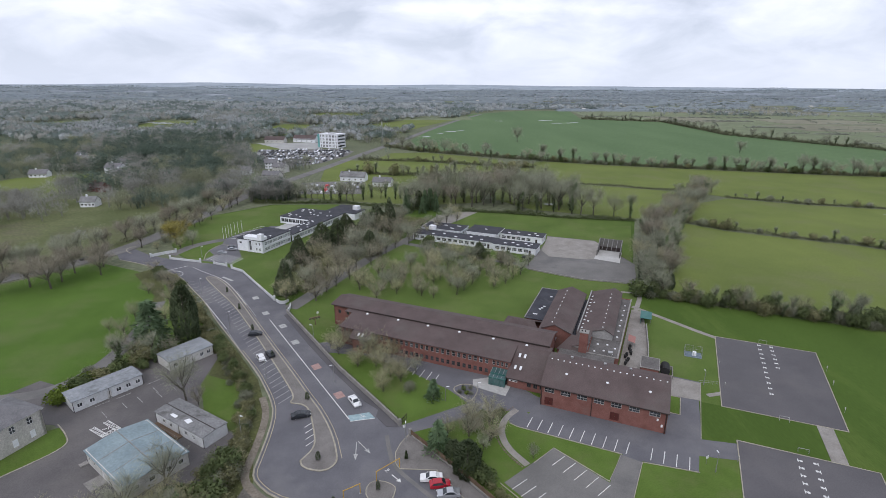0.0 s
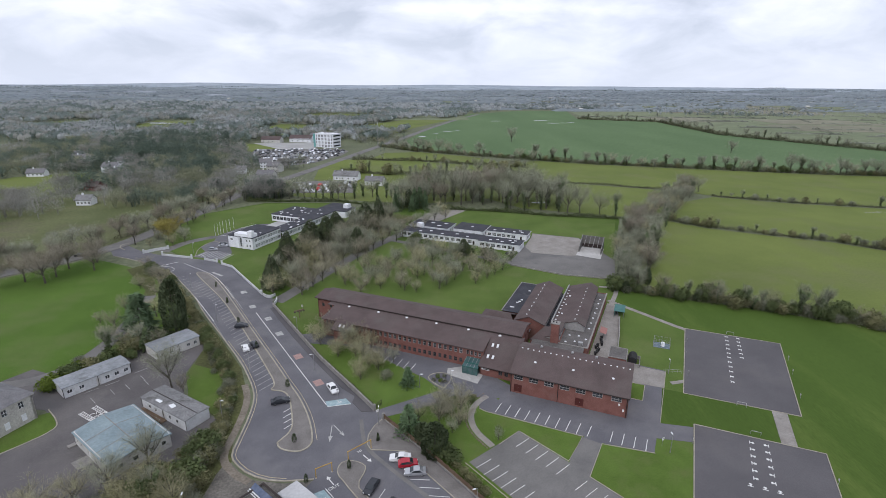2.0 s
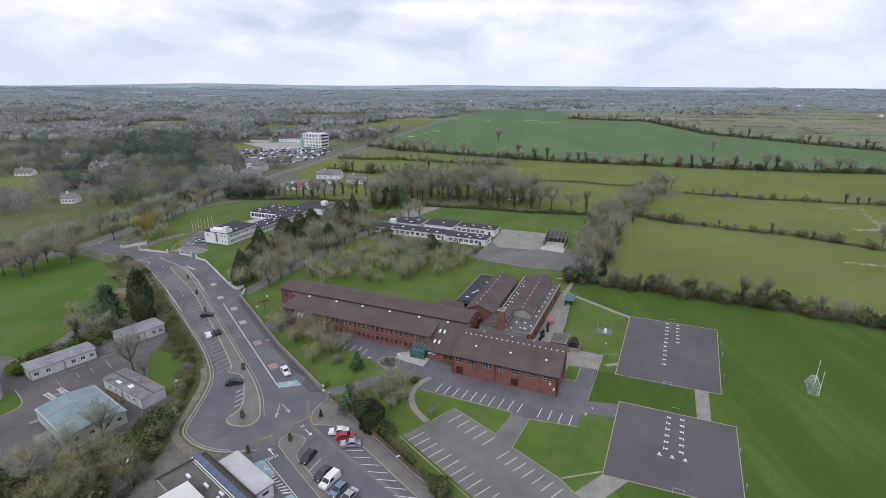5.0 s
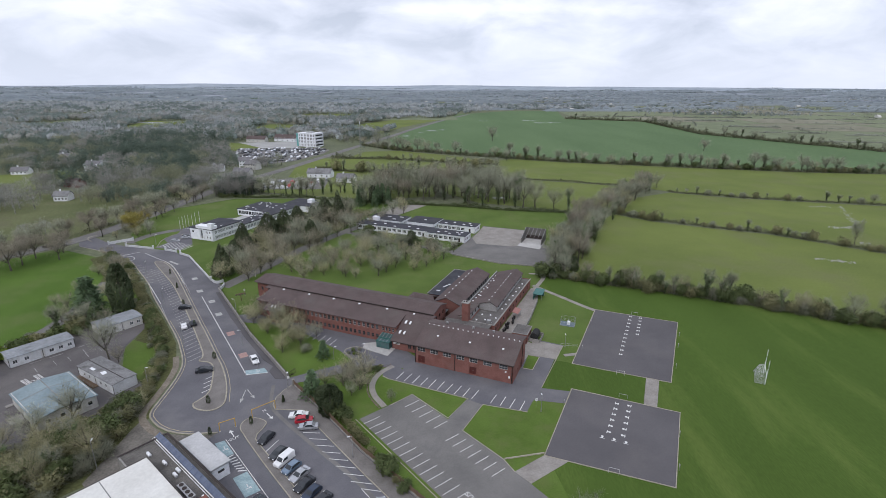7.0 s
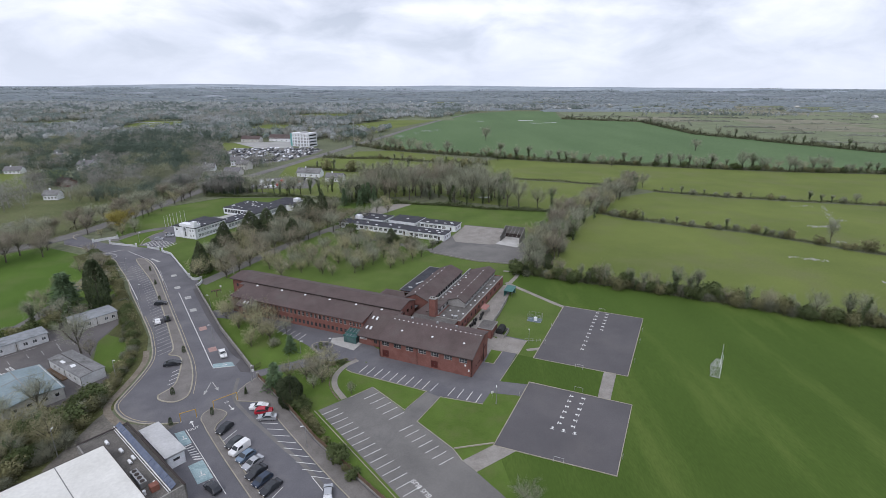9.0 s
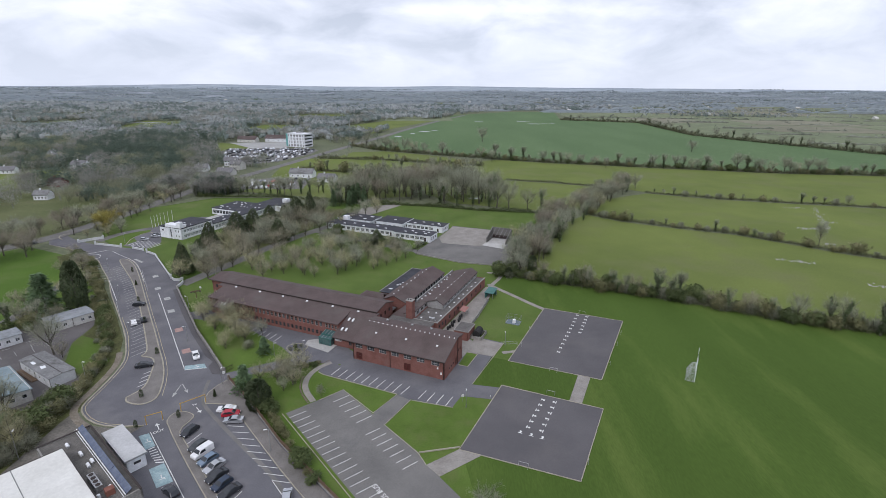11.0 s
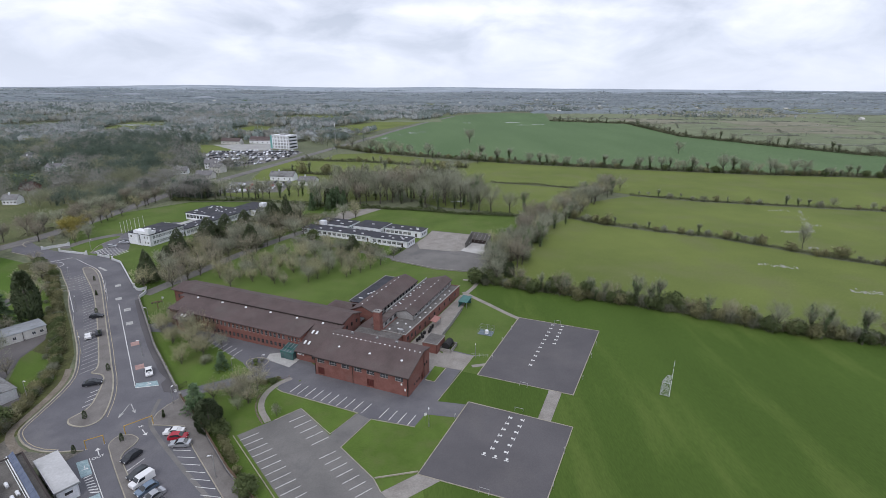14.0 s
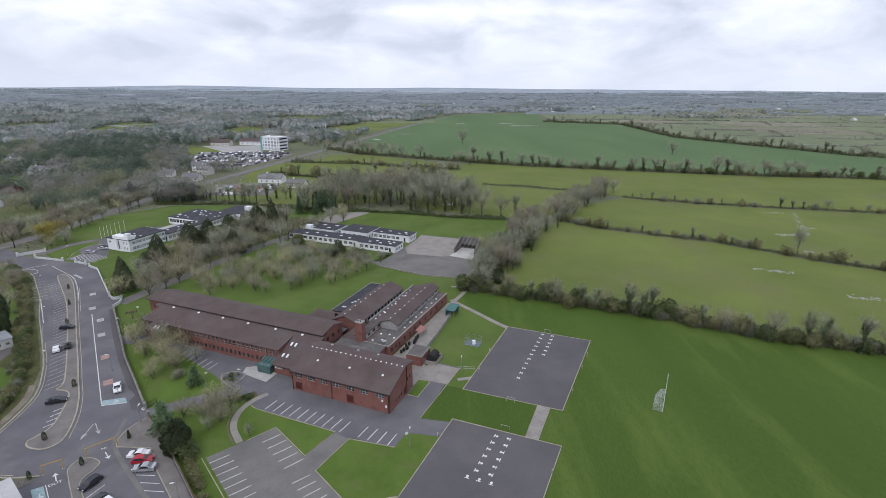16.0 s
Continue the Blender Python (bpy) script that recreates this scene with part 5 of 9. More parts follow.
# ---- white two-storey school ----
MW = pose(-94.2, 221.8, 0, 0, 0, -22.0)
ws = thing("white_school", MW, "white rendered modernist school with dark flat roofs", "school")
front = rows(1.4, 19.2, 10, 1.58, 0.85, 2.25) + rows(1.4, 19.2, 10, 1.58, 3.4, 4.75)
endw = [(6.9, 8.2, 0.8, 5.2), (1.2, 2.6, 3.4, 4.4), (10.5, 11.3, 1.0, 2.2), (12.3, 13.1, 1.0, 2.2), (10.5, 11.3, 3.5, 4.7), (12.3, 13.1, 3.5, 4.7)]
walls(ws, [((0, 0), (14.6, 0), endw), ((14.6, 0), (14.6, 19.5), front), ((14.6, 19.5), (0, 19.5)), ((0, 19.5), (0, 0), front)], 0, 5.7, M["white"])
fit_windows(ws, (0, 0), (14.6, 0), endw, fr="whiteframe", bars=1)
fit_windows(ws, (14.6, 0), (14.6, 19.5), front, fr="whiteframe", gl="blindglass", bars=1, rails=1)
roof(ws, [(-0.3, -0.3, 5.9), (14.9, -0.3, 5.9), (14.9, 19.8, 5.9), (-0.3, 19.8, 5.9)], M["flatroof"], 0.3)
part("tower", Mesh().box(4.4, -0.32, 5.92, 14.55, 3.4, 7.3).box(12.2, -0.32, 7.3, 14.55, 1.6, 8.9).box(5.9, -0.3, 0, 6.7, -0.01, 5.9).box(8.4, -0.3, 0, 9.0, -0.01, 5.9), M["white"], ws)
part("band", Mesh().box(14.61, 2.0, 2.6, 14.75, 19.5, 3.1).box(14.61, 2.0, 5.0, 14.75, 19.5, 5.3), M["white"], ws)
for u, v in ((8, 6), (10, 7), (11.5, 5.5), (12.5, 8), (7, 9), (9, 4.5)):
    flat_light(ws, u, v, 5.9, 0.9, 0.7)
# single-storey range behind
S0, S1 = (15.6, 19.6), (15.6, 66.0)
sw = rows(0.8, 45.8, 20, 2.0, 1.0, 2.7)
walls(ws, [(S0, S1, sw), (S1, (-1.0, 66.0)), ((-13, 66), (-13, 46), rows(1, 19, 8, 1.6, 1, 2.8)), ((-13, 46), (7.5, 46), rows(0.6, 20.0, 8, 2.2, 0.9, 2.9)), ((7.5, 46), (7.5, 19.6), rows(1, 25, 10, 1.6, 1, 2.8))], 0, 3.6, M["white"])
fit_windows(ws, S0, S1, sw, fr="whiteframe", gl="blindglass", bars=1)
fit_windows(ws, (-13, 46), (7.5, 46), rows(0.6, 20.0, 8, 2.2, 0.9, 2.9), fr="whiteframe", bars=1)
roof(ws, [(7.2, 19.82, 3.9), (16.0, 19.82, 3.9), (16.0, 46, 3.9), (7.2, 46, 3.9)], M["flatroof"], 0.3)
roof(ws, [(-13.4, 46.02, 3.9), (16.0, 46.02, 3.9), (16.0, 66.4, 3.9), (-13.4, 66.4, 3.9)], M["flatroof"], 0.3)
lr = random.Random(8)
for i in range(34):
    u, v = (lr.uniform(-12, 15), lr.uniform(47, 65)) if i % 3 else (lr.uniform(8.2, 15), lr.uniform(22, 45))
    flat_light(ws, u, v, 3.9, 1.0, 0.7)
part("tank_house", Mesh().box(16.4, 73.6, 3.92, 19.6, 76.8, 6.2), M["white"], ws)
part("wing_wall", Mesh().box(16.1, 66.5, 0, 22, 78, 3.5), M["white"], ws)
part("wing_wall", Mesh().box(2.2, 66.5, 0, 15.4, 84, 3.3), M["white"], ws)
roof(ws, [(2.0, 66.42, 3.6), (15.7, 66.42, 3.6), (15.7, 84.3, 3.6), (2.0, 84.3, 3.6)], M["flatroof"], 0.3)
ground_sheet("court_paving", [tuple((MW @ Vector((a, b, 0)))[:2]) for a, b in ((-9.0, 20.0), (7.3, 20.0), (7.3, 45.8), (-9.0, 45.8))], 0.1, mat("court_paving", (0.36, 0.36, 0.35), (0.46, 0.46, 0.45), 0.3, 0.9, 3.0, 0.15), "pale paved courtyard beside the white school")
roof(ws, [(15.8, 66.42, 3.9), (22.3, 66.42, 3.9), (22.3, 78.3, 3.9), (15.8, 78.3, 3.9)], M["flatroof"], 0.3)

# ---- low white school ----
ML = pose(42.3, 214.6, 0, 0, 0, -22.8)
ls = thing("low_school", ML, "low white prefabricated school with dark flat roofs", "school")


def range_block(owner, u0, v0, u1, v1, h, n, name_label=""):
    fw = []
    for (a, b, c, d) in rows(0.6, u1 - u0 - 0.6, n, 2.0, 1.0, 2.4):
        fw.append((a, b, c, d))
    dw = [(u1 - u0 - 3.4, u1 - u0 - 2.4, 0.12, 2.2)]
    fw = [w for w in fw if not (w[0] < dw[0][1] + 0.2 and w[1] > dw[0][0] - 0.2)]
    ew = [w for w in rows(0.8, v1 - v0 - 0.8, max(2, int((v1 - v0) / 2.6)), 1.3, 1.0, 2.3)]
    walls(owner, [((u0, v0), (u1, v0), fw + dw), ((u1, v0), (u1, v1), ew), ((u1, v1), (u0, v1)), ((u0, v1), (u0, v0))], 0, h - 0.15, M["white"])
    fit_windows(owner, (u0, v0), (u1, v0), fw, fr="whiteframe", bars=2, rails=1)
    fit_windows(owner, (u1, v0), (u1, v1), ew, fr="whiteframe", bars=1)
    door(owner, (u0, v0), (u1, v0), dw[0], M["fascia"])
    roof(owner, [(u0 - 0.3, v0 - 0.4, h), (u1 + 0.3, v0 - 0.4, h), (u1 + 0.3, v1 + 0.3, h), (u0 - 0.3, v1 + 0.3, h)], M["flatroof"], 0.3)
    part("fascia", Mesh().box(u0 - 0.32, v0 - 0.46, h - 0.36, u1 + 0.36, v0 - 0.41, h - 0.04).box(u1 + 0.31, v0 - 0.4, h - 0.36, u1 + 0.36, v1 + 0.3, h - 0.04), M["white"], owner)


range_block(ls, -20.0, 0, 0, 8.4, 3.4, 7)
range_block(ls, -62.0, 1.5, -20.02, 9.5, 3.3, 14)
range_block(ls, -22.0, 17.8, -1.0, 25.6, 3.5, 8)
range_block(ls, -38.0, 13.4, -22.4, 26.0, 3.9, 5)
range_block(ls, -62.0, 12.5, -41.0, 24.0, 3.5, 7)
for u, v in ((-15, 3), (-12, 5), (-9, 2.5), (-6, 5.5), (-4, 3), (-3.5, 5.8), (-27, 4), (-33, 6), (-40, 3.5), (-47, 6), (-52, 4)):
    flat_light(ls, u, v, 3.4, 1.3, 0.8)
for u, v in ((-18, 20), (-14, 22.5), (-8, 20.5), (-5.5, 23), (-4, 20.5), (-30, 20)):
    flat_light(ls, u, v, 3.9 if u == -30 else 3.5, 1.3, 0.8)
for u, v in ((-56, 15), (-52, 20), (-47, 16), (-58, 21), (-45, 21)):
    flat_light(ls, u, v, 3.5, 2.0, 0.8)
part("tank_house", Mesh().box(-57, 9.8, 3.0, -54, 12.3, 5.4), M["white"], ls)
# ball alley
alley = thing("ball_alley", ML @ pose(25.0, 11.5, 0), "roofed three-walled concrete handball alley", "alley")
M["alleywall"] = mat("stained_concrete", (0.125, 0.120, 0.112), (0.185, 0.178, 0.166), 0.5, 0.9, 3.0, 0.3)
part("back_wall", Mesh().box(0, 9.0, 0, 10.2, 9.4, 5.8), M["alleywall"], alley)
for x in (0, 9.8):
    part("side_wall", Mesh().add([(x, 0, 0), (x + 0.4, 0, 0), (x + 0.4, 8.98, 0), (x, 8.98, 0), (x, 0, 2.6), (x + 0.4, 0, 2.6), (x + 0.4, 8.98, 5.8), (x, 8.98, 5.8)], [(0, 3, 2, 1), (4, 5, 6, 7), (0, 1, 5, 4), (1, 2, 6, 5), (2, 3, 7, 6), (3, 0, 4, 7)]), M["alleywall"], alley)
for i in range(6):
    part("roof_rail", Mesh().tube((0.2 + i * 1.96, 0, 2.7), (0.2 + i * 1.96, 9.2, 5.9), 0.06), M["metal"], alley)
part("dark_band", Mesh().box(0.5, 8.9, 0.4, 9.7, 8.98, 2.0), M["fascia"], alley)
ground_sheet("path_alley", [tuple((ML @ Vector((a, b, 0)))[:2]) for a, b in ((24.6, 6.5), (35.6, 5.0), (35.4, 20.6), (25.2, 20.6))], 0.1, mat("clean_concrete", (0.42, 0.41, 0.39), (0.52, 0.51, 0.49), 0.3, 0.9, 3.0, 0.15), "clean pale concrete floor of the ball alley")

# ---- sheds in the yard ----
def cabin(name, m, length, depth, h, wins, roof_mat, label, wall_mat="cream", pitch=0.25):
    ob = thing(name, m, label, "cabin", "cabins in the yard")
    holes = [(a, a + w, 1.0, 2.0) for a, w in wins]
    dr = [(length * 0.47, length * 0.47 + 0.9, 0.15, 2.15)]
    me = Mesh()
    wall(me, (0, 0), (length, 0), 0.1, h, 0.12, holes + dr)
    wall(me, (length, 0), (length, depth), 0.1, h, 0.12)
    wall(me, (length, depth), (0, depth), 0.1, h, 0.12)
    wall(me, (0, depth), (0, 0), 0.1, h, 0.12)
    part("wall", me, M[wall_mat], ob)
    for hh in holes:
        window(ob, (0, 0), (length, 0), hh, M["whiteframe"], M["glass"], bars=1, set_back=0.03)
    door(ob, (0, 0), (length, 0), dr[0], M["cream"])
    part("roof", Mesh().slab([(-0.2, -0.2, h), (length + 0.2, -0.2, h), (length + 0.2, depth / 2, h + pitch), (-0.2, depth / 2, h + pitch)], 0.14), M[roof_mat], ob)
    part("roof", Mesh().slab([(-0.2, depth / 2 + 0.01, h + pitch), (length + 0.2, depth / 2 + 0.01, h + pitch), (length + 0.2, depth + 0.2, h), (-0.2, depth + 0.2, h)], 0.14), M[roof_mat], ob)
    part("base", Mesh().box(0.05, 0.05, 0.0, length - 0.05, depth - 0.05, 0.3), M["concwall"], ob)
    for x in (0, length * 0.5, length):
        part("corner_post", Mesh().box(x - 0.06, -0.05, 0.1, x + 0.06, -0.003, h - 0.02), M["fascia"], ob)
    return ob


def line_pose(a, b):
    return pose(a[0], a[1], 0, 0, 0, math.degrees(math.atan2(b[1] - a[1], b[0] - a[0])))


cabin("long_cabin", line_pose((-85.9, 99.6), (-76.5, 111.6)), 15.3, 6.2, 3.0, ((0.8, 1.1), (3.4, 1.1), (9.2, 1.1), (11.4, 1.1), (13.6, 1.1)), "paleroof", "long white prefabricated classroom with a pale grey roof", "cabinwhite")
felt = cabin("felt_cabin", line_pose((-64.8, 96.3), (-50.0, 87.4)), 17.2, 5.8, 3.0, ((2.6, 0.9), (5.0, 0.9), (10.6, 0.9), (13.2, 0.9)), "greyroof", "low white cabin with a patched grey felt roof", "cabinwhite")
part("roof_patch", Mesh().slab([(4.2, 0.9, 3.165), (6.4, 0.8, 3.155), (6.3, 1.6, 3.22), (4.4, 1.5, 3.215)], 0.03), M["skylight"], felt)
part("roof_patch", Mesh().slab([(8.8, 1.3, 3.20), (10.6, 1.0, 3.175), (10.9, 2.0, 3.255), (9.4, 2.3, 3.275)], 0.03), M["skylight"], felt)
part("roof_joint", Mesh().box(-0.2, 2.82, 3.24, 17.4, 2.98, 3.30), M["fascia"], felt)
part("handrail", Mesh().tube((0.5, -1.3, 1.0), (9.5, -1.3, 1.0), 0.04).tube((0.5, -1.3, 0), (0.5, -1.3, 1.0), 0.04).tube((5.0, -1.3, 0), (5.0, -1.3, 1.0), 0.04).tube((9.5, -1.3, 0), (9.5, -1.3, 1.0), 0.04), M["concwall"], felt)
part("walkway", Mesh().box(0.3, -1.4, 0.05, 9.6, -0.06, 0.35), M["wood"], felt)
cabin("far_cabin", line_pose((-72.4, 117.5), (-65.0, 127.0)), 12.0, 7.2, 3.0, ((1.0, 1.0), (3.4, 1.0), (8.2, 1.0), (10.2, 1.0)), "paleroof", "cream cabin with a pale roof and a brick plinth")
# broad shed with the pale blue roof
hallshed = thing("blue_roof_shed", line_pose((-71.8, 83.2), (-62.0, 76.0)), "broad cream prefabricated hall with a pale blue roof", "shed")
L, D = 16.9, 12.0
sh = [(0.9, 1.5, 1.1, 2.0), (3.2, 3.8, 1.1, 2.0), (6.6, 7.7, 0.15, 2.3)]
se = [(1.5, 2.6, 1.3, 2.3), (4.4, 5.5, 1.3, 2.3), (7.6, 8.7, 1.3, 2.3), (10.0, 11.0, 1.3, 2.3)]
me = Mesh()
wall(me, (0, 0), (L, 0), 0, 3.3, 0.15, sh)
wall(me, (L, 0), (L, D), 0, 3.3, 0.15, se)
wall(me, (L, D), (0, D), 0, 3.3, 0.15)
wall(me, (0, D), (0, 0), 0, 3.3, 0.15)
part("wall", me, M["cream"], hallshed)
for h in sh[:2]:
    window(hallshed, (0, 0), (L, 0), h, M["whiteframe"], M["glass"], bars=0, set_back=0.03)
for h in se:
    window(hallshed, (L, 0), (L, D), h, M["whiteframe"], M["glass"], bars=0, set_back=0.03)
door(hallshed, (0, 0), (L, 0), sh[2], M["whiteframe"])
part("roof", Mesh().slab([(-0.3, -0.3, 3.2), (L + 0.3, -0.3, 3.2), (L + 0.3, D / 2, 4.1), (-0.3, D / 2, 4.1)], 0.15), M["blueroof"], hallshed)
part("roof", Mesh().slab([(-0.3, D / 2 + 0.01, 4.1), (L + 0.3, D / 2 + 0.01, 4.1), (L + 0.3, D + 0.3, 3.2), (-0.3, D + 0.3, 3.2)], 0.15), M["blueroof"], hallshed)
part("roof_seam", Mesh().box(-0.3, D / 2 - 0.08, 4.08, L + 0.3, D / 2 + 0.08, 4.16), M["concwall"], hallshed)
for x in (5.6, 11.2):
    part("roof_seam", Mesh().slab([(x - 0.06, -0.3, 3.25), (x + 0.06, -0.3, 3.25), (x + 0.06, D / 2 - 0.1, 4.13), (x - 0.06, D / 2 - 0.1, 4.13)], 0.06).slab([(x - 0.06, D / 2 + 0.1, 4.13), (x + 0.06, D / 2 + 0.1, 4.13), (x + 0.06, D + 0.3, 3.25), (x - 0.06, D + 0.3, 3.25)], 0.06), M["concwall"], hallshed)
for y in (1.0, 11.0):
    part("handrail", Mesh().tube((-2.2, y, 1.0), (-0.2, y, 1.0), 0.04).tube((-2.2, y, 0), (-2.2, y, 1.0), 0.04), M["concwall"], hallshed)
part("ramp", Mesh().box(5.6, -3.0, 0.0, 9.0, -0.01, 0.14), M["concwall"], hallshed)
part("step", Mesh().box(-0.8, -1.5, 0.0, 0.4, -0.01, 0.3), M["concwall"], hallshed)

# ---- old house ----
hs = thing("old_house", line_pose((-93.0, 76.5), (-87.0, 92.3)) @ pose(0, 0, 0), "old two-storey stone house with a hipped slate roof", "house")
hw = [(2.4, 3.5, 0.9, 2.7), (6.5, 7.6, 0.9, 2.7), (10.6, 11.7, 0.9, 2.7), (14.0, 15.1, 0.9, 2.7), (2.4, 3.5, 4.2, 5.8), (6.5, 7.6, 4.2, 5.8), (10.6, 11.7, 4.2, 5.8), (14.0, 15.1, 4.2, 5.8)]
me = Mesh()
wall(me, (0, 0), (17.0, 0), 0, 6.5, 0.5, hw)
wall(me, (17.0, 0), (17.0, 11), 0, 6.5, 0.5, [(2, 3.1, 0.9, 2.7), (7, 8.1, 0.9, 2.7), (2, 3.1, 4.2, 5.8), (7, 8.1, 4.2, 5.8)])
wall(me, (17.0, 11), (0, 11), 0, 6.5, 0.5)
wall(me, (0, 11), (0, 0), 0, 6.5, 0.5)
part("wall", me, M["stone"], hs)
for h in hw:
    window(hs, (0, 0), (17.0, 0), h, M["whiteframe"], M["glass"] if h[2] > 3 else M["white"], bars=1, rails=1)
for h in [(2, 3.1, 0.9, 2.7), (7, 8.1, 0.9, 2.7), (2, 3.1, 4.2, 5.8), (7, 8.1, 4.2, 5.8)]:
    window(hs, (17.0, 0), (17.0, 11), h, M["whiteframe"], M["glass"], bars=1, rails=1)
part("roof", Mesh().add([(-0.5, -0.5, 6.5), (17.5, -0.5, 6.5), (17.5, 11.5, 6.5), (-0.5, 11.5, 6.5), (5, 5.5, 9.2), (12, 5.5, 9.2)], [(0, 1, 5, 4), (1, 2, 5), (2, 3, 4, 5), (3, 0, 4), (3, 2, 1, 0)]), M["slate"], hs)
part("cornice", Mesh().box(-0.3, -0.3, 6.2, 17.3, -0.01, 6.5).box(17.01, -0.01, 6.2, 17.3, 11.3, 6.5), M["stone"], hs)
part("bay", Mesh().prism([(17.02, 3.6), (18.2, 4.4), (18.2, 6.4), (17.02, 7.2)], 0, 3.6), M["stone"], hs)

# ---- building with the white roof ----
wr = thing("white_roof_building", pose(-24.9, 58.2, 0, 0, 0, -40), "low modern building with a bright white membrane roof", "building")
# its long side runs along local x, away from the lane along local -y
me = Mesh()
for a, b in (((0, -22), (24, -22)), ((24, -22), (24, 0)), ((24, 0), (0, 0)), ((0, 0), (0, -22))):
    wall(me, a, b, 0, 5.9, 0.3)
part("wall", me, M["concwall"], wr)
part("roof", Mesh().box(0, -22.2, 5.9, 24.2, 0, 6.15), M["whiteroof"], wr)
part("roof_seam", Mesh().box(0, -8.1, 6.15, 24.2, -7.98, 6.2), M["greyroof"], wr)
part("roof_edge", Mesh().box(-0.12, -22.2, 5.8, -0.003, 0.1, 6.22).box(-0.003, 0.003, 5.8, 24.2, 0.12, 6.22), M["fascia"], wr)
me = Mesh()
for a, b in (((-7.0, -3.0), (-0.15, -3.0)), ((20.5, 0.32), (20.5, 6.6)), ((20.5, 6.6), (-7.0, 6.6)), ((-7.0, 6.6), (-7.0, -3.0))):
    wall(me, a, b, 0, 4.35, 0.3, [(s0, s0 + 1.4, 1.0, 2.4) for s0 in (3, 8, 13, 18, 23)] if a == (20.5, 6.6) else ())
part("wall", me, M["concwall"], wr)
part("roof", Mesh().box(-6.7, -2.7, 3.9, -0.3, 6.3, 4.1).box(-0.299, 0.32, 3.9, 20.2, 6.3, 4.1), mat("dark_gravel_roof", (0.105, 0.098, 0.090), (0.160, 0.150, 0.138), 0.3, 0.95, 4.0, 0.3, 0.2, spec=0.15), wr, "dark gravel flat roof with rooflights")
part("coping", Mesh().box(-7.1, 6.25, 4.36, 20.6, 6.65, 4.44).box(-7.1, -3.05, 4.36, -6.65, 6.24, 4.44), M["fascia"], wr)
for k in range(16):
    x = -7.6 + k * 1.72
    part("solar_panel", Mesh().slab([(x, 4.3, 4.4), (x + 1.66, 4.3, 4.4), (x + 1.66, 5.3, 5.0), (x, 5.3, 5.0)], 0.06), M["solar"], wr)
    part("panel_frame", Mesh().box(x, 4.22, 4.3, x + 0.05, 4.29, 4.42).box(x + 0.8, 5.1, 4.1, x + 0.86, 5.16, 4.9), M["metal"], wr)
part("panel_rail", Mesh().box(-7.7, 4.05, 4.25, 20.0, 4.2, 4.42), M["skylight"], wr)
part("gutter", Mesh().box(-7.7, 3.75, 4.1, 20.0, 3.85, 4.22), M["skylight"], wr)
for x, y in ((-3.6, 1.0), (1.2, 2.0), (5.2, 2.8), (6.0, 1.9)):
    rl = part("rooflight", Mesh().box(x, y, 4.1, x + 1.3, y + 0.6, 4.45), M["metal"], wr)
    part("rooflight_cover", Mesh().tube((x, y + 0.3, 4.45), (x + 1.3, y + 0.3, 4.45), 0.3, sides=10), M["skylight"], rl)
for k in range(4):
    part("air_handler", Mesh().box(10.4 + k * 1.25, 0.9, 4.1, 11.55 + k * 1.25, 2.1, 5.2), M["metal"], wr)
    part("fan_grille", Mesh().tube((10.97 + k * 1.25, 1.5, 5.2), (10.97 + k * 1.25, 1.5, 5.27), 0.42, sides=12), M["fascia"], wr)
part("air_duct", Mesh().box(16.6, 1.8, 4.1, 17.9, 3.2, 5.3), mat("rusty_red_metal", (0.18, 0.07, 0.05), (0.25, 0.11, 0.08), 1.0, 0.7), wr)
part("duct_cowl", Mesh().tube((17.2, 0.8, 4.1), (17.2, 0.8, 5.0), 0.3, sides=10).tube((15.9, 3.0, 4.1), (15.9, 3.0, 4.8), 0.22, sides=10), M["skylight"], wr)
kiosk = thing("white_kiosk", pose(-23.2, 66.4, 0, 0, 0, -40), "small white flat-roofed cabin beside the parking bays", "kiosk")
me = Mesh()
for a, b, hh in (((0.3, 0.3), (13.1, 0.3), ()), ((13.1, 0.3), (13.1, 3.8), [(1.2, 2.5, 1.5, 2.1)]), ((13.1, 3.8), (0.3, 3.8), [(2, 3, 0.1, 2.1), (5, 6.4, 1.2, 2.1), (9, 10.4, 1.2, 2.1)]), ((0.3, 3.8), (0.3, 0.3), ())):
    wall(me, a, b, 0, 3.05, 0.15, hh)
part("wall", me, M["white"], kiosk)
window(kiosk, (13.1, 0.3), (13.1, 3.8), (1.2, 2.5, 1.5, 2.1), M["frame"], M["glass"], bars=0, set_back=0.03)
for h in ((5, 6.4, 1.2, 2.1), (9, 10.4, 1.2, 2.1)):
    window(kiosk, (13.1, 3.8), (0.3, 3.8), h, M["frame"], M["glass"], bars=0, set_back=0.03)
door(kiosk, (13.1, 3.8), (0.3, 3.8), (2, 3, 0.1, 2.1), M["greygable"])
part("roof", Mesh().box(0, 0, 3.05, 13.4, 4.1, 3.3), mat("pale_grey_roof_sheet", (0.42, 0.42, 0.42), (0.52, 0.52, 0.52), 0.3, 0.6, 2.0, 0.12), kiosk)
part("roof_trim", Mesh().box(-0.06, -0.06, 2.98, 13.46, -0.003, 3.34).box(13.403, -0.003, 2.98, 13.46, 4.16, 3.34), M["metal"], kiosk)

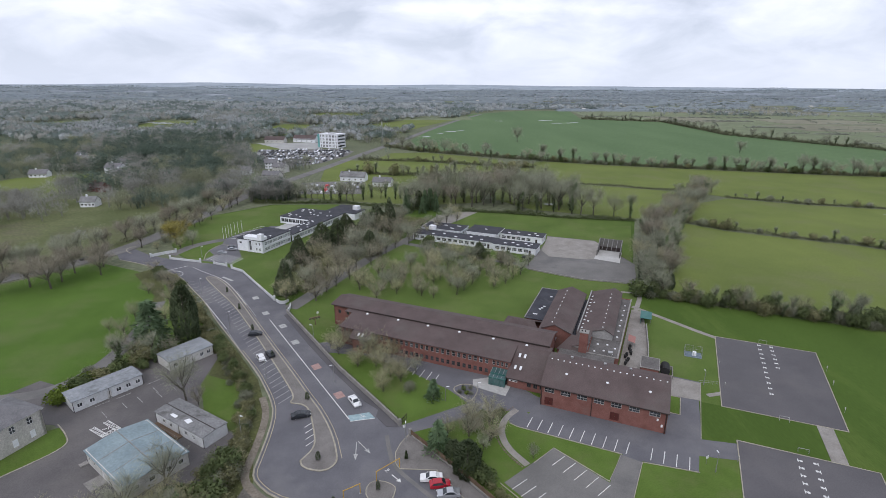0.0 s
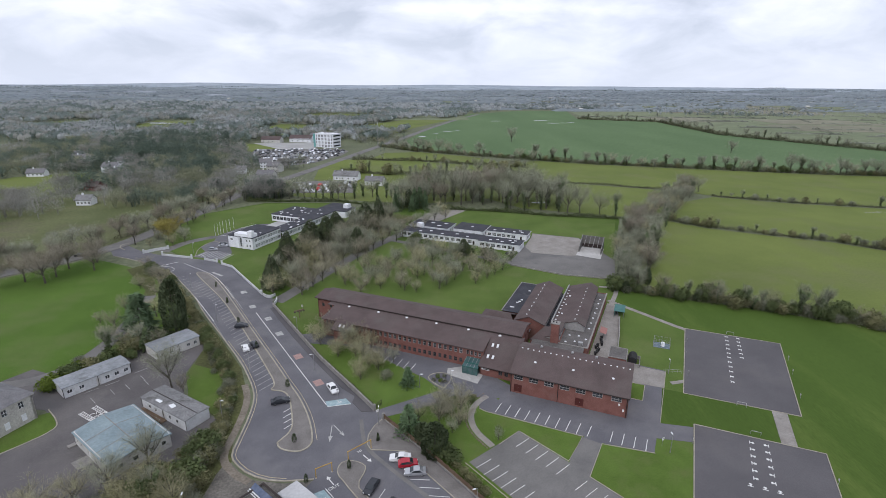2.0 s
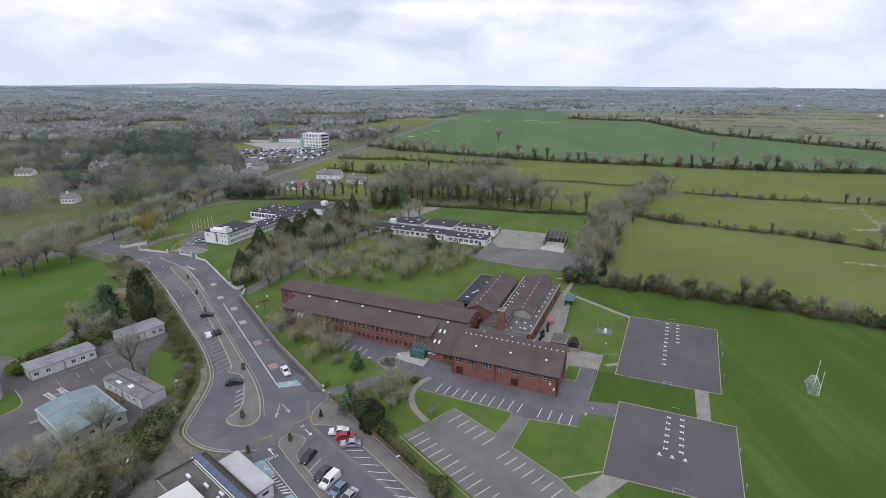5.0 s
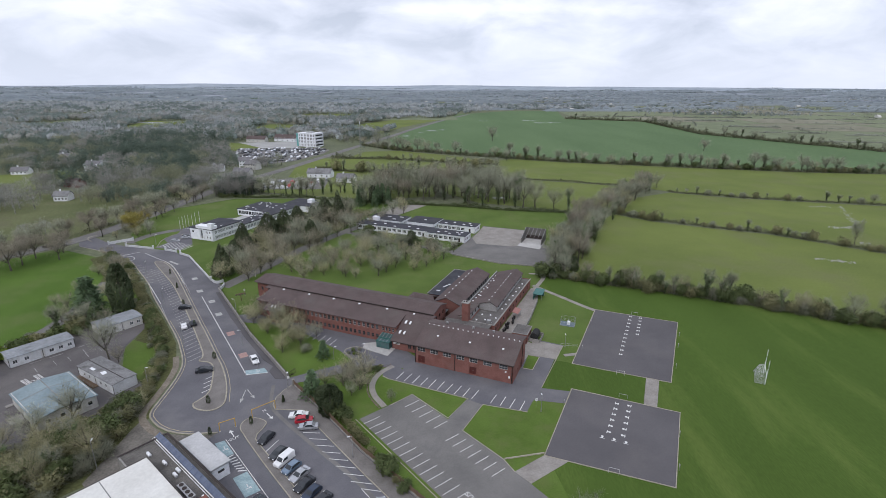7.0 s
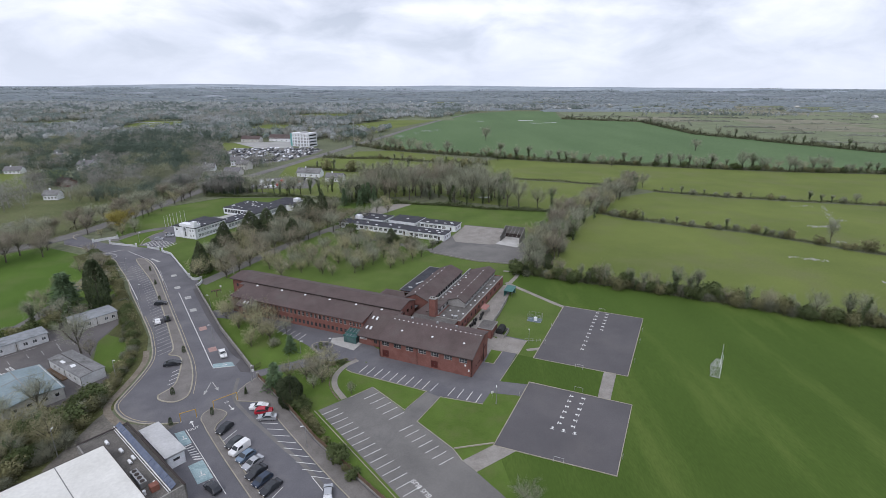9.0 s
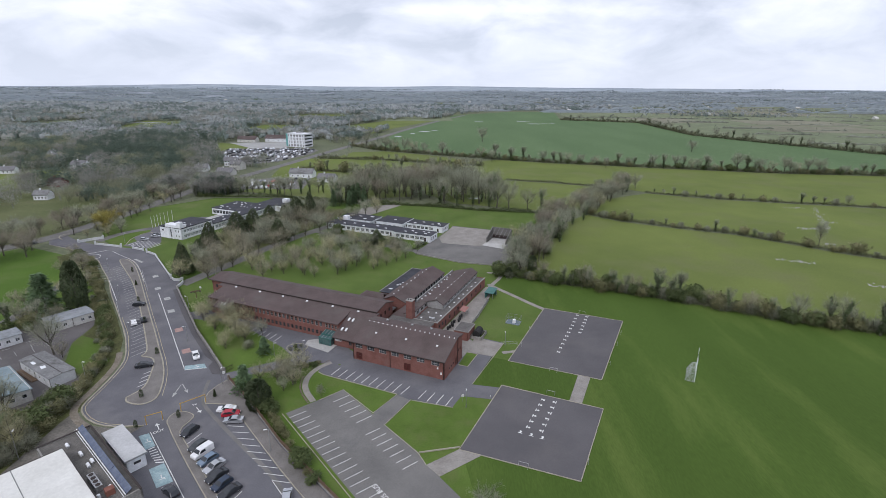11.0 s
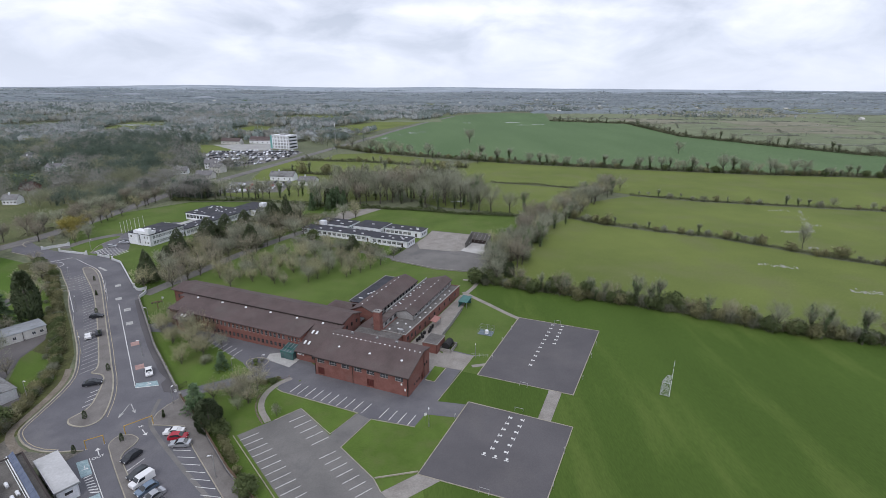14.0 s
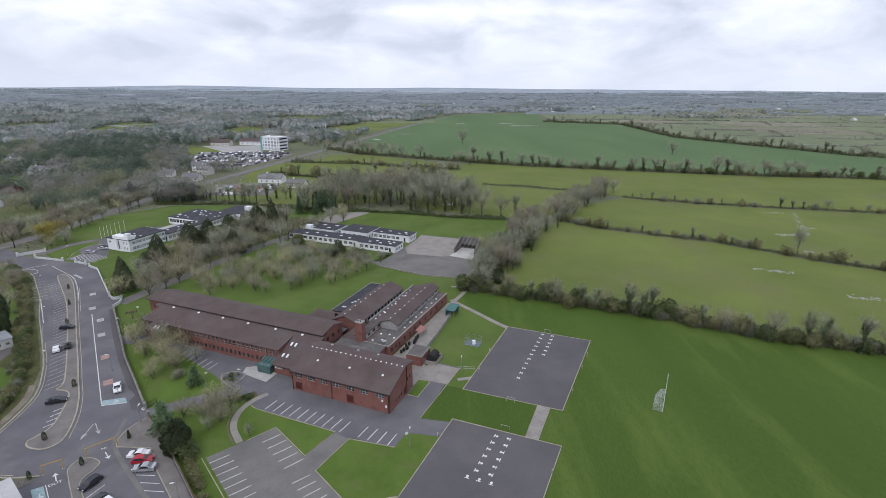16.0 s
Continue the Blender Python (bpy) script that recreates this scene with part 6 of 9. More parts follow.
# ---- distant white office ----
off = thing("office_block", pose(-145, 611, 0, 0, 0, -26), "distant white four-storey office block with window slots", "office")
ow = [(x, x + 0.95, z, z + 2.5) for z in (0.9, 4.7, 8.5, 12.3) for x in [1.2 + 2.35 * k + 0.9 * ((k * 3 + int(z)) % 2) for k in range(10)]]
oe = [(1.0, 14.0, z, z + 2.3) for z in (0.9, 4.7, 8.5, 12.3)]
walls(off, [((0, 0), (26, 0), ow), ((26, 0), (26, 15), oe), ((26, 15), (0, 15)), ((0, 15), (0, 0))], 0, 16, M["white"])
fit_windows(off, (0, 0), (26, 0), ow, bars=0)
fit_windows(off, (26, 0), (26, 15), oe, bars=3, set_back=0.25)
for z in (0.9, 4.7, 8.5, 12.3):
    part("balustrade", Mesh().box(26.05, 1.0, z - 0.1, 26.5, 14.0, z + 0.6), M["white"], off)
part("roof", Mesh().box(0.3, 0.3, 15.6, 25.7, 14.7, 15.9), M["flatroof"], off)
part("tinted_end", Mesh().box(-3.4, 0.4, 0, -0.01, 13, 15.4), mat("turquoise_panels", (0.10, 0.30, 0.29), (0.16, 0.38, 0.36), 0.3, 0.35, spec=0.5), off, "turquoise glazed stair end")
part("canopy_edge", Mesh().box(-0.4, -0.4, 16.0, 26.6, 15.4, 16.25), M["white"], off)
part("plant_room", Mesh().box(9, 5, 15.91, 17, 11, 17.4), M["metal"], off)
LOT = [(-209, 585), (-196, 530), (-172, 484), (-137, 463), (-117, 484), (-100, 539), (-99, 574), (-112, 590), (-142, 590), (-180, 586)]
ground_sheet("carpark_far", LOT, 0.14, M["lot"], "distant car park full of vehicles")
ground_sheet("pavement_depot", [(-232, 646), (-153, 660), (-142, 612), (-146, 592), (-183, 588)], 0.13, mat("bright_concrete_yard", (0.30, 0.30, 0.29), (0.40, 0.395, 0.38), 0.05, 0.9, 0.8, 0.15), "pale concrete yard behind the far car park")
YARD_N = [(-104, 344), (-56, 346), (-60, 388), (-84, 392), (-108, 384)]
ground_sheet("pavement_yard", YARD_N, 0.13, M["lot"], "tarmac yard with vehicles behind the boundary trees")


# ---- plants ----
def tri_mesh(name, tris, material, way=None):
    """A mesh of loose triangles from an array of shape (n, 3, 3), shaded by the direction in which each one's crown bulges."""
    tris = np.array(tris, np.float32).reshape(-1, 3, 3)
    n = len(tris)
    if way is not None:
        flat = np.cross(tris[:, 1] - tris[:, 0], tris[:, 2] - tris[:, 0])
        turned = (flat * way).sum(1) < 0
        tris[turned] = tris[turned][:, ::-1]
    me = bpy.data.meshes.new(name)
    me.vertices.add(3 * n)
    me.vertices.foreach_set("co", tris.reshape(-1))
    me.loops.add(3 * n)
    me.loops.foreach_set("vertex_index", np.arange(3 * n, dtype=np.int32))
    me.polygons.add(n)
    me.polygons.foreach_set("loop_start", np.arange(0, 3 * n, 3, dtype=np.int32))
    me.materials.append(material)
    me.update(calc_edges=True)
    if way is not None:
        me.polygons.foreach_set("use_smooth", np.ones(n, bool))
        me.normals_split_custom_set_from_vertices(np.repeat(way, 3, 0).astype(np.float32))
    return me


def bulge(tris, centre=(0, 0, 0.45), seed=1, up=0.35, loose=0.30):
    """Directions in which the triangles of a crown face: outwards, a little up, a little at random."""
    gen = np.random.default_rng(seed)
    out = np.asarray(tris, float).reshape(-1, 3, 3).mean(1) - np.asarray(centre)
    return unit(unit(out) + (0, 0, up) + gen.normal(size=out.shape) * loose)


def unit(v):
    return v / np.maximum(np.linalg.norm(v, axis=-1, keepdims=True), 1e-9)


def spikes(gen, at, way, length, width):
    """Slender triangles that start at points and run along ways."""
    way = unit(way)
    side = unit(np.cross(way, gen.normal(size=way.shape)))
    length, width = np.reshape(length, (-1, 1)), np.reshape(width, (-1, 1))
    return np.stack([at - side * width / 2, at + side * width / 2, at + way * length], 1)


def leaves(gen, at, size):
    """Small turned triangles centred on points."""
    a, b = unit(gen.normal(size=at.shape)), unit(gen.normal(size=at.shape))
    size = np.reshape(size, (-1, 1))
    return np.stack([at - a * size * 0.6, at + a * size * 0.6, at + unit(np.cross(a, b)) * size], 1)


def bare_tree(seed, spread=0.36, up=0.55, limbs=7, lift=0.22, dense=1.0, twig_w=0.0027, mid=0.56, tall=0.36):
    """Trunk mesh and twig mesh of a leafless tree one metre high."""
    rnd, gen = random.Random(seed), np.random.default_rng(seed)
    wood, fine_a, fine_b, fine_w, tips, tip_way = Mesh(), [], [], [], [], []
    top = Vector((rnd.uniform(-0.04, 0.04), rnd.uniform(-0.04, 0.04), lift + 0.28))
    fork = Vector((top.x * 0.5, top.y * 0.5, lift))
    wood.tube((0, 0, -0.02), fork, 0.024, 0.018, 6)
    wood.tube(fork, top, 0.018, 0.010, 5)
    for i in range(limbs):
        ang = 2 * math.pi * (i + rnd.uniform(-0.3, 0.3)) / limbs
        t = rnd.uniform(0.0, 1.0)
        base = fork.lerp(top, t)
        out = Vector((math.cos(ang), math.sin(ang), up + rnd.uniform(0.1, 0.9) + t * 0.7)).normalized()
        ln = rnd.uniform(0.75, 1.1) * spread * (1.15 - 0.25 * t)
        knee = base + out * ln * 0.5 + Vector((0, 0, 0.02))
        end = knee + (out + Vector((0, 0, 0.35))).normalized() * ln * 0.62
        wood.tube(base, knee, 0.011, 0.007, 4)
        wood.tube(knee, end, 0.007, 0.003, 4)
        for j in range(7):
            s = 0.25 + 0.75 * (j + rnd.random() * 0.6) / 7
            p = base.lerp(knee, s * 2) if s < 0.5 else knee.lerp(end, s * 2 - 1)
            d = (out + Vector((rnd.uniform(-1, 1), rnd.uniform(-1, 1), rnd.uniform(-0.2, 0.9))) * 0.9).normalized()
            l2 = rnd.uniform(0.12, 0.26)
            q = p + d * l2
            fine_a.append(p), fine_b.append(q), fine_w.append(0.006)
            for k in range(5):
                r = p.lerp(q, rnd.uniform(0.25, 1.0))
                e = (d + Vector((rnd.gauss(0, 0.7), rnd.gauss(0, 0.7), rnd.gauss(0.25, 0.6)))).normalized()
                tips.append(r), tip_way.append(e)
    a, b = np.array(fine_a), np.array(fine_b)
    br = np.concatenate([spikes(gen, a, b - a, np.linalg.norm(b - a, axis=1) * 1.15, np.full(len(a), 0.008)) for _ in range(2)])
    per = max(1, int(7 * dense))
    t0, tw = np.repeat(np.array(tips), per, 0), np.repeat(np.array(tip_way), per, 0)
    shell_n = int(700 * dense)
    sd = unit(gen.normal(size=(shell_n, 3)) + (0, 0, 0.25))
    lump = 0.85 + 0.16 * np.sin(sd[:, :1] * 4 + seed) * np.cos(sd[:, 1:2] * 5 + seed) + gen.normal(size=(shell_n, 1)) * 0.05
    sp = sd * (spread * 0.98, spread * 0.98, tall) * lump * gen.uniform(0.4, 0.9, (shell_n, 1)) + (0, 0, mid)
    t0, tw = np.concatenate([t0, sp]), np.concatenate([tw, sd])
    tw = tw + gen.normal(size=tw.shape) * 0.55 + (0, 0, 0.12)
    t0 = t0 + tw * gen.uniform(0, 0.06, (len(t0), 1))
    tw_tris = spikes(gen, t0, tw, gen.uniform(0.06, 0.15, len(t0)), np.full(len(t0), twig_w * 1.35))
    return wood, np.concatenate([br, tw_tris])


def leaf_blob(gen, n, radii, centre, size, shell=0.75):
    d = unit(gen.normal(size=(n, 3)))
    lump = 1 + 0.18 * np.sin(d[:, :1] * 5 + 1.3) * np.cos(d[:, 1:2] * 6) + gen.normal(size=(n, 1)) * 0.05
    p = np.asarray(centre) + d * np.asarray(radii) * lump * gen.uniform(shell, 1.0, (n, 1))
    return leaves(gen, p, gen.uniform(0.7, 1.3, n) * size)


def cypress_crown(seed, fat=0.22, n=1500):
    gen = np.random.default_rng(seed)
    z = gen.beta(1.1, 1.35, n) * 0.97 + 0.02
    r = fat * np.clip(1.15 - z, 0, 1) ** 0.75 * np.minimum(1, z * 9 + 0.35)
    ang = gen.uniform(0, 2 * np.pi, n)
    r = r * (1 + 0.14 * np.sin(ang * 3 + z * 14 + seed) + gen.normal(size=n) * 0.07)
    at = np.stack([np.cos(ang) * r, np.sin(ang) * r, z], 1)
    way = np.stack([np.cos(ang) * 0.5, np.sin(ang) * 0.5, np.full(n, 0.7)], 1) + gen.normal(size=(n, 3)) * 0.35
    return spikes(gen, at * (0.9, 0.9, 0.97), way, gen.uniform(0.045, 0.09, n), gen.uniform(0.03, 0.05, n))


def dense_crown(seed, fat=0.27, n=3600):
    """A tight column with a blunt, uneven top."""
    gen = np.random.default_rng(seed)
    z = gen.uniform(0.02, 1, n)
    r = fat * np.sqrt(np.clip(1 - (np.abs(z - 0.34) / 0.68) ** 2.2, 0, 1))
    ang = gen.uniform(0, 2 * np.pi, n)
    r = r * (1 + 0.10 * np.sin(ang * 4 + z * 9 + seed) + 0.07 * np.sin(ang * 9 - z * 17) + gen.normal(size=n) * 0.05)
    at = np.stack([np.cos(ang) * r, np.sin(ang) * r, z * 0.95], 1)
    way = np.stack([np.cos(ang) * 0.45, np.sin(ang) * 0.45, np.full(n, 0.8)], 1) + gen.normal(size=(n, 3)) * 0.25
    return spikes(gen, at, way, gen.uniform(0.035, 0.065, n), gen.uniform(0.022, 0.036, n))


def spruce_crown(seed, fat=0.26, n=1500):
    gen = np.random.default_rng(seed)
    tier = gen.integers(0, 15, n)
    z = 0.10 + 0.88 * (tier / 15) ** 0.95 + gen.normal(size=n) * 0.012
    r = fat * np.clip(1.03 - z, 0.02, 1) * gen.uniform(0.25, 1.0, n) ** 0.6 * (1 + 0.25 * np.sin(tier * 2.4 + seed))
    ang = gen.uniform(0, 2 * np.pi, n)
    r = r * (1 + 0.25 * np.sin(ang * 4 + tier * 1.7))
    at = np.stack([np.cos(ang) * r, np.sin(ang) * r, z - 0.12 * r], 1)
    way = np.stack([np.cos(ang), np.sin(ang), np.full(n, -0.25)], 1) + gen.normal(size=(n, 3)) * 0.4
    return spikes(gen, at, way, gen.uniform(0.05, 0.10, n), gen.uniform(0.025, 0.045, n))


def cone_crown(seed, fat=0.36, n=4200):
    """A thick cone of close boughs, a little lopsided."""
    gen = np.random.default_rng(seed)
    z = 1 - np.sqrt(gen.uniform(0.0, 1, n))
    ang = gen.uniform(0, 2 * np.pi, n)
    r = fat * (1.0 - z) ** 0.82 * np.minimum(1, z * 7 + 0.6)
    r = r * (1 + 0.12 * np.sin(ang * 3 + z * 6 + seed) + 0.08 * np.sin(ang * 7 - z * 21) + gen.normal(size=n) * 0.06)
    at = np.stack([np.cos(ang) * r, np.sin(ang) * r, 0.02 + z * 0.94], 1)
    way = np.stack([np.cos(ang) * 0.7, np.sin(ang) * 0.7, np.full(n, 0.45)], 1) + gen.normal(size=(n, 3)) * 0.25
    return spikes(gen, at, way, gen.uniform(0.04, 0.075, n), gen.uniform(0.024, 0.04, n))


def bush_crown(seed, n=700, size=0.11, twiggy=False):
    gen = np.random.default_rng(seed)
    out = []
    for k in range(6):
        c = gen.uniform(-0.28, 0.28, 3) * (1, 1, 0.5) + (0, 0, 0.48)
        rad = gen.uniform(0.28, 0.42, 3) * (1, 1, 1.05)
        if twiggy:
            d = unit(gen.normal(size=(n // 6, 3)) + (0, 0, 0.3))
            at = c * 0.6 + d * rad * gen.uniform(0.2, 0.8, (n // 6, 1))
            out.append(spikes(gen, at, d + gen.normal(size=d.shape) * 0.3, gen.uniform(0.12, 0.3, len(d)), np.full(len(d), 0.014)))
        else:
            out.append(leaf_blob(gen, n // 6, rad, c, size, 0.6))
    return np.concatenate(out)


def stems(seed, n=5):
    rnd, me = random.Random(seed), Mesh()
    for _ in range(n):
        a = rnd.uniform(0, 6.28)
        me.tube((0, 0, -0.02), (0.2 * math.cos(a), 0.2 * math.sin(a), 0.55), 0.018, 0.008, 4)
    return me


def pole(r=0.02, h=0.9):
    return Mesh().tube((0, 0, -0.02), (0, 0, h), r, r * 0.3, 6)


BARK = M["bark"]
RAW = {}


def raw(me, wood, pairs):
    """Keeps the triangles of a plant, for rows and thickets that are joined."""
    t = []
    for f in wood.f:
        t += [(wood.v[f[0]], wood.v[f[i]], wood.v[f[i + 1]]) for i in range(1, len(f) - 1)]
    RAW[me.name] = [(BARK, np.array([[tuple(p) for p in tri] for tri in t]))] + pairs


def variant(name, wood, tris, leaf_mat):
    made = wood.data(name + "_trunk", BARK), tri_mesh(name + "_crown", tris, leaf_mat, bulge(tris))
    raw(made[0], wood, [(leaf_mat, tris)])
    return made


bare_v, red_v, bud_v, ivy_v, thin_v = [], [], [], [], []
for s in range(5):
    w, t = bare_tree(100 + s, 0.43 + 0.03 * (s % 3), 0.4 + 0.08 * s, 9 + s % 2, 0.18, 1.05, 0.0026, 0.53, 0.41)
    bare_v.append(variant("bare", w, t, M["twig"]))
for s in range(3):
    w, t = bare_tree(130 + s, 0.45, 0.35, 10, 0.18, 1.3, 0.0026, 0.53, 0.41)
    red_v.append(variant("red", w, t, M["redtwig"]))
    w, t = bare_tree(150 + s, 0.42, 0.5, 9, 0.08, 0.72, 0.0026, 0.50, 0.44)
    bud_v.append(variant("budding", w, t, M["greentwig"]))
    w, t = bare_tree(210 + s, 0.42, 0.5, 9, 0.10, 0.66, 0.0025, 0.51, 0.43)
    thin_v.append(variant("thin", w, t, M["thintwig"]))
for s in range(4):
    w, t = bare_tree(170 + s, 0.27, 1.3, 6, 0.30, 0.6)
    gen = np.random.default_rng(s)
    ivy = [leaf_blob(gen, 170, (0.06, 0.06, 0.24), (0, 0, 0.24), 0.042, 0.4)]
    for k in range(3):
        a, lean, top = gen.uniform(0, 6.28), gen.uniform(0.06, 0.17), gen.uniform(0.62, 0.9)
        for q in np.linspace(0.15, 1, 6):
            ivy.append(leaf_blob(gen, 26, (0.045, 0.045, 0.07), (lean * q * math.cos(a), lean * q * math.sin(a), 0.36 + (top - 0.36) * q), 0.04, 0.3))
        w.tube((0, 0, 0.3), (lean * math.cos(a), lean * math.sin(a), top), 0.012, 0.005, 5)
    ivy = np.concatenate(ivy)
    ivy_v.append((w.data("ivied_trunk", BARK), tri_mesh("ivied_twigs", t, M["twig"], bulge(t)), tri_mesh("ivied_leaves", ivy, M["ivy"], bulge(ivy))))
    raw(ivy_v[-1][0], w, [(M["twig"], t), (M["ivy"], ivy)])
cyp_v = []
spr_v = [variant("spruce", pole(), spruce_crown(s + 7), M["conifer"]) for s in range(3)]
M["conecypress"] = mat("cone_cypress", (0.105, 0.130, 0.075), (0.165, 0.198, 0.112), 0.5, 0.9, spec=0.05, rand=0.15, island=0.10, thin=0.35)
M["cypress"] = mat("dark_cypress", (0.080, 0.105, 0.058), (0.128, 0.158, 0.088), 0.5, 0.9, spec=0.05, rand=0.15, island=0.10, thin=0.3)
cone_v = [variant("cone", pole(0.03), cone_crown(s + 60, 0.36 + 0.03 * s), M["conecypress"]) for s in range(3)]
dense_v = [variant("dense", pole(0.03), dense_crown(s + 20, 0.25, 5200), M["cypress"]) for s in range(2)]
cyp_v += [variant("cypress", pole(), dense_crown(s + 40, 0.20 + 0.03 * s, 2600) if s else cypress_crown(s, 0.22, 2200), M["cypress"]) for s in range(3)]
laurel_v = [variant("laurel", stems(s), bush_crown(s, 1200, 0.082), M["laurel"]) for s in range(3)]
bright_v = [variant("bright", stems(s + 4), bush_crown(s + 5, 1300, 0.08), M["brightbush"]) for s in range(2)]
twigb_v = [variant("twiggy", stems(s + 9), bush_crown(s + 11, 900, twiggy=True), M["twig"]) for s in range(3)]
bram_v = [variant("bramble", stems(s + 14), np.concatenate([bush_crown(s + 21, 600, 0.072), bush_crown(s + 31, 500, twiggy=True)]), M["bramble"]) for s in range(3)]
M["palebark"] = mat("birch_bark", (0.42, 0.40, 0.36), (0.58, 0.56, 0.52), 2.0, 0.9, 8.0, 0.3, spec=0.1)
M["birchtwig"] = mat("birch_twigs", (0.300, 0.262, 0.215), (0.400, 0.355, 0.300), 0.3, 0.95, spec=0.05, island=0.12, thin=0.45)
w, t = bare_tree(240, 0.30, 1.2, 9, 0.16, 0.55, 0.0024, 0.54, 0.40)
birch_v = [(w.data("birch_trunk", M["palebark"]), tri_mesh("birch_crown", t, M["birchtwig"], bulge(t)))]
raw(birch_v[0][0], w, [(M["birchtwig"], t)])
willow_v = [variant("willow", *bare_tree(190, 0.40, 0.3, 9, 0.18, 1.2, 0.005), M["willow"])]
PLANT = {
    "bare": ("leafless grey-brown deciduous tree in winter", "tree", bare_v), "red": ("broad leafless tree with reddish brown twigs", "tree", red_v),
    "thin": ("leafless grey-brown tree with fine open twigs", "tree", thin_v),
    "bud": ("small tree with faint yellow-green spring buds", "tree", bud_v), "ivy": ("leafless tree with an ivy-clad trunk", "tree", ivy_v),
    "cone": ("thick cone-shaped dark green cypress", "tree", cone_v),
    "cypress": ("dark green pointed cypress tree", "tree", cyp_v), "spruce": ("dark green spruce with layered boughs", "tree", spr_v),
    "dense": ("broad dense dark green evergreen tree", "tree", dense_v), "laurel": ("rounded dark evergreen shrub", "shrub", laurel_v),
    "bright": ("rounded bright yellow-green shrub", "shrub", bright_v), "twiggy": ("rounded leafless brown shrub", "shrub", twigb_v),
    "birch": ("pale-barked leafless birch at the lane corner", "tree", birch_v),
    "bramble": ("tangled brown and green bramble bush", "shrub", bram_v), "willow": ("yellow-twigged willow tree by the road", "tree", willow_v),
}
prng = random.Random(21)


def plant(sort, x, y, h, wide=1.0, group="", z=0.0):
    label, category, made = PLANT[sort]
    v = made[prng.randrange(len(made))]
    name = {"tree": "tree", "shrub": "shrub"}[category]
    if sort in ("cypress", "spruce", "willow"):
        name = sort + "_tree"
    elif sort == "cone":
        name = "cypress_tree"
    w = h * wide * prng.uniform(0.9, 1.1)
    if BATCH is not None:
        a = prng.uniform(0, 6.28)
        turn = np.array([[math.cos(a), -math.sin(a), 0], [math.sin(a), math.cos(a), 0], [0, 0, 1]])
        for material, tris in RAW[v[0].name]:
            facing = bulge(tris) @ turn.T
            if LITE > 1 and material is not BARK:
                facing = facing[::LITE]
                tris = tris[::LITE].copy()
                mid = (tris[:, 0] + tris[:, 1]) / 2
                tris[:, 0], tris[:, 1] = mid + (tris[:, 0] - mid) * LITE * 0.9, mid + (tris[:, 1] - mid) * LITE * 0.9
            BATCH.setdefault(material.name, []).append(((tris @ turn.T * (w, w, h) + (x, y, z)).astype(np.float32), facing))
        return None
    ob = thing(name, pose(x, y, z, 0, 0, prng.uniform(0, 360)) @ Matrix.Diagonal((w, w, h, 1)), label, category, group)
    part("trunk" if category == "tree" else "stem", v[0], None, ob)
    part("crown", v[1], None, ob)
    if len(v) > 2:
        part("ivy", v[2], None, ob, "dark green ivy leaves")
    return ob


BATCH, LITE = None, 1


def batch(name, label, category="hedgerow"):
    """Joins what was planted since BATCH was set into one object for each material."""
    global BATCH
    for material, chunks in BATCH.items():
        me = tri_mesh(name, np.concatenate([c[0] for c in chunks]), bpy.data.materials[material], np.concatenate([c[1] for c in chunks]))
        solid(name, me, None, label, category, kind="stuff")
    BATCH = None


def scatter(poly, n, sorts, h0, h1, wide=1.0, group="", gap=3.0, tries=40):
    xs, ys = [p[0] for p in poly], [p[1] for p in poly]
    done = []
    for _ in range(n * tries):
        if len(done) >= n:
            break
        x, y = prng.uniform(min(xs), max(xs)), prng.uniform(min(ys), max(ys))
        if inside(x, y, poly) and all((x - a) ** 2 + (y - b) ** 2 > gap * gap for a, b in done):
            done.append((x, y))
            plant(prng.choice(sorts), x, y, prng.uniform(h0, h1), wide, group)


def line_of(line, step, sorts, h0, h1, jitter=1.0, wide=1.0, group="", skip=0.0):
    for x, y, a in along(line, step, prng.uniform(0, step)):
        if prng.random() >= skip:
            plant(prng.choice(sorts), x + prng.uniform(-jitter, jitter), y + prng.uniform(-jitter, jitter), prng.uniform(h0, h1), wide, group)


# cypresses and trees along the lane
for x, y, h, w in ((-57.0, 170.4, 13.5, 0.85), (-60.8, 203.1, 11.2, 0.95), (-63.0, 196.2, 6.0, 1.2), (-55.0, 221.5, 11.6, 1.25), (-49.0, 228.1, 11.6, 1.25), (-52.0, 216.5, 9.0, 1.2), (-32.2, 214.9, 10.2, 1.1), (-34.0, 254.0, 12.4, 1.15), (-27.6, 258.6, 14.6, 0.68), (-50.5, 257.0, 7.4, 1.4), (-40.0, 250.0, 9.0, 1.2), (16.5, 212, 6.5, 1.5)):
    plant("cone", x, y, h * (1.05 if y < 180 else 1.22), w * 0.92, "conifers by the lane")
for line in (offset(AVENUE, 4.2), offset(AVENUE, -4.2)):
    line_of(line[2:-2], 8.0, ("thin", "bare", "bud", "thin"), 6, 12, 2.0, 1.1, "trees along the lane", 0.15)
scatter([(-50, 172), (-62, 188), (-62, 215), (-48, 242), (-28, 275), (-14, 275), (-28, 236), (-38, 208)], 34, ("thin", "bare", "bud", "thin"), 6.5, 12.5, 1.15, "trees along the lane", 3.2)
scatter([(-52, 176), (-60, 190), (-58, 215), (-44, 240), (-30, 236), (-40, 208)], 16, ("laurel", "bramble", "twiggy", "bramble"), 2.0, 4.5, 1.3, "bushes along the lane", 2.5)
plant("birch", -43.7, 169.1, 9.5, 0.9, "trees along the lane")
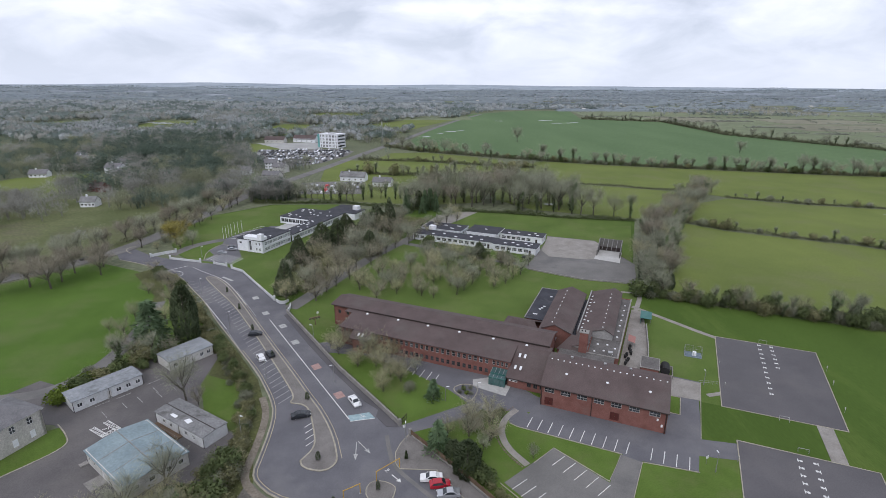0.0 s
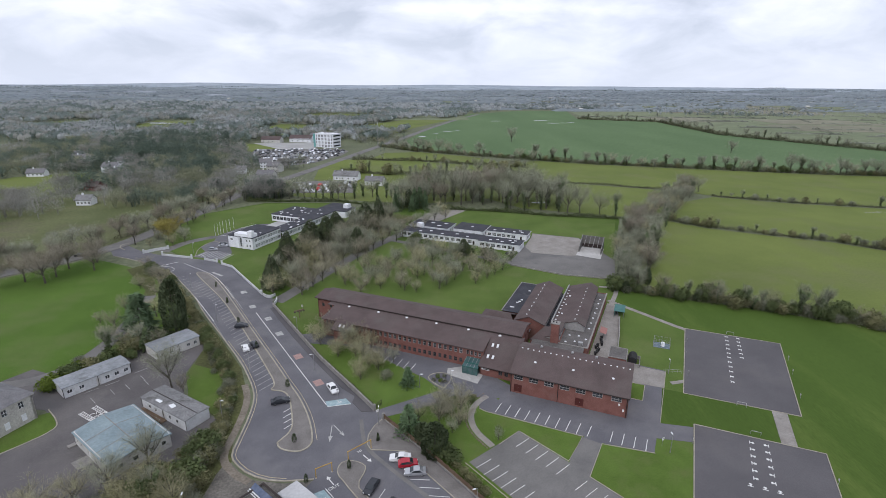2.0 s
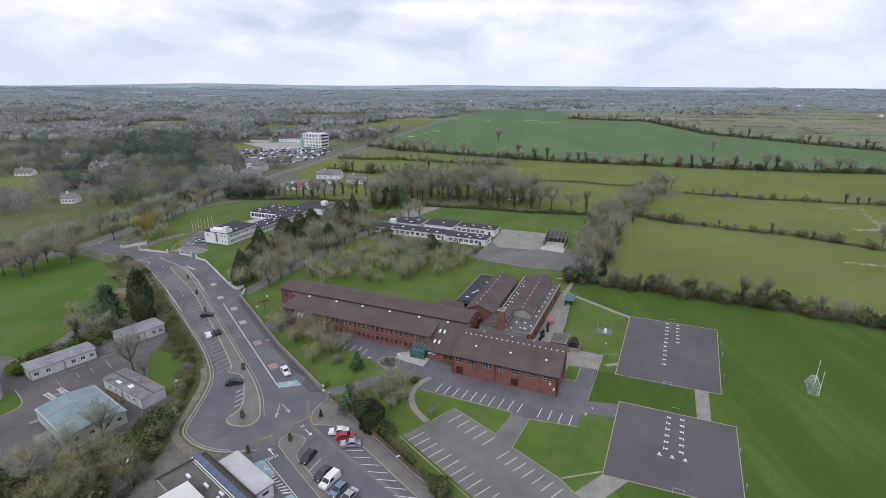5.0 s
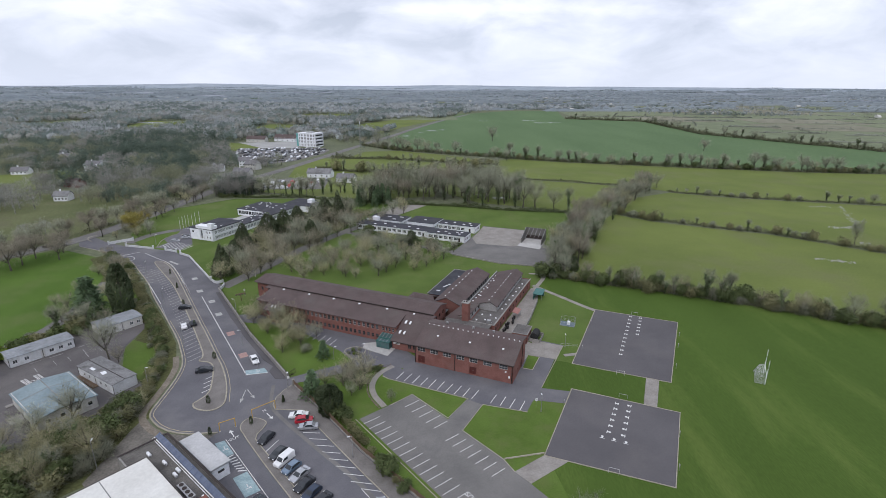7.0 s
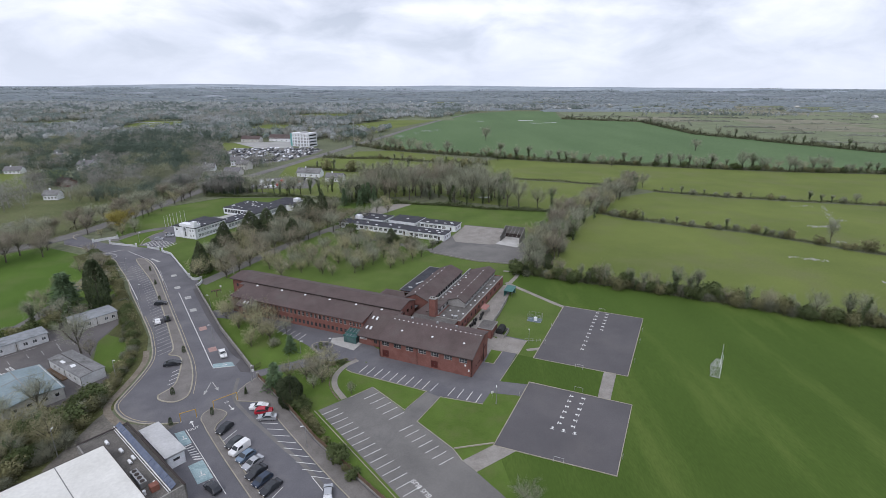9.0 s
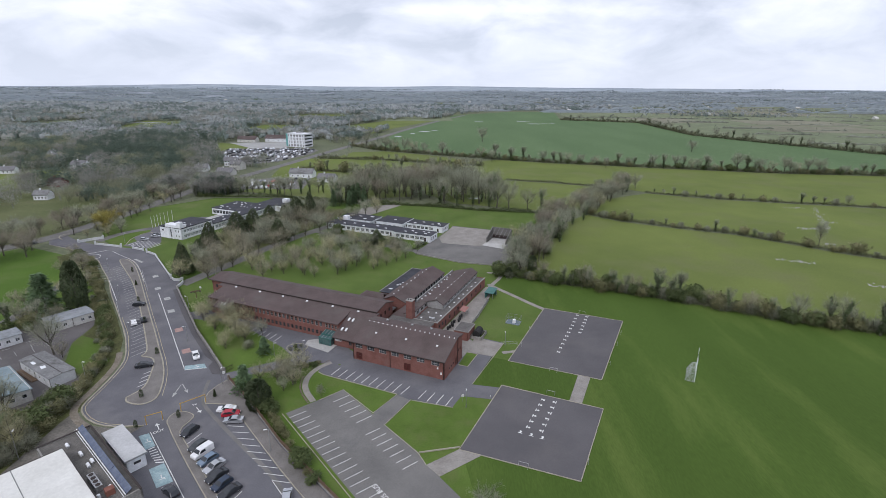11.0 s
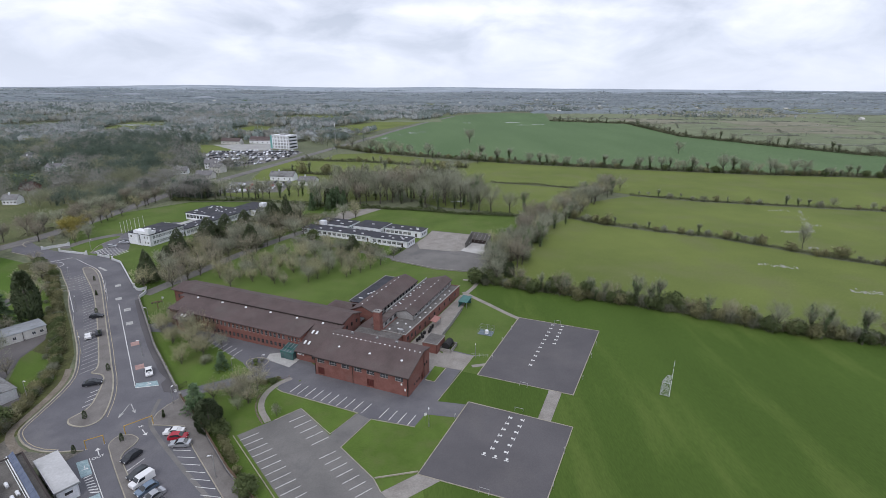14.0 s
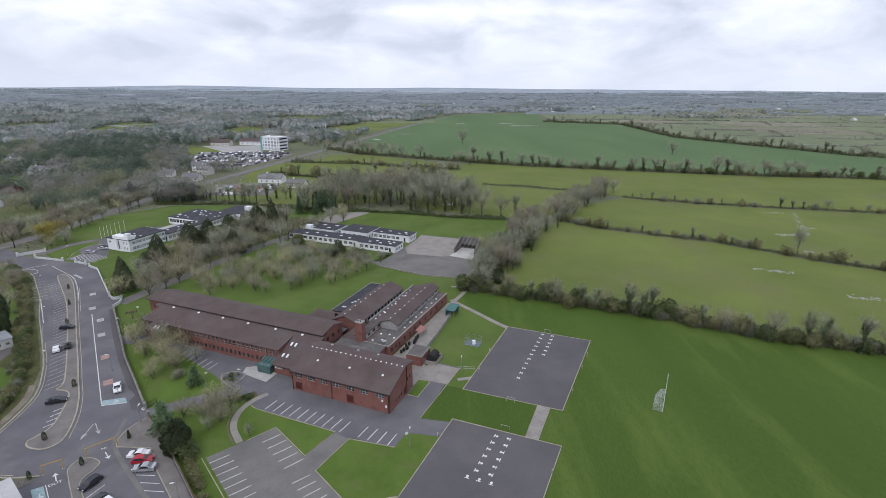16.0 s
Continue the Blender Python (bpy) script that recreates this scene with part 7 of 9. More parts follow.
# grove on the lawn behind the brick school
scatter([(-33, 176), (-29, 192), (-12, 212), (4, 214), (26, 202), (34, 188), (20, 176), (4, 168), (-14, 163), (-32, 168)], 60, ("bud", "thin", "bud", "thin", "bare"), 5.5, 10, 1.15, "trees in the grove", 3.2)
scatter([(-8, 236), (0, 228), (26, 213), (34, 205), (40, 199), (34, 197), (8, 214), (-12, 226)], 14, ("twiggy", "bare", "laurel"), 3.5, 6, 1.1, "trees in the grove", 3.5)
# front lawn of the brick school
for sort, x, y, h, w in (("bud", -11.1, 114.8, 6.5, 1.2), ("bud", -18.0, 120.6, 7, 1.1), ("bare", -6.8, 117.6, 5.5, 1.1), ("bud", -14.0, 124.9, 6.5, 1.1), ("bare", -21.1, 127.2, 7, 1.1), ("red", -25.9, 131.7, 6.5, 1.1), ("bud", -14.7, 108.8, 5, 1.3), ("bare", -29.2, 135.4, 6.5, 1.0), ("bud", -23.0, 120.5, 6, 1.2), ("twiggy", -8.5, 109.5, 3.5, 1.3), ("spruce", -2.0, 105.6, 6, 1.2), ("bud", -32.5, 131, 6, 1.1),
                         ("spruce", -0.6, 87.0, 8, 1.45), ("dense", 5.2, 80.8, 7.5, 1.35), ("dense", 2.6, 84.2, 5.0, 1.4), ("laurel", 8.1, 78.5, 2.8, 1.5), ("laurel", 6.4, 80.0, 3.2, 1.4), ("laurel", 21.1, 60.6, 3.6, 1.2), ("laurel", 19.2, 63.2, 2.6, 1.4), ("twiggy", 7.0, 95.6, 5.5, 1.3), ("bud", 11.0, 90.5, 4.5, 1.2), ("bare", 9.0, 87.5, 4.0, 1.1), ("bare", 19.1, 85.0, 3.6, 0.8), ("bare", 57.5, 49.0, 6.0, 1.2)):
    plant(sort, x, y, h, w, "garden plants round the brick school")
scatter([(-37, 133), (-30, 136), (-22, 128), (-10, 120), (-6, 113), (-10, 105), (-14, 106), (-24, 120)], 11, ("bud", "bud", "thin"), 5.0, 8.0, 1.2, "garden plants round the brick school", 2.6)
scatter([(-2, 92), (6, 98), (12, 97), (11, 88), (6, 88)], 5, ("thin", "bud", "thin"), 5.5, 8.0, 1.15, "garden plants round the brick school", 2.4)
for x, y in ((10.8, 74.8), (12.0, 73.0), (13.4, 71.2), (14.8, 69.4), (16.5, 66.8), (22.5, 58.6), (24.0, 56.6), (9.6, 76.6)):
    plant("bramble" if prng.random() < 0.7 else "laurel", x, y, prng.uniform(1.8, 2.4), 1.2, "clipped shrubs by the fence")
for x, y in ((4.4, 108.2), (5.8, 109.8), (7.2, 110.2), (7.0, 107.6), (9.6, 99.3), (11.2, 99.7), (12.8, 100.2), (14.6, 100.8), (13.6, 99.3), (11.8, 98.6)):
    plant(("twiggy", "laurel", "bramble")[prng.randrange(3)], x, y, prng.uniform(0.9, 1.5), 1.5, "low shrubs by the forecourt")
plant("bright", 6.2, 108.0, 0.9, 1.4, "low shrubs by the forecourt")
# street trees on the islands
for x, y in ((-25.3, 84.2), (-32.8, 105.2), (-47.6, 125.0), (-59.0, 141.3), (-69.0, 157.0), (-79.0, 171.5), (-12.0, 76.2), (-7.2, 84.6), (-19.7, 72.3)):
    plant("laurel" if (x, y) == (-19.8, 72.0) else "cypress", x, y, 2.1, 0.75, "small trees in the island paving", 0.19)
# garden by the sheds
for sort, x, y, h, w in (("dense", -76.0, 135.0, 18, 0.72), ("spruce", -84.5, 131.5, 15, 1.5), ("ivy", -87.0, 119.5, 10, 1.1), ("ivy", -79.0, 122.0, 10.5, 1.0), ("bramble", -82.5, 124.0, 5.5, 1.2), ("thin", -76.5, 126.0, 6.5, 1.1), ("thin", -85, 123.5, 7, 1.0), ("laurel", -80.5, 119.5, 3.2, 1.2), ("bramble", -88.9, 113.0, 4, 1.4), ("bright", -92.3, 104.6, 3.8, 1.5), ("laurel", -90.0, 108.0, 4.6, 1.3), ("bramble", -87.5, 112.5, 4.4, 1.2), ("laurel", -85.0, 116.5, 4.2, 1.2), ("bramble", -82.8, 120.0, 4.2, 1.2), ("bright", -90.2, 109.8, 4.0, 1.5), ("laurel", -91.6, 112.6, 2.5, 1.4), ("twiggy", -94, 117, 2.6, 1.4),
                         ("thin", -99.9, 149.1, 7, 1.1), ("thin", -97, 138, 7, 1.1), ("thin", -103.5, 141, 5, 1.1), ("thin", -92, 128, 8, 1.1), ("bud", -88, 146, 8, 1.2), ("thin", -86, 152, 9, 1.1), ("thin", -94, 160, 8, 1.1), ("thin", -100, 172, 8, 1.1), ("thin", -105, 180, 7, 1.2), ("twiggy", -110, 184, 6, 1.3), ("laurel", -112, 188, 4.5, 1.4), ("thin", -116, 190, 7, 1.2), ("thin", -107, 170, 6, 1.2),
                         ("bare", -62.1, 104.6, 12.5, 0.95), ("thin", -58.5, 103, 6, 1.0), ("bare", -52.2, 75.5, 10, 1.1), ("bare", -56.4, 69.5, 9, 1.2), ("bud", -61, 66.5, 8, 1.3), ("bud", -66, 63, 8, 1.3)):
    plant(sort, x, y, h, w, "trees and shrubs of the old garden")
scatter([(-58, 62), (-49, 74), (-46, 84), (-40.5, 84), (-39.5, 78), (-38.8, 70), (-39.2, 60), (-42, 50), (-52, 50)], 84, ("bramble", "twiggy", "bramble", "twiggy", "laurel", "bud", "twiggy"), 2.2, 5.4, 1.2, "scrub beside the building", 1.5)
scatter([(-58, 62), (-49, 74), (-44, 74), (-38, 68), (-46, 56)], 8, ("bud", "ivy", "bud"), 6, 9, 1.2, "scrub beside the building", 3.0)
scatter([(-80, 60), (-60, 64), (-56, 60), (-60, 50), (-80, 50)], 34, ("bramble", "twiggy", "bud", "laurel"), 3, 6, 1.25, "scrub beside the building", 2.0)
HEDGE_W = smooth([(-41.5, 82), (-42.5, 90), (-44.5, 98), (-48.5, 107), (-54, 116), (-61, 126), (-70, 138), (-80, 151.5), (-90, 165), (-100, 178), (-108, 187)], 1)
BATCH = {}
line_of(HEDGE_W, 1.2, ("bramble", "twiggy", "bramble", "bramble", "twiggy", "laurel"), 1.8, 3.0, 0.8, 1.25, "hedge along the approach road")
line_of(offset(HEDGE_W, 2.0), 2.8, ("bramble", "twiggy"), 1.5, 2.6, 0.8, 1.2, "hedge along the approach road", 0.3)
batch("road_hedge", "overgrown brown and green hedge along the approach road")
# by the main road
for x, y in ((-146.9, 181.5), (-148.1, 190.6), (-136.6, 188.9), (-146.2, 174.7), (-141.5, 198.5), (-155, 176), (-160, 168), (-170, 160)):
    plant("red", x, y, prng.uniform(10.5, 13.5), 1.3, "trees beside the main road")
BATCH, LITE = {}, 3
line_of(offset(MAIN[2:13], 8), 6.0, ("red", "bare", "bare"), 9, 13, 2.0, 1.1, "trees beside the main road", 0.1)
line_of(offset(MAIN[10:27], 7.5), 5.5, ("bare", "red", "bare"), 9, 12, 2.0, 1.1, "trees beside the main road", 0.05)
line_of(offset(MAIN[16:30], -8), 6.0, ("bare", "red", "bud"), 8, 11, 2.0, 1.1, "trees beside the main road", 0.15)
batch("roadside_trees", "rows of leafless trees beside the public road")
LITE = 1
plant("willow", -126, 229, 12.5, 1.2, "trees beside the main road")
for x, y in ((-131, 221), (-121, 222), (-118, 228), (-124, 236), (-133, 232), (-129, 243)):
    plant(prng.choice(("bare", "bud", "twiggy")), x, y, prng.uniform(4, 8), 1.1, "trees beside the main road")
# belts and rows round the school grounds
scatter([(-24, 296), (-6, 308), (30, 308), (62, 304), (80, 298), (86, 318), (60, 336), (20, 340), (-16, 328)], 44, ("red", "bare", "bare", "ivy"), 14, 23, 1.05, "tall trees behind the low school", 6.5)
scatter([(-26, 290), (-4, 292), (0, 306), (-24, 308)], 12, ("spruce", "dense", "spruce", "ivy"), 10, 16, 0.8, "pines behind the low school", 3.5)
line_of([(36, 300), (62, 296), (84, 290), (110, 284)], 8, ("ivy", "bare", "ivy"), 12, 19, 3.0, 1.05, "tall trees behind the low school")
BELT = [(76, 174), (86, 172), (101, 206), (120, 246), (144, 282), (168, 322), (196, 356), (188, 364), (156, 334), (132, 294), (106, 256), (90, 220)]
scatter(BELT, 62, ("bare", "red", "bare", "bud", "ivy"), 9, 14, 1.1, "belt of trees by the pasture", 4.2)
BATCH = {}
scatter([(75, 178), (88, 176), (103, 212), (112, 238), (102, 242), (90, 214)], 22, ("laurel", "bramble", "ivy", "dense"), 4, 8, 1.1, "belt of trees by the pasture", 3.5)
batch("belt_scrub", "dark evergreen scrub under the belt of trees")
H5 = [(72, 172), (91, 165), (110, 157), (127.8, 149.9), (143.5, 141.7), (157.9, 134.1), (175, 127), (210, 114), (250, 100)]
BATCH = {}
line_of(H5, 2.3, ("laurel", "bramble", "ivy", "laurel", "twiggy", "dense"), 2.4, 6.6, 2.4, 1.05, "scrub of the field hedge", 0.12)
line_of(offset(H5, -2.0), 3.4, ("twiggy", "bramble", "ivy", "laurel"), 2.2, 6.0, 1.6, 1.05, "scrub of the field hedge", 0.2)
line_of(offset(H5, 2.0), 5.0, ("bramble", "twiggy", "laurel"), 1.6, 3.6, 1.6, 1.15, "scrub of the field hedge", 0.3)
batch("hedge_scrub", "tangled dark scrub of the field hedge")
line_of(H5, 5.6, ("ivy", "ivy", "thin", "ivy", "bare"), 7, 13.5, 2.4, 0.9, "hedgerow trees")
# pasture hedges
H4 = [(134, 276), (150, 260), (176, 246), (200, 235), (219, 219), (237, 202), (270, 180), (330, 150)]
H3 = [(194, 340), (233, 322), (282, 308), (318, 299), (400, 280), (470, 262)]
H2 = [(99, 388), (129, 379), (161, 365), (172, 361)]
HS = [(-69, 619), (-23, 575), (42, 538), (100, 509), (153, 486), (253, 456), (343, 432), (420, 421), (560, 385), (640, 360)]
HN = [(301, 1129), (445, 1050), (432, 783), (493, 661), (543, 570), (640, 480), (760, 370)]
HL = [(-82, 436), (-39, 420), (30, 422), (70, 440)]
HL2 = [(-84, 507), (-15, 498), (35, 478), (85, 460)]
HSN = [(-120, 316), (-60, 317), (-34, 306), (1, 299), (38, 293), (72, 282), (109, 276)]
BATCH, LITE = {}, 2
line_of(H4, 4.2, ("bramble", "twiggy", "bramble", "ivy", "twiggy"), 2.6, 7.0, 1.2, 1.1, "bushes of the pasture hedges", 0.25)
line_of(H3, 7, ("twiggy", "bramble", "bare", "ivy"), 3, 9.0, 1.0, 1.0, "bushes of the pasture hedges", 0.3)
line_of(HS, 7.5, ("ivy", "bare", "ivy", "thin", "ivy", "bare"), 7, 17, 3.5, 1.1, "hedgerow trees", 0.12)
line_of(HS, 4.5, ("bramble", "twiggy", "laurel"), 3, 7, 2.0, 1.1, "hedgerow trees", 0.2)
line_of(HL, 6, ("ivy", "bare", "bramble"), 6, 14, 1.5, 0.9, "hedgerow trees", 0.1)
line_of(HL2, 8, ("ivy", "bramble", "bare"), 4, 8, 1.5, 0.9, "hedgerow trees", 0.1)
line_of(HN, 9, ("bare", "ivy"), 8, 16, 2.5, 1.0, "hedgerow trees", 0.3)
batch("hedgerow_trees", "leafless and ivied trees in the field hedges")
LITE = 1
for x, y, h in ((96, 492, 13), (250, 470, 11), (200, 456, 10), (292, 447, 12)):
    plant("bare", x, y, h, 1.1, "hedgerow trees")
plant("bare", 99, 677, 20, 1.0, "lone trees in the crop field")
plant("bare", 335, 575, 14, 1.2, "lone trees in the crop field")
plant("bare", 232, 214, 13, 0.6, "hedgerow trees")
BATCH, LITE = {}, 3
line_of([(-108, 322), (-84, 330), (-60, 324), (-44, 330), (-20, 334), (8, 345)], 4.2, ("ivy", "bare", "ivy"), 8, 14, 3.0, 1.0, "trees north of the white school")
line_of([(-128, 318), (-118, 330), (-104, 336), (-90, 334)], 3.6, ("spruce", "ivy", "bare", "ivy", "bare"), 9, 14, 2.5, 1.0, "trees north of the white school")
batch("boundary_trees", "trees along the northern boundary of the white school")
LITE = 1


# hedges and woods that nobody could count
def hedge_stuff(name, lines, width, height, per_m, size, material, label, seed, twig=0.5):
    gen = np.random.default_rng(seed)
    out, facing = [], []
    for line in lines:
        pts = np.array([(x, y) for x, y, _ in along(line, 1.0 / per_m)])
        n = len(pts)
        wob = 0.75 + 0.35 * np.sin(np.arange(n) * 0.05 / per_m * 3 + seed) + 0.25 * np.sin(np.arange(n) * 0.9 / per_m)
        z = gen.uniform(0, 1, n) ** 0.8 * height * wob
        at = np.column_stack([pts + gen.normal(size=(n, 2)) * width * 0.3, z])
        k = gen.random(n) < twig
        out.append(spikes(gen, at[k], gen.normal(size=(k.sum(), 3)) * 0.6 + (0, 0, 1), gen.uniform(2, 4.5, k.sum()) * size, np.full(k.sum(), size * 0.5)))
        out.append(leaves(gen, at[~k], gen.uniform(0.7, 1.5, (~k).sum()) * size))
        off = np.column_stack([(at[:, :2] - pts) / (width * 0.3), at[:, 2] / height])
        facing += [off[k], off[~k]]
    way = np.concatenate(facing)
    way = unit(unit(way) + (0, 0, 0.35) + gen.normal(size=way.shape) * 0.3)
    return solid(name, tri_mesh(name, np.concatenate(out), material, way), None, label, "hedge", kind="stuff")


hedge_stuff("field_hedge", [H5], 4.0, 2.0, 80, 0.40, M["hedge"], "tangled brown field hedge", 1)
hedge_stuff("pasture_hedge", [H4], 1.8, 1.7, 45, 0.35, M["hedge"], "low dark pasture hedge", 2)
hedge_stuff("pasture_hedge", [H3, H2], 1.6, 1.5, 28, 0.4, M["hedge"], "low dark pasture hedge", 3)
hedge_stuff("crop_hedge", [HS], 3.5, 3.4, 30, 0.7, M["hedge"], "dark hedge along the crop field", 4)
hedge_stuff("crop_hedge", [HN], 5.0, 4.5, 18, 1.1, M["hedge"], "distant hedge beyond the crop field", 5)
hedge_stuff("field_hedge", [HL, HL2], 3.0, 2.6, 26, 0.6, M["hedge"], "hedge of the far pastures", 6)
hedge_stuff("clipped_hedge", [HSN], 2.4, 2.4, 60, 0.4, M["laurel"], "dense dark boundary hedge of the school", 7, 0.1)
hedge_stuff("road_hedge", [offset(MAIN[18:30], 8.5)], 3.0, 1.3, 6, 0.6, M["hedge"], "brown hedges along the public road", 8)


def woods(name, spots, h0, h1, per_tree, width, material, label, seed, cone=False, core=False):
    """Crowns of many slender twigs over given spots, in one mesh."""
    gen = np.random.default_rng(seed)
    spots = np.array(spots)
    n = len(spots)
    h = np.repeat(gen.uniform(h0, h1, n), per_tree)
    base = np.repeat(spots, per_tree, 0)
    m = n * per_tree
    if cone:
        z = gen.uniform(0.05, 1, m)
        r = 0.22 * np.clip(1.1 - z, 0, 1) ** 0.8 * np.sqrt(gen.uniform(0.3, 1, m))
        ang = gen.uniform(0, 6.283, m)
        off = np.stack([np.cos(ang) * r, np.sin(ang) * r, z * 0.92], 1)
        way = np.stack([np.cos(ang), np.sin(ang), np.full(m, 0.1)], 1) + gen.normal(size=(m, 3)) * 0.4
        face = np.stack([np.cos(ang), np.sin(ang), np.full(m, 0.45)], 1)
    else:
        lobes = gen.normal(size=(n, 4, 3)) * (0.17, 0.17, 0.09) + (0, 0, 0.60)
        pick = lobes[np.repeat(np.arange(n), per_tree), gen.integers(0, 4, m)]
        d = unit(gen.normal(size=(m, 3)) + (0, 0, 0.35))
        off = pick + d * (0.30, 0.30, 0.27) * gen.uniform(0.45, 1.0, (m, 1))
        low = np.arange(m) % 9 == 0
        off[low] = np.column_stack([gen.normal(size=(low.sum(), 2)) * 0.02, gen.uniform(0.02, 0.3, low.sum())])
        way = d + gen.normal(size=(m, 3)) * 0.45 + (0, 0, 0.3)
        way[low] = (0, 0, 1)
        face = d + (0, 0, 0.25)
    face = unit(face + gen.normal(size=(m, 3)) * 0.22)
    at = np.column_stack([base, np.repeat([far_z(a, b) for a, b in spots], per_tree)]) + off * h[:, None]
    tris = spikes(gen, at, way, gen.uniform(0.10, 0.22, m) * h, np.full(m, width))
    if core:
        # the dense inner mass of each crown, as a few uneven domed clumps
        hh = h[::per_tree]
        for k in range(3):
            c = np.column_stack([spots, np.array([far_z(a, b) for a, b in spots])]) + gen.normal(size=(n, 3)) * (0.15, 0.15, 0.05) * hh[:, None] + np.column_stack([np.zeros((n, 2)), hh * 0.5])
            ang = np.arange(6) * 1.0472
            ring = np.stack([np.cos(ang), np.sin(ang), np.zeros(6)], 1)
            rad = hh[:, None, None] * gen.uniform(0.20, 0.32, (n, 6, 1))
            low, mid = c[:, None] + ring * rad * 0.8 - (0, 0, 1) * hh[:, None, None] * 0.2, c[:, None] + ring * rad + (0, 0, 1) * hh[:, None, None] * gen.uniform(0.0, 0.12, (n, 6, 1))
            top = (c + (0, 0, 1) * hh[:, None] * gen.uniform(0.20, 0.32, (n, 1)))[:, None] + np.zeros((n, 6, 3))
            low2, mid2 = np.roll(low, -1, 1), np.roll(mid, -1, 1)
            dome = np.concatenate([np.stack(t, 2).reshape(-1, 3, 3) for t in ((low, low2, mid2), (low, mid2, mid), (mid, mid2, top))])
            out = np.concatenate([(np.broadcast_to(ring, (n, 6, 3)) + (0, 0, u)).reshape(-1, 3) for u in (0.1, 0.3, 1.0)])
            tris, face = np.concatenate([tris, dome]), np.concatenate([face, unit(out)])
    return solid(name, tri_mesh(name, tris, material, face), None, label, "wood", kind="stuff")


def mixed_wood(name, spots, h0, h1, per_tree, width, label, seed, bare="woodtwig", dark="farpine", ivied="woodolive"):
    """A wood of brown leafless, ivied and evergreen trees in drifts."""
    drift = [noise.noise((x * 0.016, y * 0.011, seed)) + 0.45 * noise.noise((x * 0.09, y * 0.07, seed + 5)) for x, y in spots]
    order, far = sorted(drift), bare == "farwood"
    lo, hi = order[int(len(order) * 0.24)], order[int(len(order) * 0.56)]
    woods(name, [p for p, d in zip(spots, drift) if d < lo], h0, h1, per_tree, width * 1.25, M[dark], "dark evergreen trees in the " + label, seed, core=far)
    woods(name, [p for p, d in zip(spots, drift) if lo <= d < hi], h0, h1, per_tree, width, M[ivied], "olive ivied trees in the " + label, seed + 50, core=far)
    woods(name, [p for p, d in zip(spots, drift) if d >= hi], h0, h1, per_tree, width, M[bare], "brown leafless trees in the " + label, seed + 90, core=far)


HOUSES = ((-326, 402), (-283, 424), (-266, 408), (-222, 303), (-250, 352), (-146, 434), (-158, 452), (-150, 402), (-172, 420), (-340, 470), (-360, 500), (-300, 470), (-190, 640), (-225, 660), (-240, 340))
ROAD_PTS = [(x, y) for x, y, _ in along(MAIN, 10)]
CROP = [(-41, 686), (-12, 904), (70, 1285), (217, 1455), (354, 1464), (301, 1129), (445, 1050), (436, 802), (502, 674), (552, 580), (760, 360), (420, 425), (253, 460), (153, 490), (100, 514), (42, 545), (-25, 588)]
CLEAR = PASTURES + [CROP, SITE, [(-240, 600), (-238, 690), (-150, 700), (-84, 640), (-84, 520), (-118, 476), (-137, 455), (-178, 478), (-212, 560)], YARD_N,
                    [(-230, 290), (-205, 290), (-205, 312), (-230, 312)], [(-180, 225), (-146, 240), (-150, 300), (-190, 290), (-230, 260), (-225, 190), (-180, 180)]]


def wood_spots(poly, n, seed, gap=0.0):
    rnd = random.Random(seed)
    xs, ys = [p[0] for p in poly], [p[1] for p in poly]
    out = []
    for _ in range(n * 12):
        if len(out) >= n:
            break
        x, y = rnd.uniform(min(xs), max(xs)), rnd.uniform(min(ys), max(ys))
        if not inside(x, y, poly) or any(inside(x, y, c) for c in CLEAR):
            continue
        if any(-5 < x - a < 17 and (-42 if a < -240 else -18) < y - b < 11 for a, b in HOUSES):
            continue
        if y < 1300 and min((x - a) ** 2 + (y - b) ** 2 for a, b in ROAD_PTS) < 150:
            continue
        out.append((x, y))
    return out


mixed_wood("near_wood", wood_spots([(-152, 235), (-140, 340), (-130, 400), (-170, 400), (-230, 370), (-300, 330), (-270, 210), (-210, 180), (-180, 200)], 230, 1), 8, 13, 380, 0.14, "woodland beyond the public road", 1)
mixed_wood("west_wood", wood_spots([(-140, 380), (-112, 440), (-100, 510), (-180, 520), (-220, 600), (-280, 640), (-480, 640), (-430, 420), (-330, 300), (-230, 330)], 900, 2), 9, 14, 230, 0.24, "wide mixed woodland", 2)
woods("pine_block", wood_spots([(-330, 500), (-285, 490), (-222, 505), (-215, 600), (-240, 660), (-300, 700), (-390, 680), (-385, 590)], 560, 3), 11, 17, 110, 0.5, M["farpine"], "dark block of pine wood", 3, True)
woods("pine_block", wood_spots([(-215, 400), (-190, 388), (-152, 440), (-150, 462), (-175, 505), (-232, 515), (-262, 470)], 170, 4), 8, 14, 130, 0.3, M["farpine"], "dark evergreen trees among the houses", 4, True)
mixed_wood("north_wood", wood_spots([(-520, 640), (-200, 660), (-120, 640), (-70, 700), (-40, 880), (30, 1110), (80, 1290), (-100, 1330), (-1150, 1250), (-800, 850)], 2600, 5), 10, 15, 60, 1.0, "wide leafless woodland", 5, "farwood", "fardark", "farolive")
mixed_wood("office_wood", wood_spots([(-190, 640), (-60, 600), (-40, 690), (-60, 780), (-170, 780)], 150, 6), 8, 13, 160, 0.3, "wood round the office", 6)
woods("house_trees", wood_spots([(-148, 318), (-106, 318), (-98, 330), (-110, 342), (-146, 345)], 46, 12), 10, 15, 420, 0.2, M["woodtwig"], "tall trees beside the public road", 12)
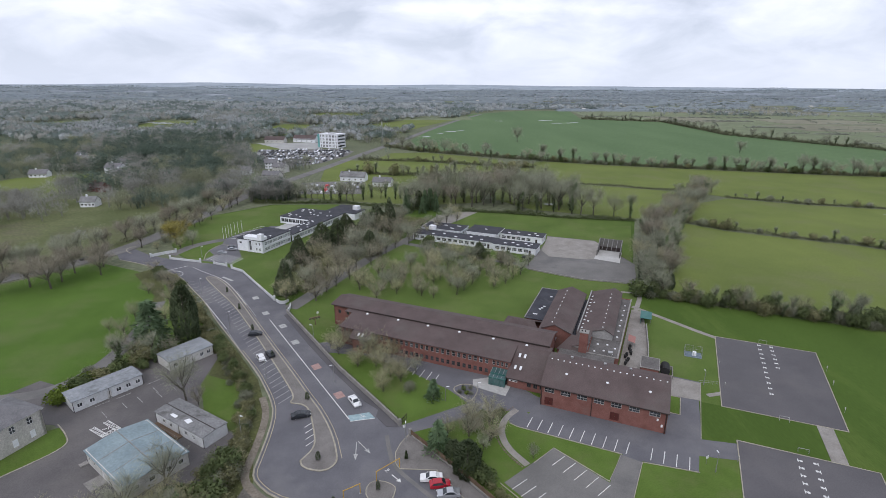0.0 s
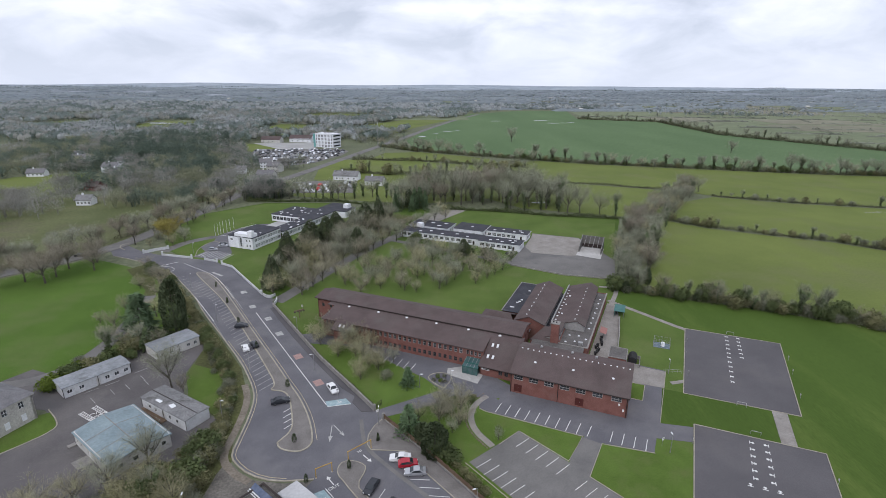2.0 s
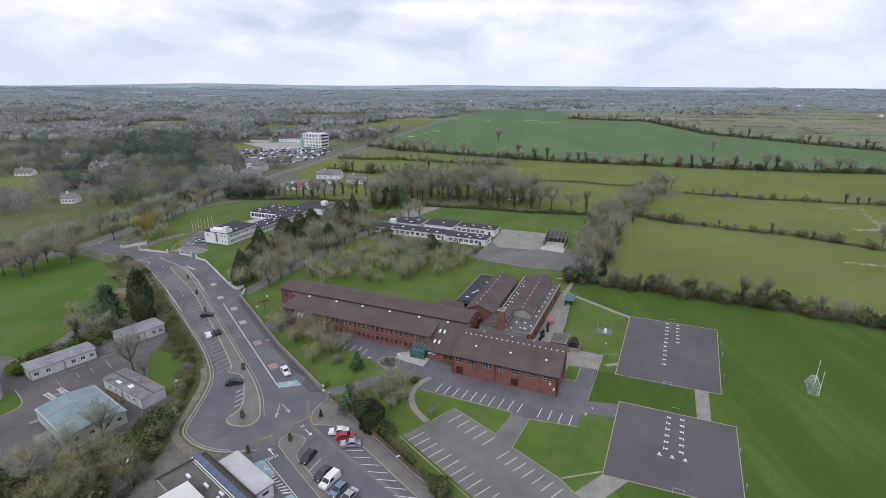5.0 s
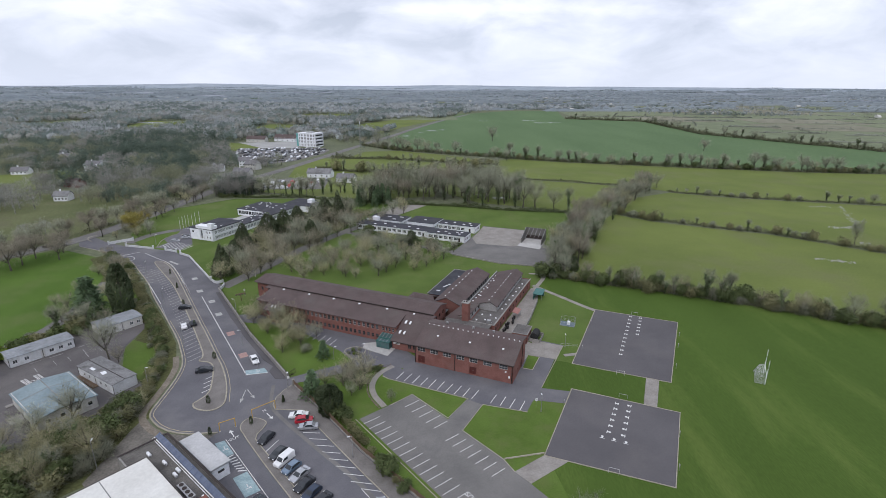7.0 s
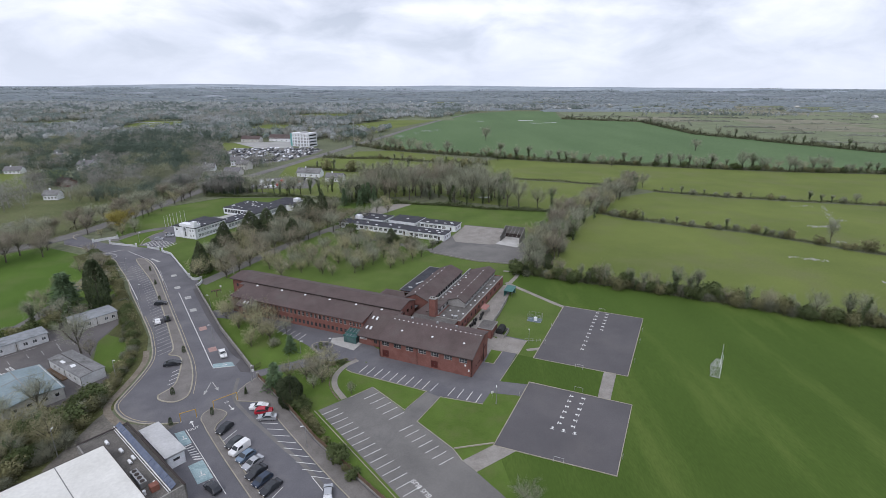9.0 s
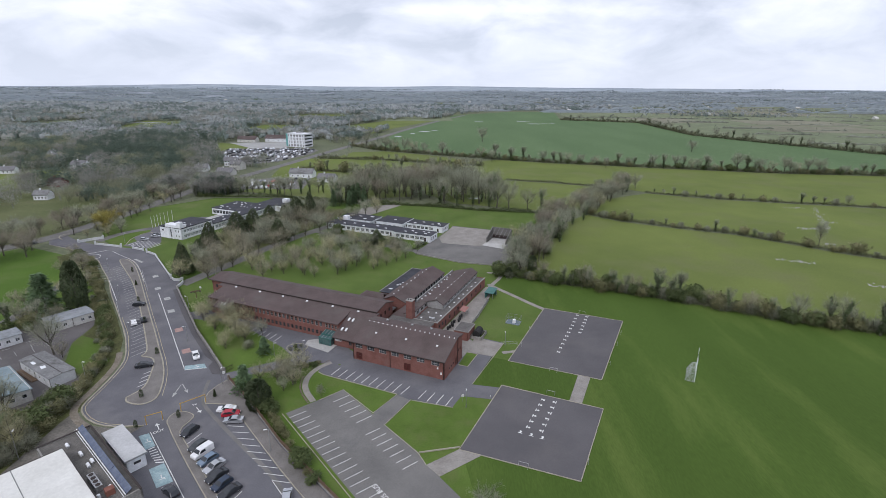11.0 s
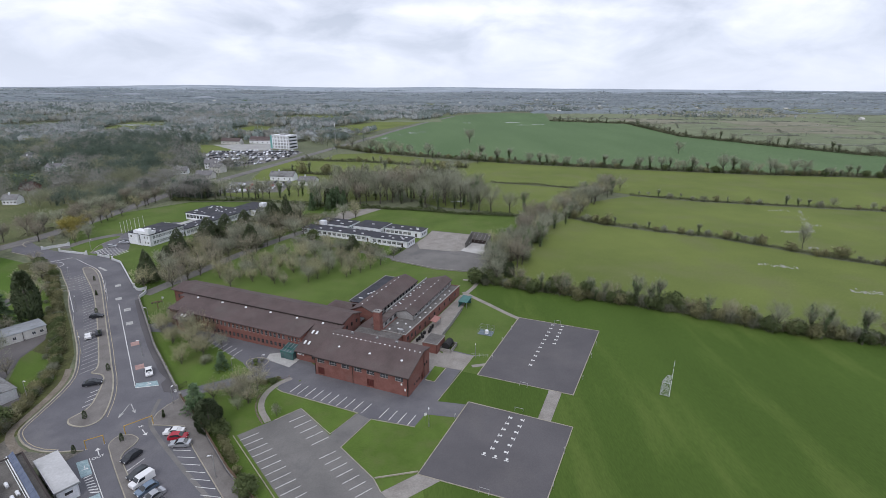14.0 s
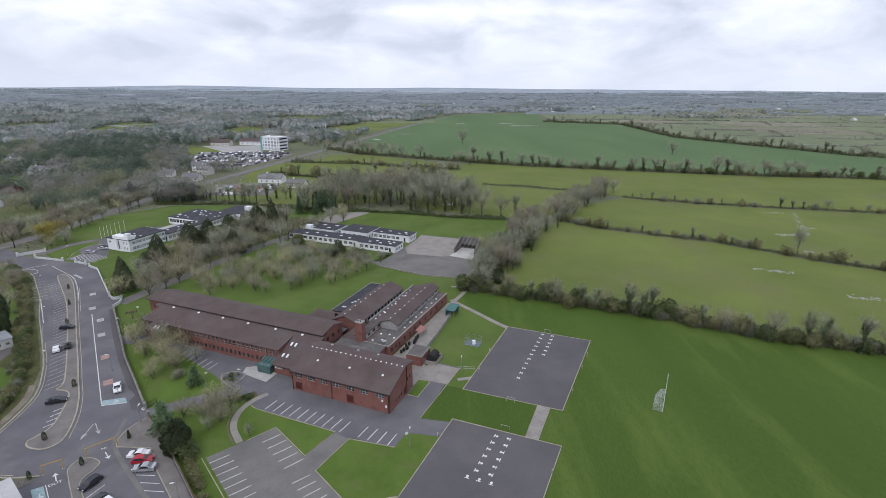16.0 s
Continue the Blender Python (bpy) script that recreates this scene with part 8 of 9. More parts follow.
woods("house_trees", wood_spots([(-148, 322), (-106, 322), (-100, 332), (-112, 340), (-146, 343)], 40, 13), 9, 14.5, 420, 0.26, M["farpine"], "dark evergreen trees beside the public road", 13, True)
woods("house_trees", wood_spots([(-130, 420), (-112, 470), (-150, 500), (-260, 500), (-260, 420), (-200, 390)], 60, 11), 8, 12, 130, 0.16, M["farpine"], "dark evergreen trees among houses", 11, True)
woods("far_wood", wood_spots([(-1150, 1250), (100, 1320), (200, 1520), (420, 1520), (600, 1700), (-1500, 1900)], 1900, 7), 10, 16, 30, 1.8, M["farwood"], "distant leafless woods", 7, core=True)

crng = random.Random(12)
clumps = []
for _ in range(64):
    y = crng.uniform(330, 1300)
    x = crng.uniform(-0.9 * y, -0.22 * y)
    for k in range(crng.randrange(10, 46)):
        px, py = x + crng.gauss(0, 0.055 * y), y + crng.gauss(0, 0.016 * y)
        if (px < -190 or py > 520) and not any(inside(px, py, c) for c in CLEAR) and min((px - a) ** 2 + (py - b) ** 2 for a, b in ROAD_PTS) > 150:
            clumps.append((px, py))
woods("evergreen_clumps", clumps, 9, 15, 70, 0.5, M["farpine"], "dark evergreen clumps in the leafless wood", 14, True)

def hedge_bank(me, x, y, a, length, height, width, rnd, step=9.0):
    """A long uneven bank of hedge or wood edge, with a lumpy top, that follows the land."""
    n = max(2, int(length / step))
    nx, ny = -math.sin(a), math.cos(a)
    k = len(me.v)
    for i in range(n + 1):
        px, py = x + math.cos(a) * i * step + rnd.uniform(-1, 1), y + math.sin(a) * i * step + rnd.uniform(-1, 1)
        z, end = far_z(px, py), 0.15 if i in (0, n) else 1.0
        h = height * rnd.choice((0.35, 0.7, 0.8, 0.9, 1.0, 1.35)) * end
        w = width * rnd.uniform(0.4, 0.6)
        me.v += [(px - nx * w, py - ny * w, z - 0.5), (px - nx * w * 0.7, py - ny * w * 0.7, z + h * 0.7), (px + nx * w * 0.2, py + ny * w * 0.2, z + h), (px + nx * w, py + ny * w, z - 0.5)]
    for i in range(n):
        b = k + 4 * i
        me.f += [(b + j, b + 4 + j, b + 5 + j, b + 1 + j) for j in range(3)]


# far hedgerows and copses to the horizon
frng = random.Random(33)
far_spots, pine_spots = [], []
near_bank, far_bank = Mesh(), Mesh()
for gy in range(15):
    y0 = 470 + gy * 100 + gy * gy * 4
    for seg in range(22):
        x0 = 330 + seg * 105
        if frng.random() < 0.2:
            continue
        dy = frng.uniform(-22, 22)
        by = y0 - 0.16 * (x0 - 500) + dy
        if by > 300 and x0 < by * 1.15 and not inside(x0, by, CROP) and not inside(x0 + 100, by - 16, CROP):
            hedge_bank(near_bank, x0, by, -0.16, 104, frng.uniform(1.6, 3.6), 4.0, frng, 5.0)
        for k in range(27):
            px = x0 + k * 3.95
            py = y0 - 0.16 * (px - 500) + dy + frng.uniform(-2, 2)
            if frng.random() < 0.3 and py > 260 and px < py * 1.15 and not inside(px, py, CROP):
                far_spots.append((px + frng.uniform(-1, 1), py + frng.uniform(-1, 1)))
    for seg in range(6):
        x0 = frng.uniform(400, 2100)
        for k in range(24):
            px, py = x0 + k * 1.7, y0 - 0.16 * (x0 - 500) + k * 4.2
            if py > 260 and px < py * 1.15 and not inside(px, py, CROP):
                far_spots.append((px, py))
for _ in range(60):
    y = 1500 + 900 * frng.random()
    x = frng.uniform(-0.9 * y, 300)
    for k in range(30):
        far_spots.append((x + k * 7, y + frng.uniform(-6, 6)))
for _ in range(620):
    y = 1450 + 2300 * frng.random() ** 0.9
    x = frng.uniform(-0.95 * y, 0.98 * y)
    a, ln = frng.choice((-0.2, -0.1, 0.15, 1.3)) + frng.uniform(-0.15, 0.15), frng.uniform(150, 480)
    if math.hypot(x, y) < 4500 and math.hypot(x + math.cos(a) * ln, y + math.sin(a) * ln) < 4700 and not inside(x, y, CROP):
        hedge_bank(far_bank, x, y, a, ln, frng.uniform(4, 9), frng.choice((10, 14, 40)), frng, 12.0)
for _ in range(80):
    y = 1200 + 2900 * frng.random()
    x = frng.uniform(-0.95 * y, 0.95 * y)
    for k in range(60):
        pine_spots.append((x + frng.gauss(0, 90), y + frng.gauss(0, 12)))
# paler and greyer than the near hedge leaves
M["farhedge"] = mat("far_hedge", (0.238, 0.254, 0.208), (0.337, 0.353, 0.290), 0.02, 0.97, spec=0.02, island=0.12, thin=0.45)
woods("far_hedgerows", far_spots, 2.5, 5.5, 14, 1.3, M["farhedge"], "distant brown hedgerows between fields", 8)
# pale blue-grey base colour imitates haze over the last woods
M["hazewood"] = mat("hazed_horizon_wood", (0.300, 0.342, 0.368), (0.390, 0.432, 0.456), 0.004, 0.97, spec=0.0, island=0.08, thin=0.45)
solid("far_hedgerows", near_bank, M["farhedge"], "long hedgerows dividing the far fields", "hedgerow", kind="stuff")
solid("horizon_woods", far_bank, M["hazewood"], "woods and hedgerows towards the horizon, paled by painted haze", "wood", kind="stuff")
# copses share the haze-paled colour of the far woods
woods("horizon_pines", [q for q in pine_spots if math.hypot(*q) < 4800], 6, 10, 12, 5.5, M["farwood"], "copses towards the horizon with haze painted into their colour", 10)

# stones along the curved path
srng = random.Random(9)
stone_mat = mat("brown_field_stone", (0.15, 0.115, 0.095), (0.24, 0.19, 0.16), 1.2, 0.9, 6.0, 0.3, 0.3)
for x, y, a in along(offset(smooth([(18.0, 101.5), (14.8, 98.3), (13.2, 93.5), (14.0, 88.2), (17.6, 83.0)], 2), -1.25), 0.7):
    r = srng.uniform(0.16, 0.32)
    rock = Mesh()
    for k, (rr, zz) in enumerate(((1.0, 0.0), (1.05, 0.35), (0.6, 0.75))):
        rock.v += [(r * rr * srng.uniform(0.8, 1.15) * math.cos(t * 1.0472), r * rr * srng.uniform(0.8, 1.15) * math.sin(t * 1.0472), r * zz) for t in range(6)]
    for k in (0, 6):
        rock.f += [(k + t, k + (t + 1) % 6, k + 6 + (t + 1) % 6, k + 6 + t) for t in range(6)]
    rock.f.append(tuple(range(12, 18)))
    solid("border_stone", rock, stone_mat, "brown rough stone edging the garden path", "stone", "stones along the path", m=pose(x, y, 0.05))


# ---- boundary walls and fences ----
def long_wall(name, line, h, th, material, label, cap=None):
    me = Mesh()
    ribbon(me, line, th, 0.0, h)
    ob = solid(name, me, material, label, "wall", kind="structure")
    if cap:
        cm = Mesh()
        ribbon(cm, line, th + 0.12, h, h + 0.1)
        part("coping", cm, cap, ob)
    return ob


long_wall("wall_white", WALL_E[:2], 0.85, 0.22, M["cabinwhite"], "low white rendered boundary wall", M["cabinwhite"])
long_wall("wall_white", WALL_E[2:4], 0.85, 0.22, M["cabinwhite"], "low white rendered boundary wall", M["cabinwhite"])
long_wall("wall_white", WALL_E[4:], 0.9, 0.22, M["cabinwhite"], "low white rendered boundary wall", M["cabinwhite"])
long_wall("wall_white", smooth([(-58.5, 163.6), (-57.0, 161.8), (-55.0, 161.6), (-54.2, 163.6)], 2), 1.0, 0.25, M["cabinwhite"], "curved white gate wall", M["cabinwhite"])
long_wall("wall_white", smooth([(-52.6, 160.4), (-51.8, 157.4), (-52.1, 154.4)], 2), 1.0, 0.25, M["cabinwhite"], "curved white gate wall", M["cabinwhite"])
long_wall("wall_white", smooth([(-128.5, 210.8), (-125.0, 214.6), (-120.8, 217.6)], 2), 1.2, 0.25, M["cabinwhite"], "curved white gate wall", M["cabinwhite"])
for x, y in ((-118.6, 208.1), (-103.6, 204.1), (-97.0, 202.3), (-90.6, 199.5), (-87.2, 196.5), (-59.5, 164.5), (-128.5, 210.8), (-120.8, 217.6)):
    pier = solid("gate_pier", Mesh().box(-0.35, -0.35, 0, 0.35, 0.35, 1.7), M["cabinwhite"], "square white gate pier", "pier", "white gate piers", m=pose(x, y, 0, 0, 0, 30))
    part("cap", Mesh().box(-0.42, -0.42, 1.7, 0.42, 0.42, 1.85), M["cabinwhite"], pier)
long_wall("wall_road", WALL_E2, 1.3, 0.3, M["concwall"], "dark weathered wall along the approach road", M["concwall"])
long_wall("wall_carpark", WALL_E3, 0.5, 0.25, M["concwall"], "low wall below the wooden car park fence")
fence = thing("wooden_fence", Matrix.Identity(4), "brown vertical board fence beside the car park", "fence")
for x, y, a in along(WALL_E3, 2.0):
    part("post", Mesh().box(-0.07, -0.07, 0.5, 0.07, 0.07, 1.75), M["wood"], fence).matrix_basis = pose(x, y, 0, 0, 0, math.degrees(a))
board = Mesh().box(-0.11, -0.05, 0.6, 0.11, -0.02, 1.65).data("board", M["wood"])
rail = Mesh()
for z in (0.75, 1.45):
    ribbon(rail, WALL_E3, 0.05, z, z + 0.09)
part("rail", rail, M["wood"], fence)
for x, y, a in along(WALL_E3, 0.26, 0.13):
    part("board", board, None, fence).matrix_basis = pose(x, y, 0, 0, 0, math.degrees(a))
rail_f = thing("steel_railing", Matrix.Identity(4), "thin dark railing on the road wall", "railing")
for x, y, a in along(WALL_E2, 2.4):
    part("post", Mesh().box(-0.03, -0.03, 1.4, 0.03, 0.03, 2.0), M["fascia"], rail_f).matrix_basis = pose(x, y, 0, 0, 0, math.degrees(a))
me = Mesh()
ribbon(me, WALL_E2, 0.05, 1.95, 2.0)
part("rail", me, M["fascia"], rail_f)
for x, y in ((-9.4, 95.4), (-6.8, 92.0)):
    solid("gate_pier", Mesh().box(-0.3, -0.3, 0, 0.3, 0.3, 1.8), M["concwall"], "square grey gate pier of the school drive", "pier", "gate piers", m=pose(x, y, 0, 0, 0, 40))
gate = thing("steel_gate", pose(-9.2, 95.6, 0, 0, 0, 62), "open dark steel gate folded back beside the drive", "gate")
part("gate_frame", Mesh().box(0, -0.03, 0.2, 2.6, 0.03, 0.28).box(0, -0.03, 1.4, 2.6, 0.03, 1.48).box(0, -0.03, 0.28, 0.07, 0.03, 1.4).box(2.53, -0.03, 0.28, 2.6, 0.03, 1.4), M["fascia"], gate)
for k in range(12):
    part("bar", Mesh().box(0.2 + 0.19 * k, -0.015, 0.28, 0.23 + 0.19 * k, 0.015, 1.4), M["fascia"], gate)

long_wall("wall_yard", [(36.0, 197.2), (56.0, 185.6), (76.5, 180.6)], 0.6, 0.3, M["concwall"], "low grey wall below the school yard")
lp = Mesh()
ribbon(lp, [(-20, 234), (-9.6, 227.9), (7.2, 218.2), (21.1, 209.4), (38, 200.6)], 3.4, -0.1, 0.078)
solid("path_low", lp, M["lot"], "grey tarmac path before the low school", "path", kind="structure")

hedge_stuff("clipped_hedge", [[(34.6, 202.4), (40.6, 213.2)]], 1.4, 1.3, 60, 0.25, M["laurel"], "short clipped hedge beside the parked car", 31, 0.1)

# ---- vehicles ----
def car(m, paint, label, kind_of="hatch"):
    """A small car: rounded body with sills and arches, glass house, four wheels, lamps."""
    ob = thing("van" if kind_of == "van" else "car", m, label, "van" if kind_of == "van" else "car", "parked cars")
    if kind_of == "van":
        L, W, H, belt = 4.6, 1.78, 1.85, 1.05
        side = [(-2.3, 0.32), (2.25, 0.32), (2.3, 0.75), (2.2, 0.98), (1.35, 1.12), (0.75, 1.74), (0.45, 1.84), (-2.15, 1.85), (-2.3, 1.7)]
        glass = [(1.30, 1.14), (0.78, 1.68), (-0.25, 1.70), (-0.25, 1.12)]
    elif kind_of == "saloon":
        L, W, H = 4.5, 1.76, 1.45
        side = [(-2.2, 0.30), (2.2, 0.28), (2.25, 0.62), (2.1, 0.78), (1.1, 0.92), (0.35, 1.38), (-0.1, 1.45), (-0.9, 1.42), (-1.55, 1.02), (-2.15, 0.98), (-2.25, 0.65)]
        glass = [(1.02, 0.95), (0.32, 1.34), (-0.1, 1.40), (-0.86, 1.37), (-1.42, 1.00)]
    else:
        L, W, H = 4.1, 1.74, 1.5
        side = [(-2.0, 0.32), (2.0, 0.30), (2.05, 0.62), (1.9, 0.82), (1.05, 0.95), (0.35, 1.42), (-0.1, 1.49), (-1.4, 1.45), (-1.85, 1.05), (-2.05, 0.9), (-2.05, 0.55)]
        glass = [(1.0, 0.97), (0.33, 1.38), (-0.1, 1.44), (-1.36, 1.40), (-1.72, 1.02)]
    n = len(side)
    lanes = ((0, -0.06), (0.0, 0.0))
    body = Mesh()
    rings = []
    for y, shrink in ((-W / 2, 0.10), (-W / 2 + 0.10, 0.0), (W / 2 - 0.10, 0.0), (W / 2, 0.10)):
        r = []
        for x, z in side:
            tuck = 0.0
            if z > 0.98:
                tuck = (z - 0.98) * (0.32 if kind_of != "van" else 0.10)
            yy = y - math.copysign(tuck, y)
            r.append((x * (1 - shrink * 0.25), yy, 0.3 + (z - 0.3) * (1 - shrink * 0.25)))
        rings.append(len(body.v))
        body.v += r
    for k in range(3):
        for i in range(n):
            a, b = rings[k] + i, rings[k] + (i + 1) % n
            c, d = rings[k + 1] + (i + 1) % n, rings[k + 1] + i
            body.f.append((a, b, c, d))
    body.f.append(tuple(rings[0] + i for i in range(n)))
    body.f.append(tuple(rings[3] + i for i in range(n))[::-1])
    part("body", body, paint, ob)
    for s in (-1, 1):
        g = Mesh()
        pts = []
        for x, z in glass:
            tuck = max(0, z - 0.98) * (0.32 if kind_of != "van" else 0.10)
            pts.append((x * 0.96, s * (W / 2 - tuck + 0.012), z))
        g.add(pts + [(x, y - s * 0.03, z) for x, y, z in pts], [tuple(range(len(pts)))[:: s], tuple(range(len(pts), 2 * len(pts)))[:: -s]])
        part("side_window", g, M["carglass"], ob)
    f0, f1 = glass[0], glass[1]
    for name, a, b in (("windscreen", glass[0], glass[1]),) + ((("rear_window", glass[-1], glass[-2]),) if kind_of != "van" else ()):
        yy0, yy1 = W / 2 - 0.14, W / 2 - 0.24
        dx = 0.03 if name == "windscreen" else -0.03
        part(name, Mesh().slab([(a[0] + dx * 2.2, -yy0, a[1] + 0.03), (a[0] + dx * 2.2, yy0, a[1] + 0.03), (b[0] + dx * 2, yy1, b[1] + 0.04), (b[0] + dx * 2, -yy1, b[1] + 0.04)], 0.03), M["carglass"], ob)
    for x in (-L * 0.29, L * 0.31):
        for y in (-W / 2 + 0.02, W / 2 - 0.24):
            wheel = part("wheel", Mesh().tube((x, y, 0.31), (x, y + 0.22, 0.31), 0.31, sides=12), M["black"], ob)
            yy = y - 0.012 if y < 0 else y + 0.222
            part("rim", Mesh().tube((x, yy, 0.31), (x, yy + 0.01, 0.31), 0.19, sides=10), M["metal"], wheel)
    for y in (-W / 2 + 0.12, W / 2 - 0.42):
        part("headlight", Mesh().box(L / 2 - 0.10, y, 0.58, L / 2 + 0.0, y + 0.3, 0.74), M["skylight"], ob)
        part("tail_light", Mesh().box(-L / 2 - 0.0, y, 0.7, -L / 2 + 0.10, y + 0.3, 0.86), M["reddoor"], ob)
    for y in (-W / 2 - 0.1, W / 2 - 0.06):
        part("door_mirror", Mesh().box(glass[0][0] - 0.35, y, 0.95, glass[0][0] - 0.2, y + 0.16, 1.08), paint, ob)
    return ob


def paint(name, a, b, metal=0.3):
    return mat(name, a, b, 1.0, 0.18, metal=metal, spec=0.6)


SILVER, WHITE = paint("silver_paint", (0.42, 0.43, 0.45), (0.50, 0.51, 0.53), 0.6), paint("white_paint", (0.70, 0.70, 0.70), (0.78, 0.78, 0.78), 0.0)
BLACK, RED = paint("black_paint", (0.028, 0.030, 0.036), (0.042, 0.045, 0.052)), paint("red_paint", (0.32, 0.012, 0.025), (0.40, 0.02, 0.035), 0.0)
NAVY, BLUE = paint("navy_paint", (0.03, 0.045, 0.075), (0.045, 0.06, 0.095)), paint("pale_blue_paint", (0.16, 0.22, 0.29), (0.22, 0.28, 0.36), 0.5)
GREYP = paint("dark_grey_paint", (0.06, 0.063, 0.068), (0.085, 0.09, 0.095), 0.5)
lane = math.degrees(math.atan2(2.6, 3.6))
for x, y, a, p, k, lab in (
    (-6.8, 70.8, 248, BLACK, "hatch", "small black hatchback parked by the island"), (-2.7, 66.0, 241, GREYP, "hatch", "dark grey hatchback parked in a bay"), (-0.9, 64.1, 240, WHITE, "van", "small white van parked in a bay"),
    (1.2, 61.9, 238, BLUE, "hatch", "pale blue hatchback parked in a bay"), (3.4, 60.0, 238, SILVER, "saloon", "silver saloon parked in a bay"), (5.0, 57.4, 238, BLACK, "saloon", "black saloon parked in a bay"),
    (6.9, 55.3, 239, NAVY, "hatch", "dark blue hatchback parked in a bay"), (9.2, 53.4, 237, BLACK, "saloon", "black saloon parked in a bay"), (20.4, 52.2, 100, SILVER, "hatch", "silver hatchback parked at the end of the car park"),
    (-1.9, 78.9, 181, WHITE, "saloon", "white saloon parked beside the footpath"), (-0.2, 77.2, 8, RED, "hatch", "bright red hatchback parked beside the footpath"), (1.4, 74.9, 184, SILVER, "saloon", "silver saloon parked beside the footpath"),
    (-1.9, 53.2, 143, BLACK, "hatch", "black car parked by the disabled bay"), (-57.0, 138.3, 12, BLACK, "hatch", "black car parked by the traffic island"), (-50.6, 124.2, 122, WHITE, "hatch", "white car parked by the traffic island"),
    (-48.7, 126.2, 125, BLACK, "hatch", "black car parked by the traffic island"), (-32.6, 98.4, 20, BLACK, "saloon", "black saloon parked beside the traffic island"), (-21.0, 103.8, -58, WHITE, "saloon", "white saloon waiting above the blue bay"),
    (-149.0, 208.0, 6, NAVY, "hatch", "dark blue car waiting at the junction"), (-154.0, 206.2, 10, BLACK, "saloon", "dark car waiting at the junction"),
    (-96.5, 221.0, 14, SILVER, "saloon", "silver car parked at the white school"), (-97.5, 223.8, 14, GREYP, "hatch", "grey car parked at the white school"), (37.6, 211.2, 160, BLACK, "hatch", "black car parked at the low school"),
    (-99.0, 215.5, 14, SILVER, "hatch", "silver car parked at the white school")):
    car(pose(x, y, 0.07, 0, 0, a), p, lab, k)

# ---- lamp posts, signs, barriers ----
def lamp_post(x, y, h, arm=0.0, turn=0.0, label="tall grey steel lamp post"):
    ob = thing("street_lamp", pose(x, y, 0, 0, 0, turn), label, "lamp", "lamp posts")
    part("post", Mesh().tube((0, 0, 0), (0, 0, h), 0.08, 0.05, 8), M["metal"], ob)
    part("base", Mesh().tube((0, 0, 0), (0, 0, 0.9), 0.12, 0.11, 8), M["metal"], ob)
    part("arm", Mesh().tube((0, 0, h - 0.05), (max(arm, 0.25), 0, h + 0.05), 0.04, 0.04, 6), M["metal"], ob)
    part("lamp_head", Mesh().add([(arm, -0.12, h), (arm + 0.7, -0.1, h + 0.05), (arm + 0.7, 0.1, h + 0.05), (arm, 0.12, h), (arm, -0.1, h + 0.14), (arm + 0.65, -0.07, h + 0.16), (arm + 0.65, 0.07, h + 0.16), (arm, 0.1, h + 0.14)], [(0, 3, 2, 1), (4, 5, 6, 7), (0, 1, 5, 4), (1, 2, 6, 5), (2, 3, 7, 6), (3, 0, 4, 7)]), M["skylight"], ob)
    return ob


for x, y, h, arm, turn in ((13.0, 65.3, 5.5, 0.3, 200), (-38.2, 62.2, 6.5, 0.3, 100), (-43.4, 90.7, 6.0, 0.3, -20), (-7.7, 90.1, 4.5, 0.3, 90), (55.0, 81.2, 4.5, 0.2, 90), (67.8, 112.2, 4.0, 0.2, 90), (1.0, 104.9, 4.0, 0.2, 0), (8.8, 106.6, 4.0, 0.2, 0), (-38.8, 136.5, 4.5, 0.3, 180), (-27.8, 113.0, 5.0, 0.3, 200), (-45.5, 113.5, 6, 0.3, -30), (-66.5, 142.5, 6, 0.3, -30), (-88.0, 170.5, 6, 0.3, -30), (-106, 211, 5, 0.3, 0)):
    lamp_post(x, y, h, arm, turn)
for x, y, h in ((-8.2, 92.6, 2.4), (54.2, 83.4, 2.2), (-19.2, 101.0, 2.4), (-40.4, 149.2, 3.0)):
    sg = thing("sign_post", pose(x, y, 0, 0, 0, 20), "small white sign on a grey post", "sign", "small signs")
    part("post", Mesh().tube((0, 0, 0), (0, 0, h), 0.035, sides=6), M["metal"], sg)
    part("plate", Mesh().box(-0.3, -0.05, h - 0.7, 0.3, -0.03, h), M["whiteframe"], sg)
    part("lettering", Mesh().box(-0.2, -0.06, h - 0.3, 0.2, -0.052, h - 0.22), M["fascia"], sg)
# sculpture on the lawn corner
sc = thing("garden_sculpture", pose(-40.4, 145.5, 0, 0, 0, 30), "brown angular sculpture on a pole in the lawn", "sculpture")
part("pole", Mesh().tube((0, 0, 0), (0, 0, 3.0), 0.14), M["wood"], sc)
part("arms", Mesh().box(-1.6, -0.12, 2.6, 1.6, 0.12, 2.85), M["wood"], sc)
for x in (-1.5, -0.5, 0.5, 1.4):
    part("plate", Mesh().box(x - 0.25, -0.3, 2.2, x + 0.25, 0.3, 2.62), M["bark"], sc)


def barrier(a, b, h=2.3):
    d = math.hypot(b[0] - a[0], b[1] - a[1])
    ob = thing("height_barrier", line_pose(a, b), "yellow steel height barrier over the car park lane", "barrier", "height barriers")
    for x in (0, d):
        part("post", Mesh().tube((x, 0, 0), (x, 0, h), 0.09, sides=8), M["yellow"], ob)
    part("beam", Mesh().tube((-0.1, 0, h), (d + 0.1, 0, h), 0.09, sides=8), M["yellow"], ob)
    for x in (0, d):
        part("foot", Mesh().box(x - 0.2, -0.2, 0.06, x + 0.2, 0.2, 0.1), M["metal"], ob)


barrier((-18.1, 73.6), (-15.3, 75.4))
barrier((-12.6, 78.5), (-8.4, 82.2))

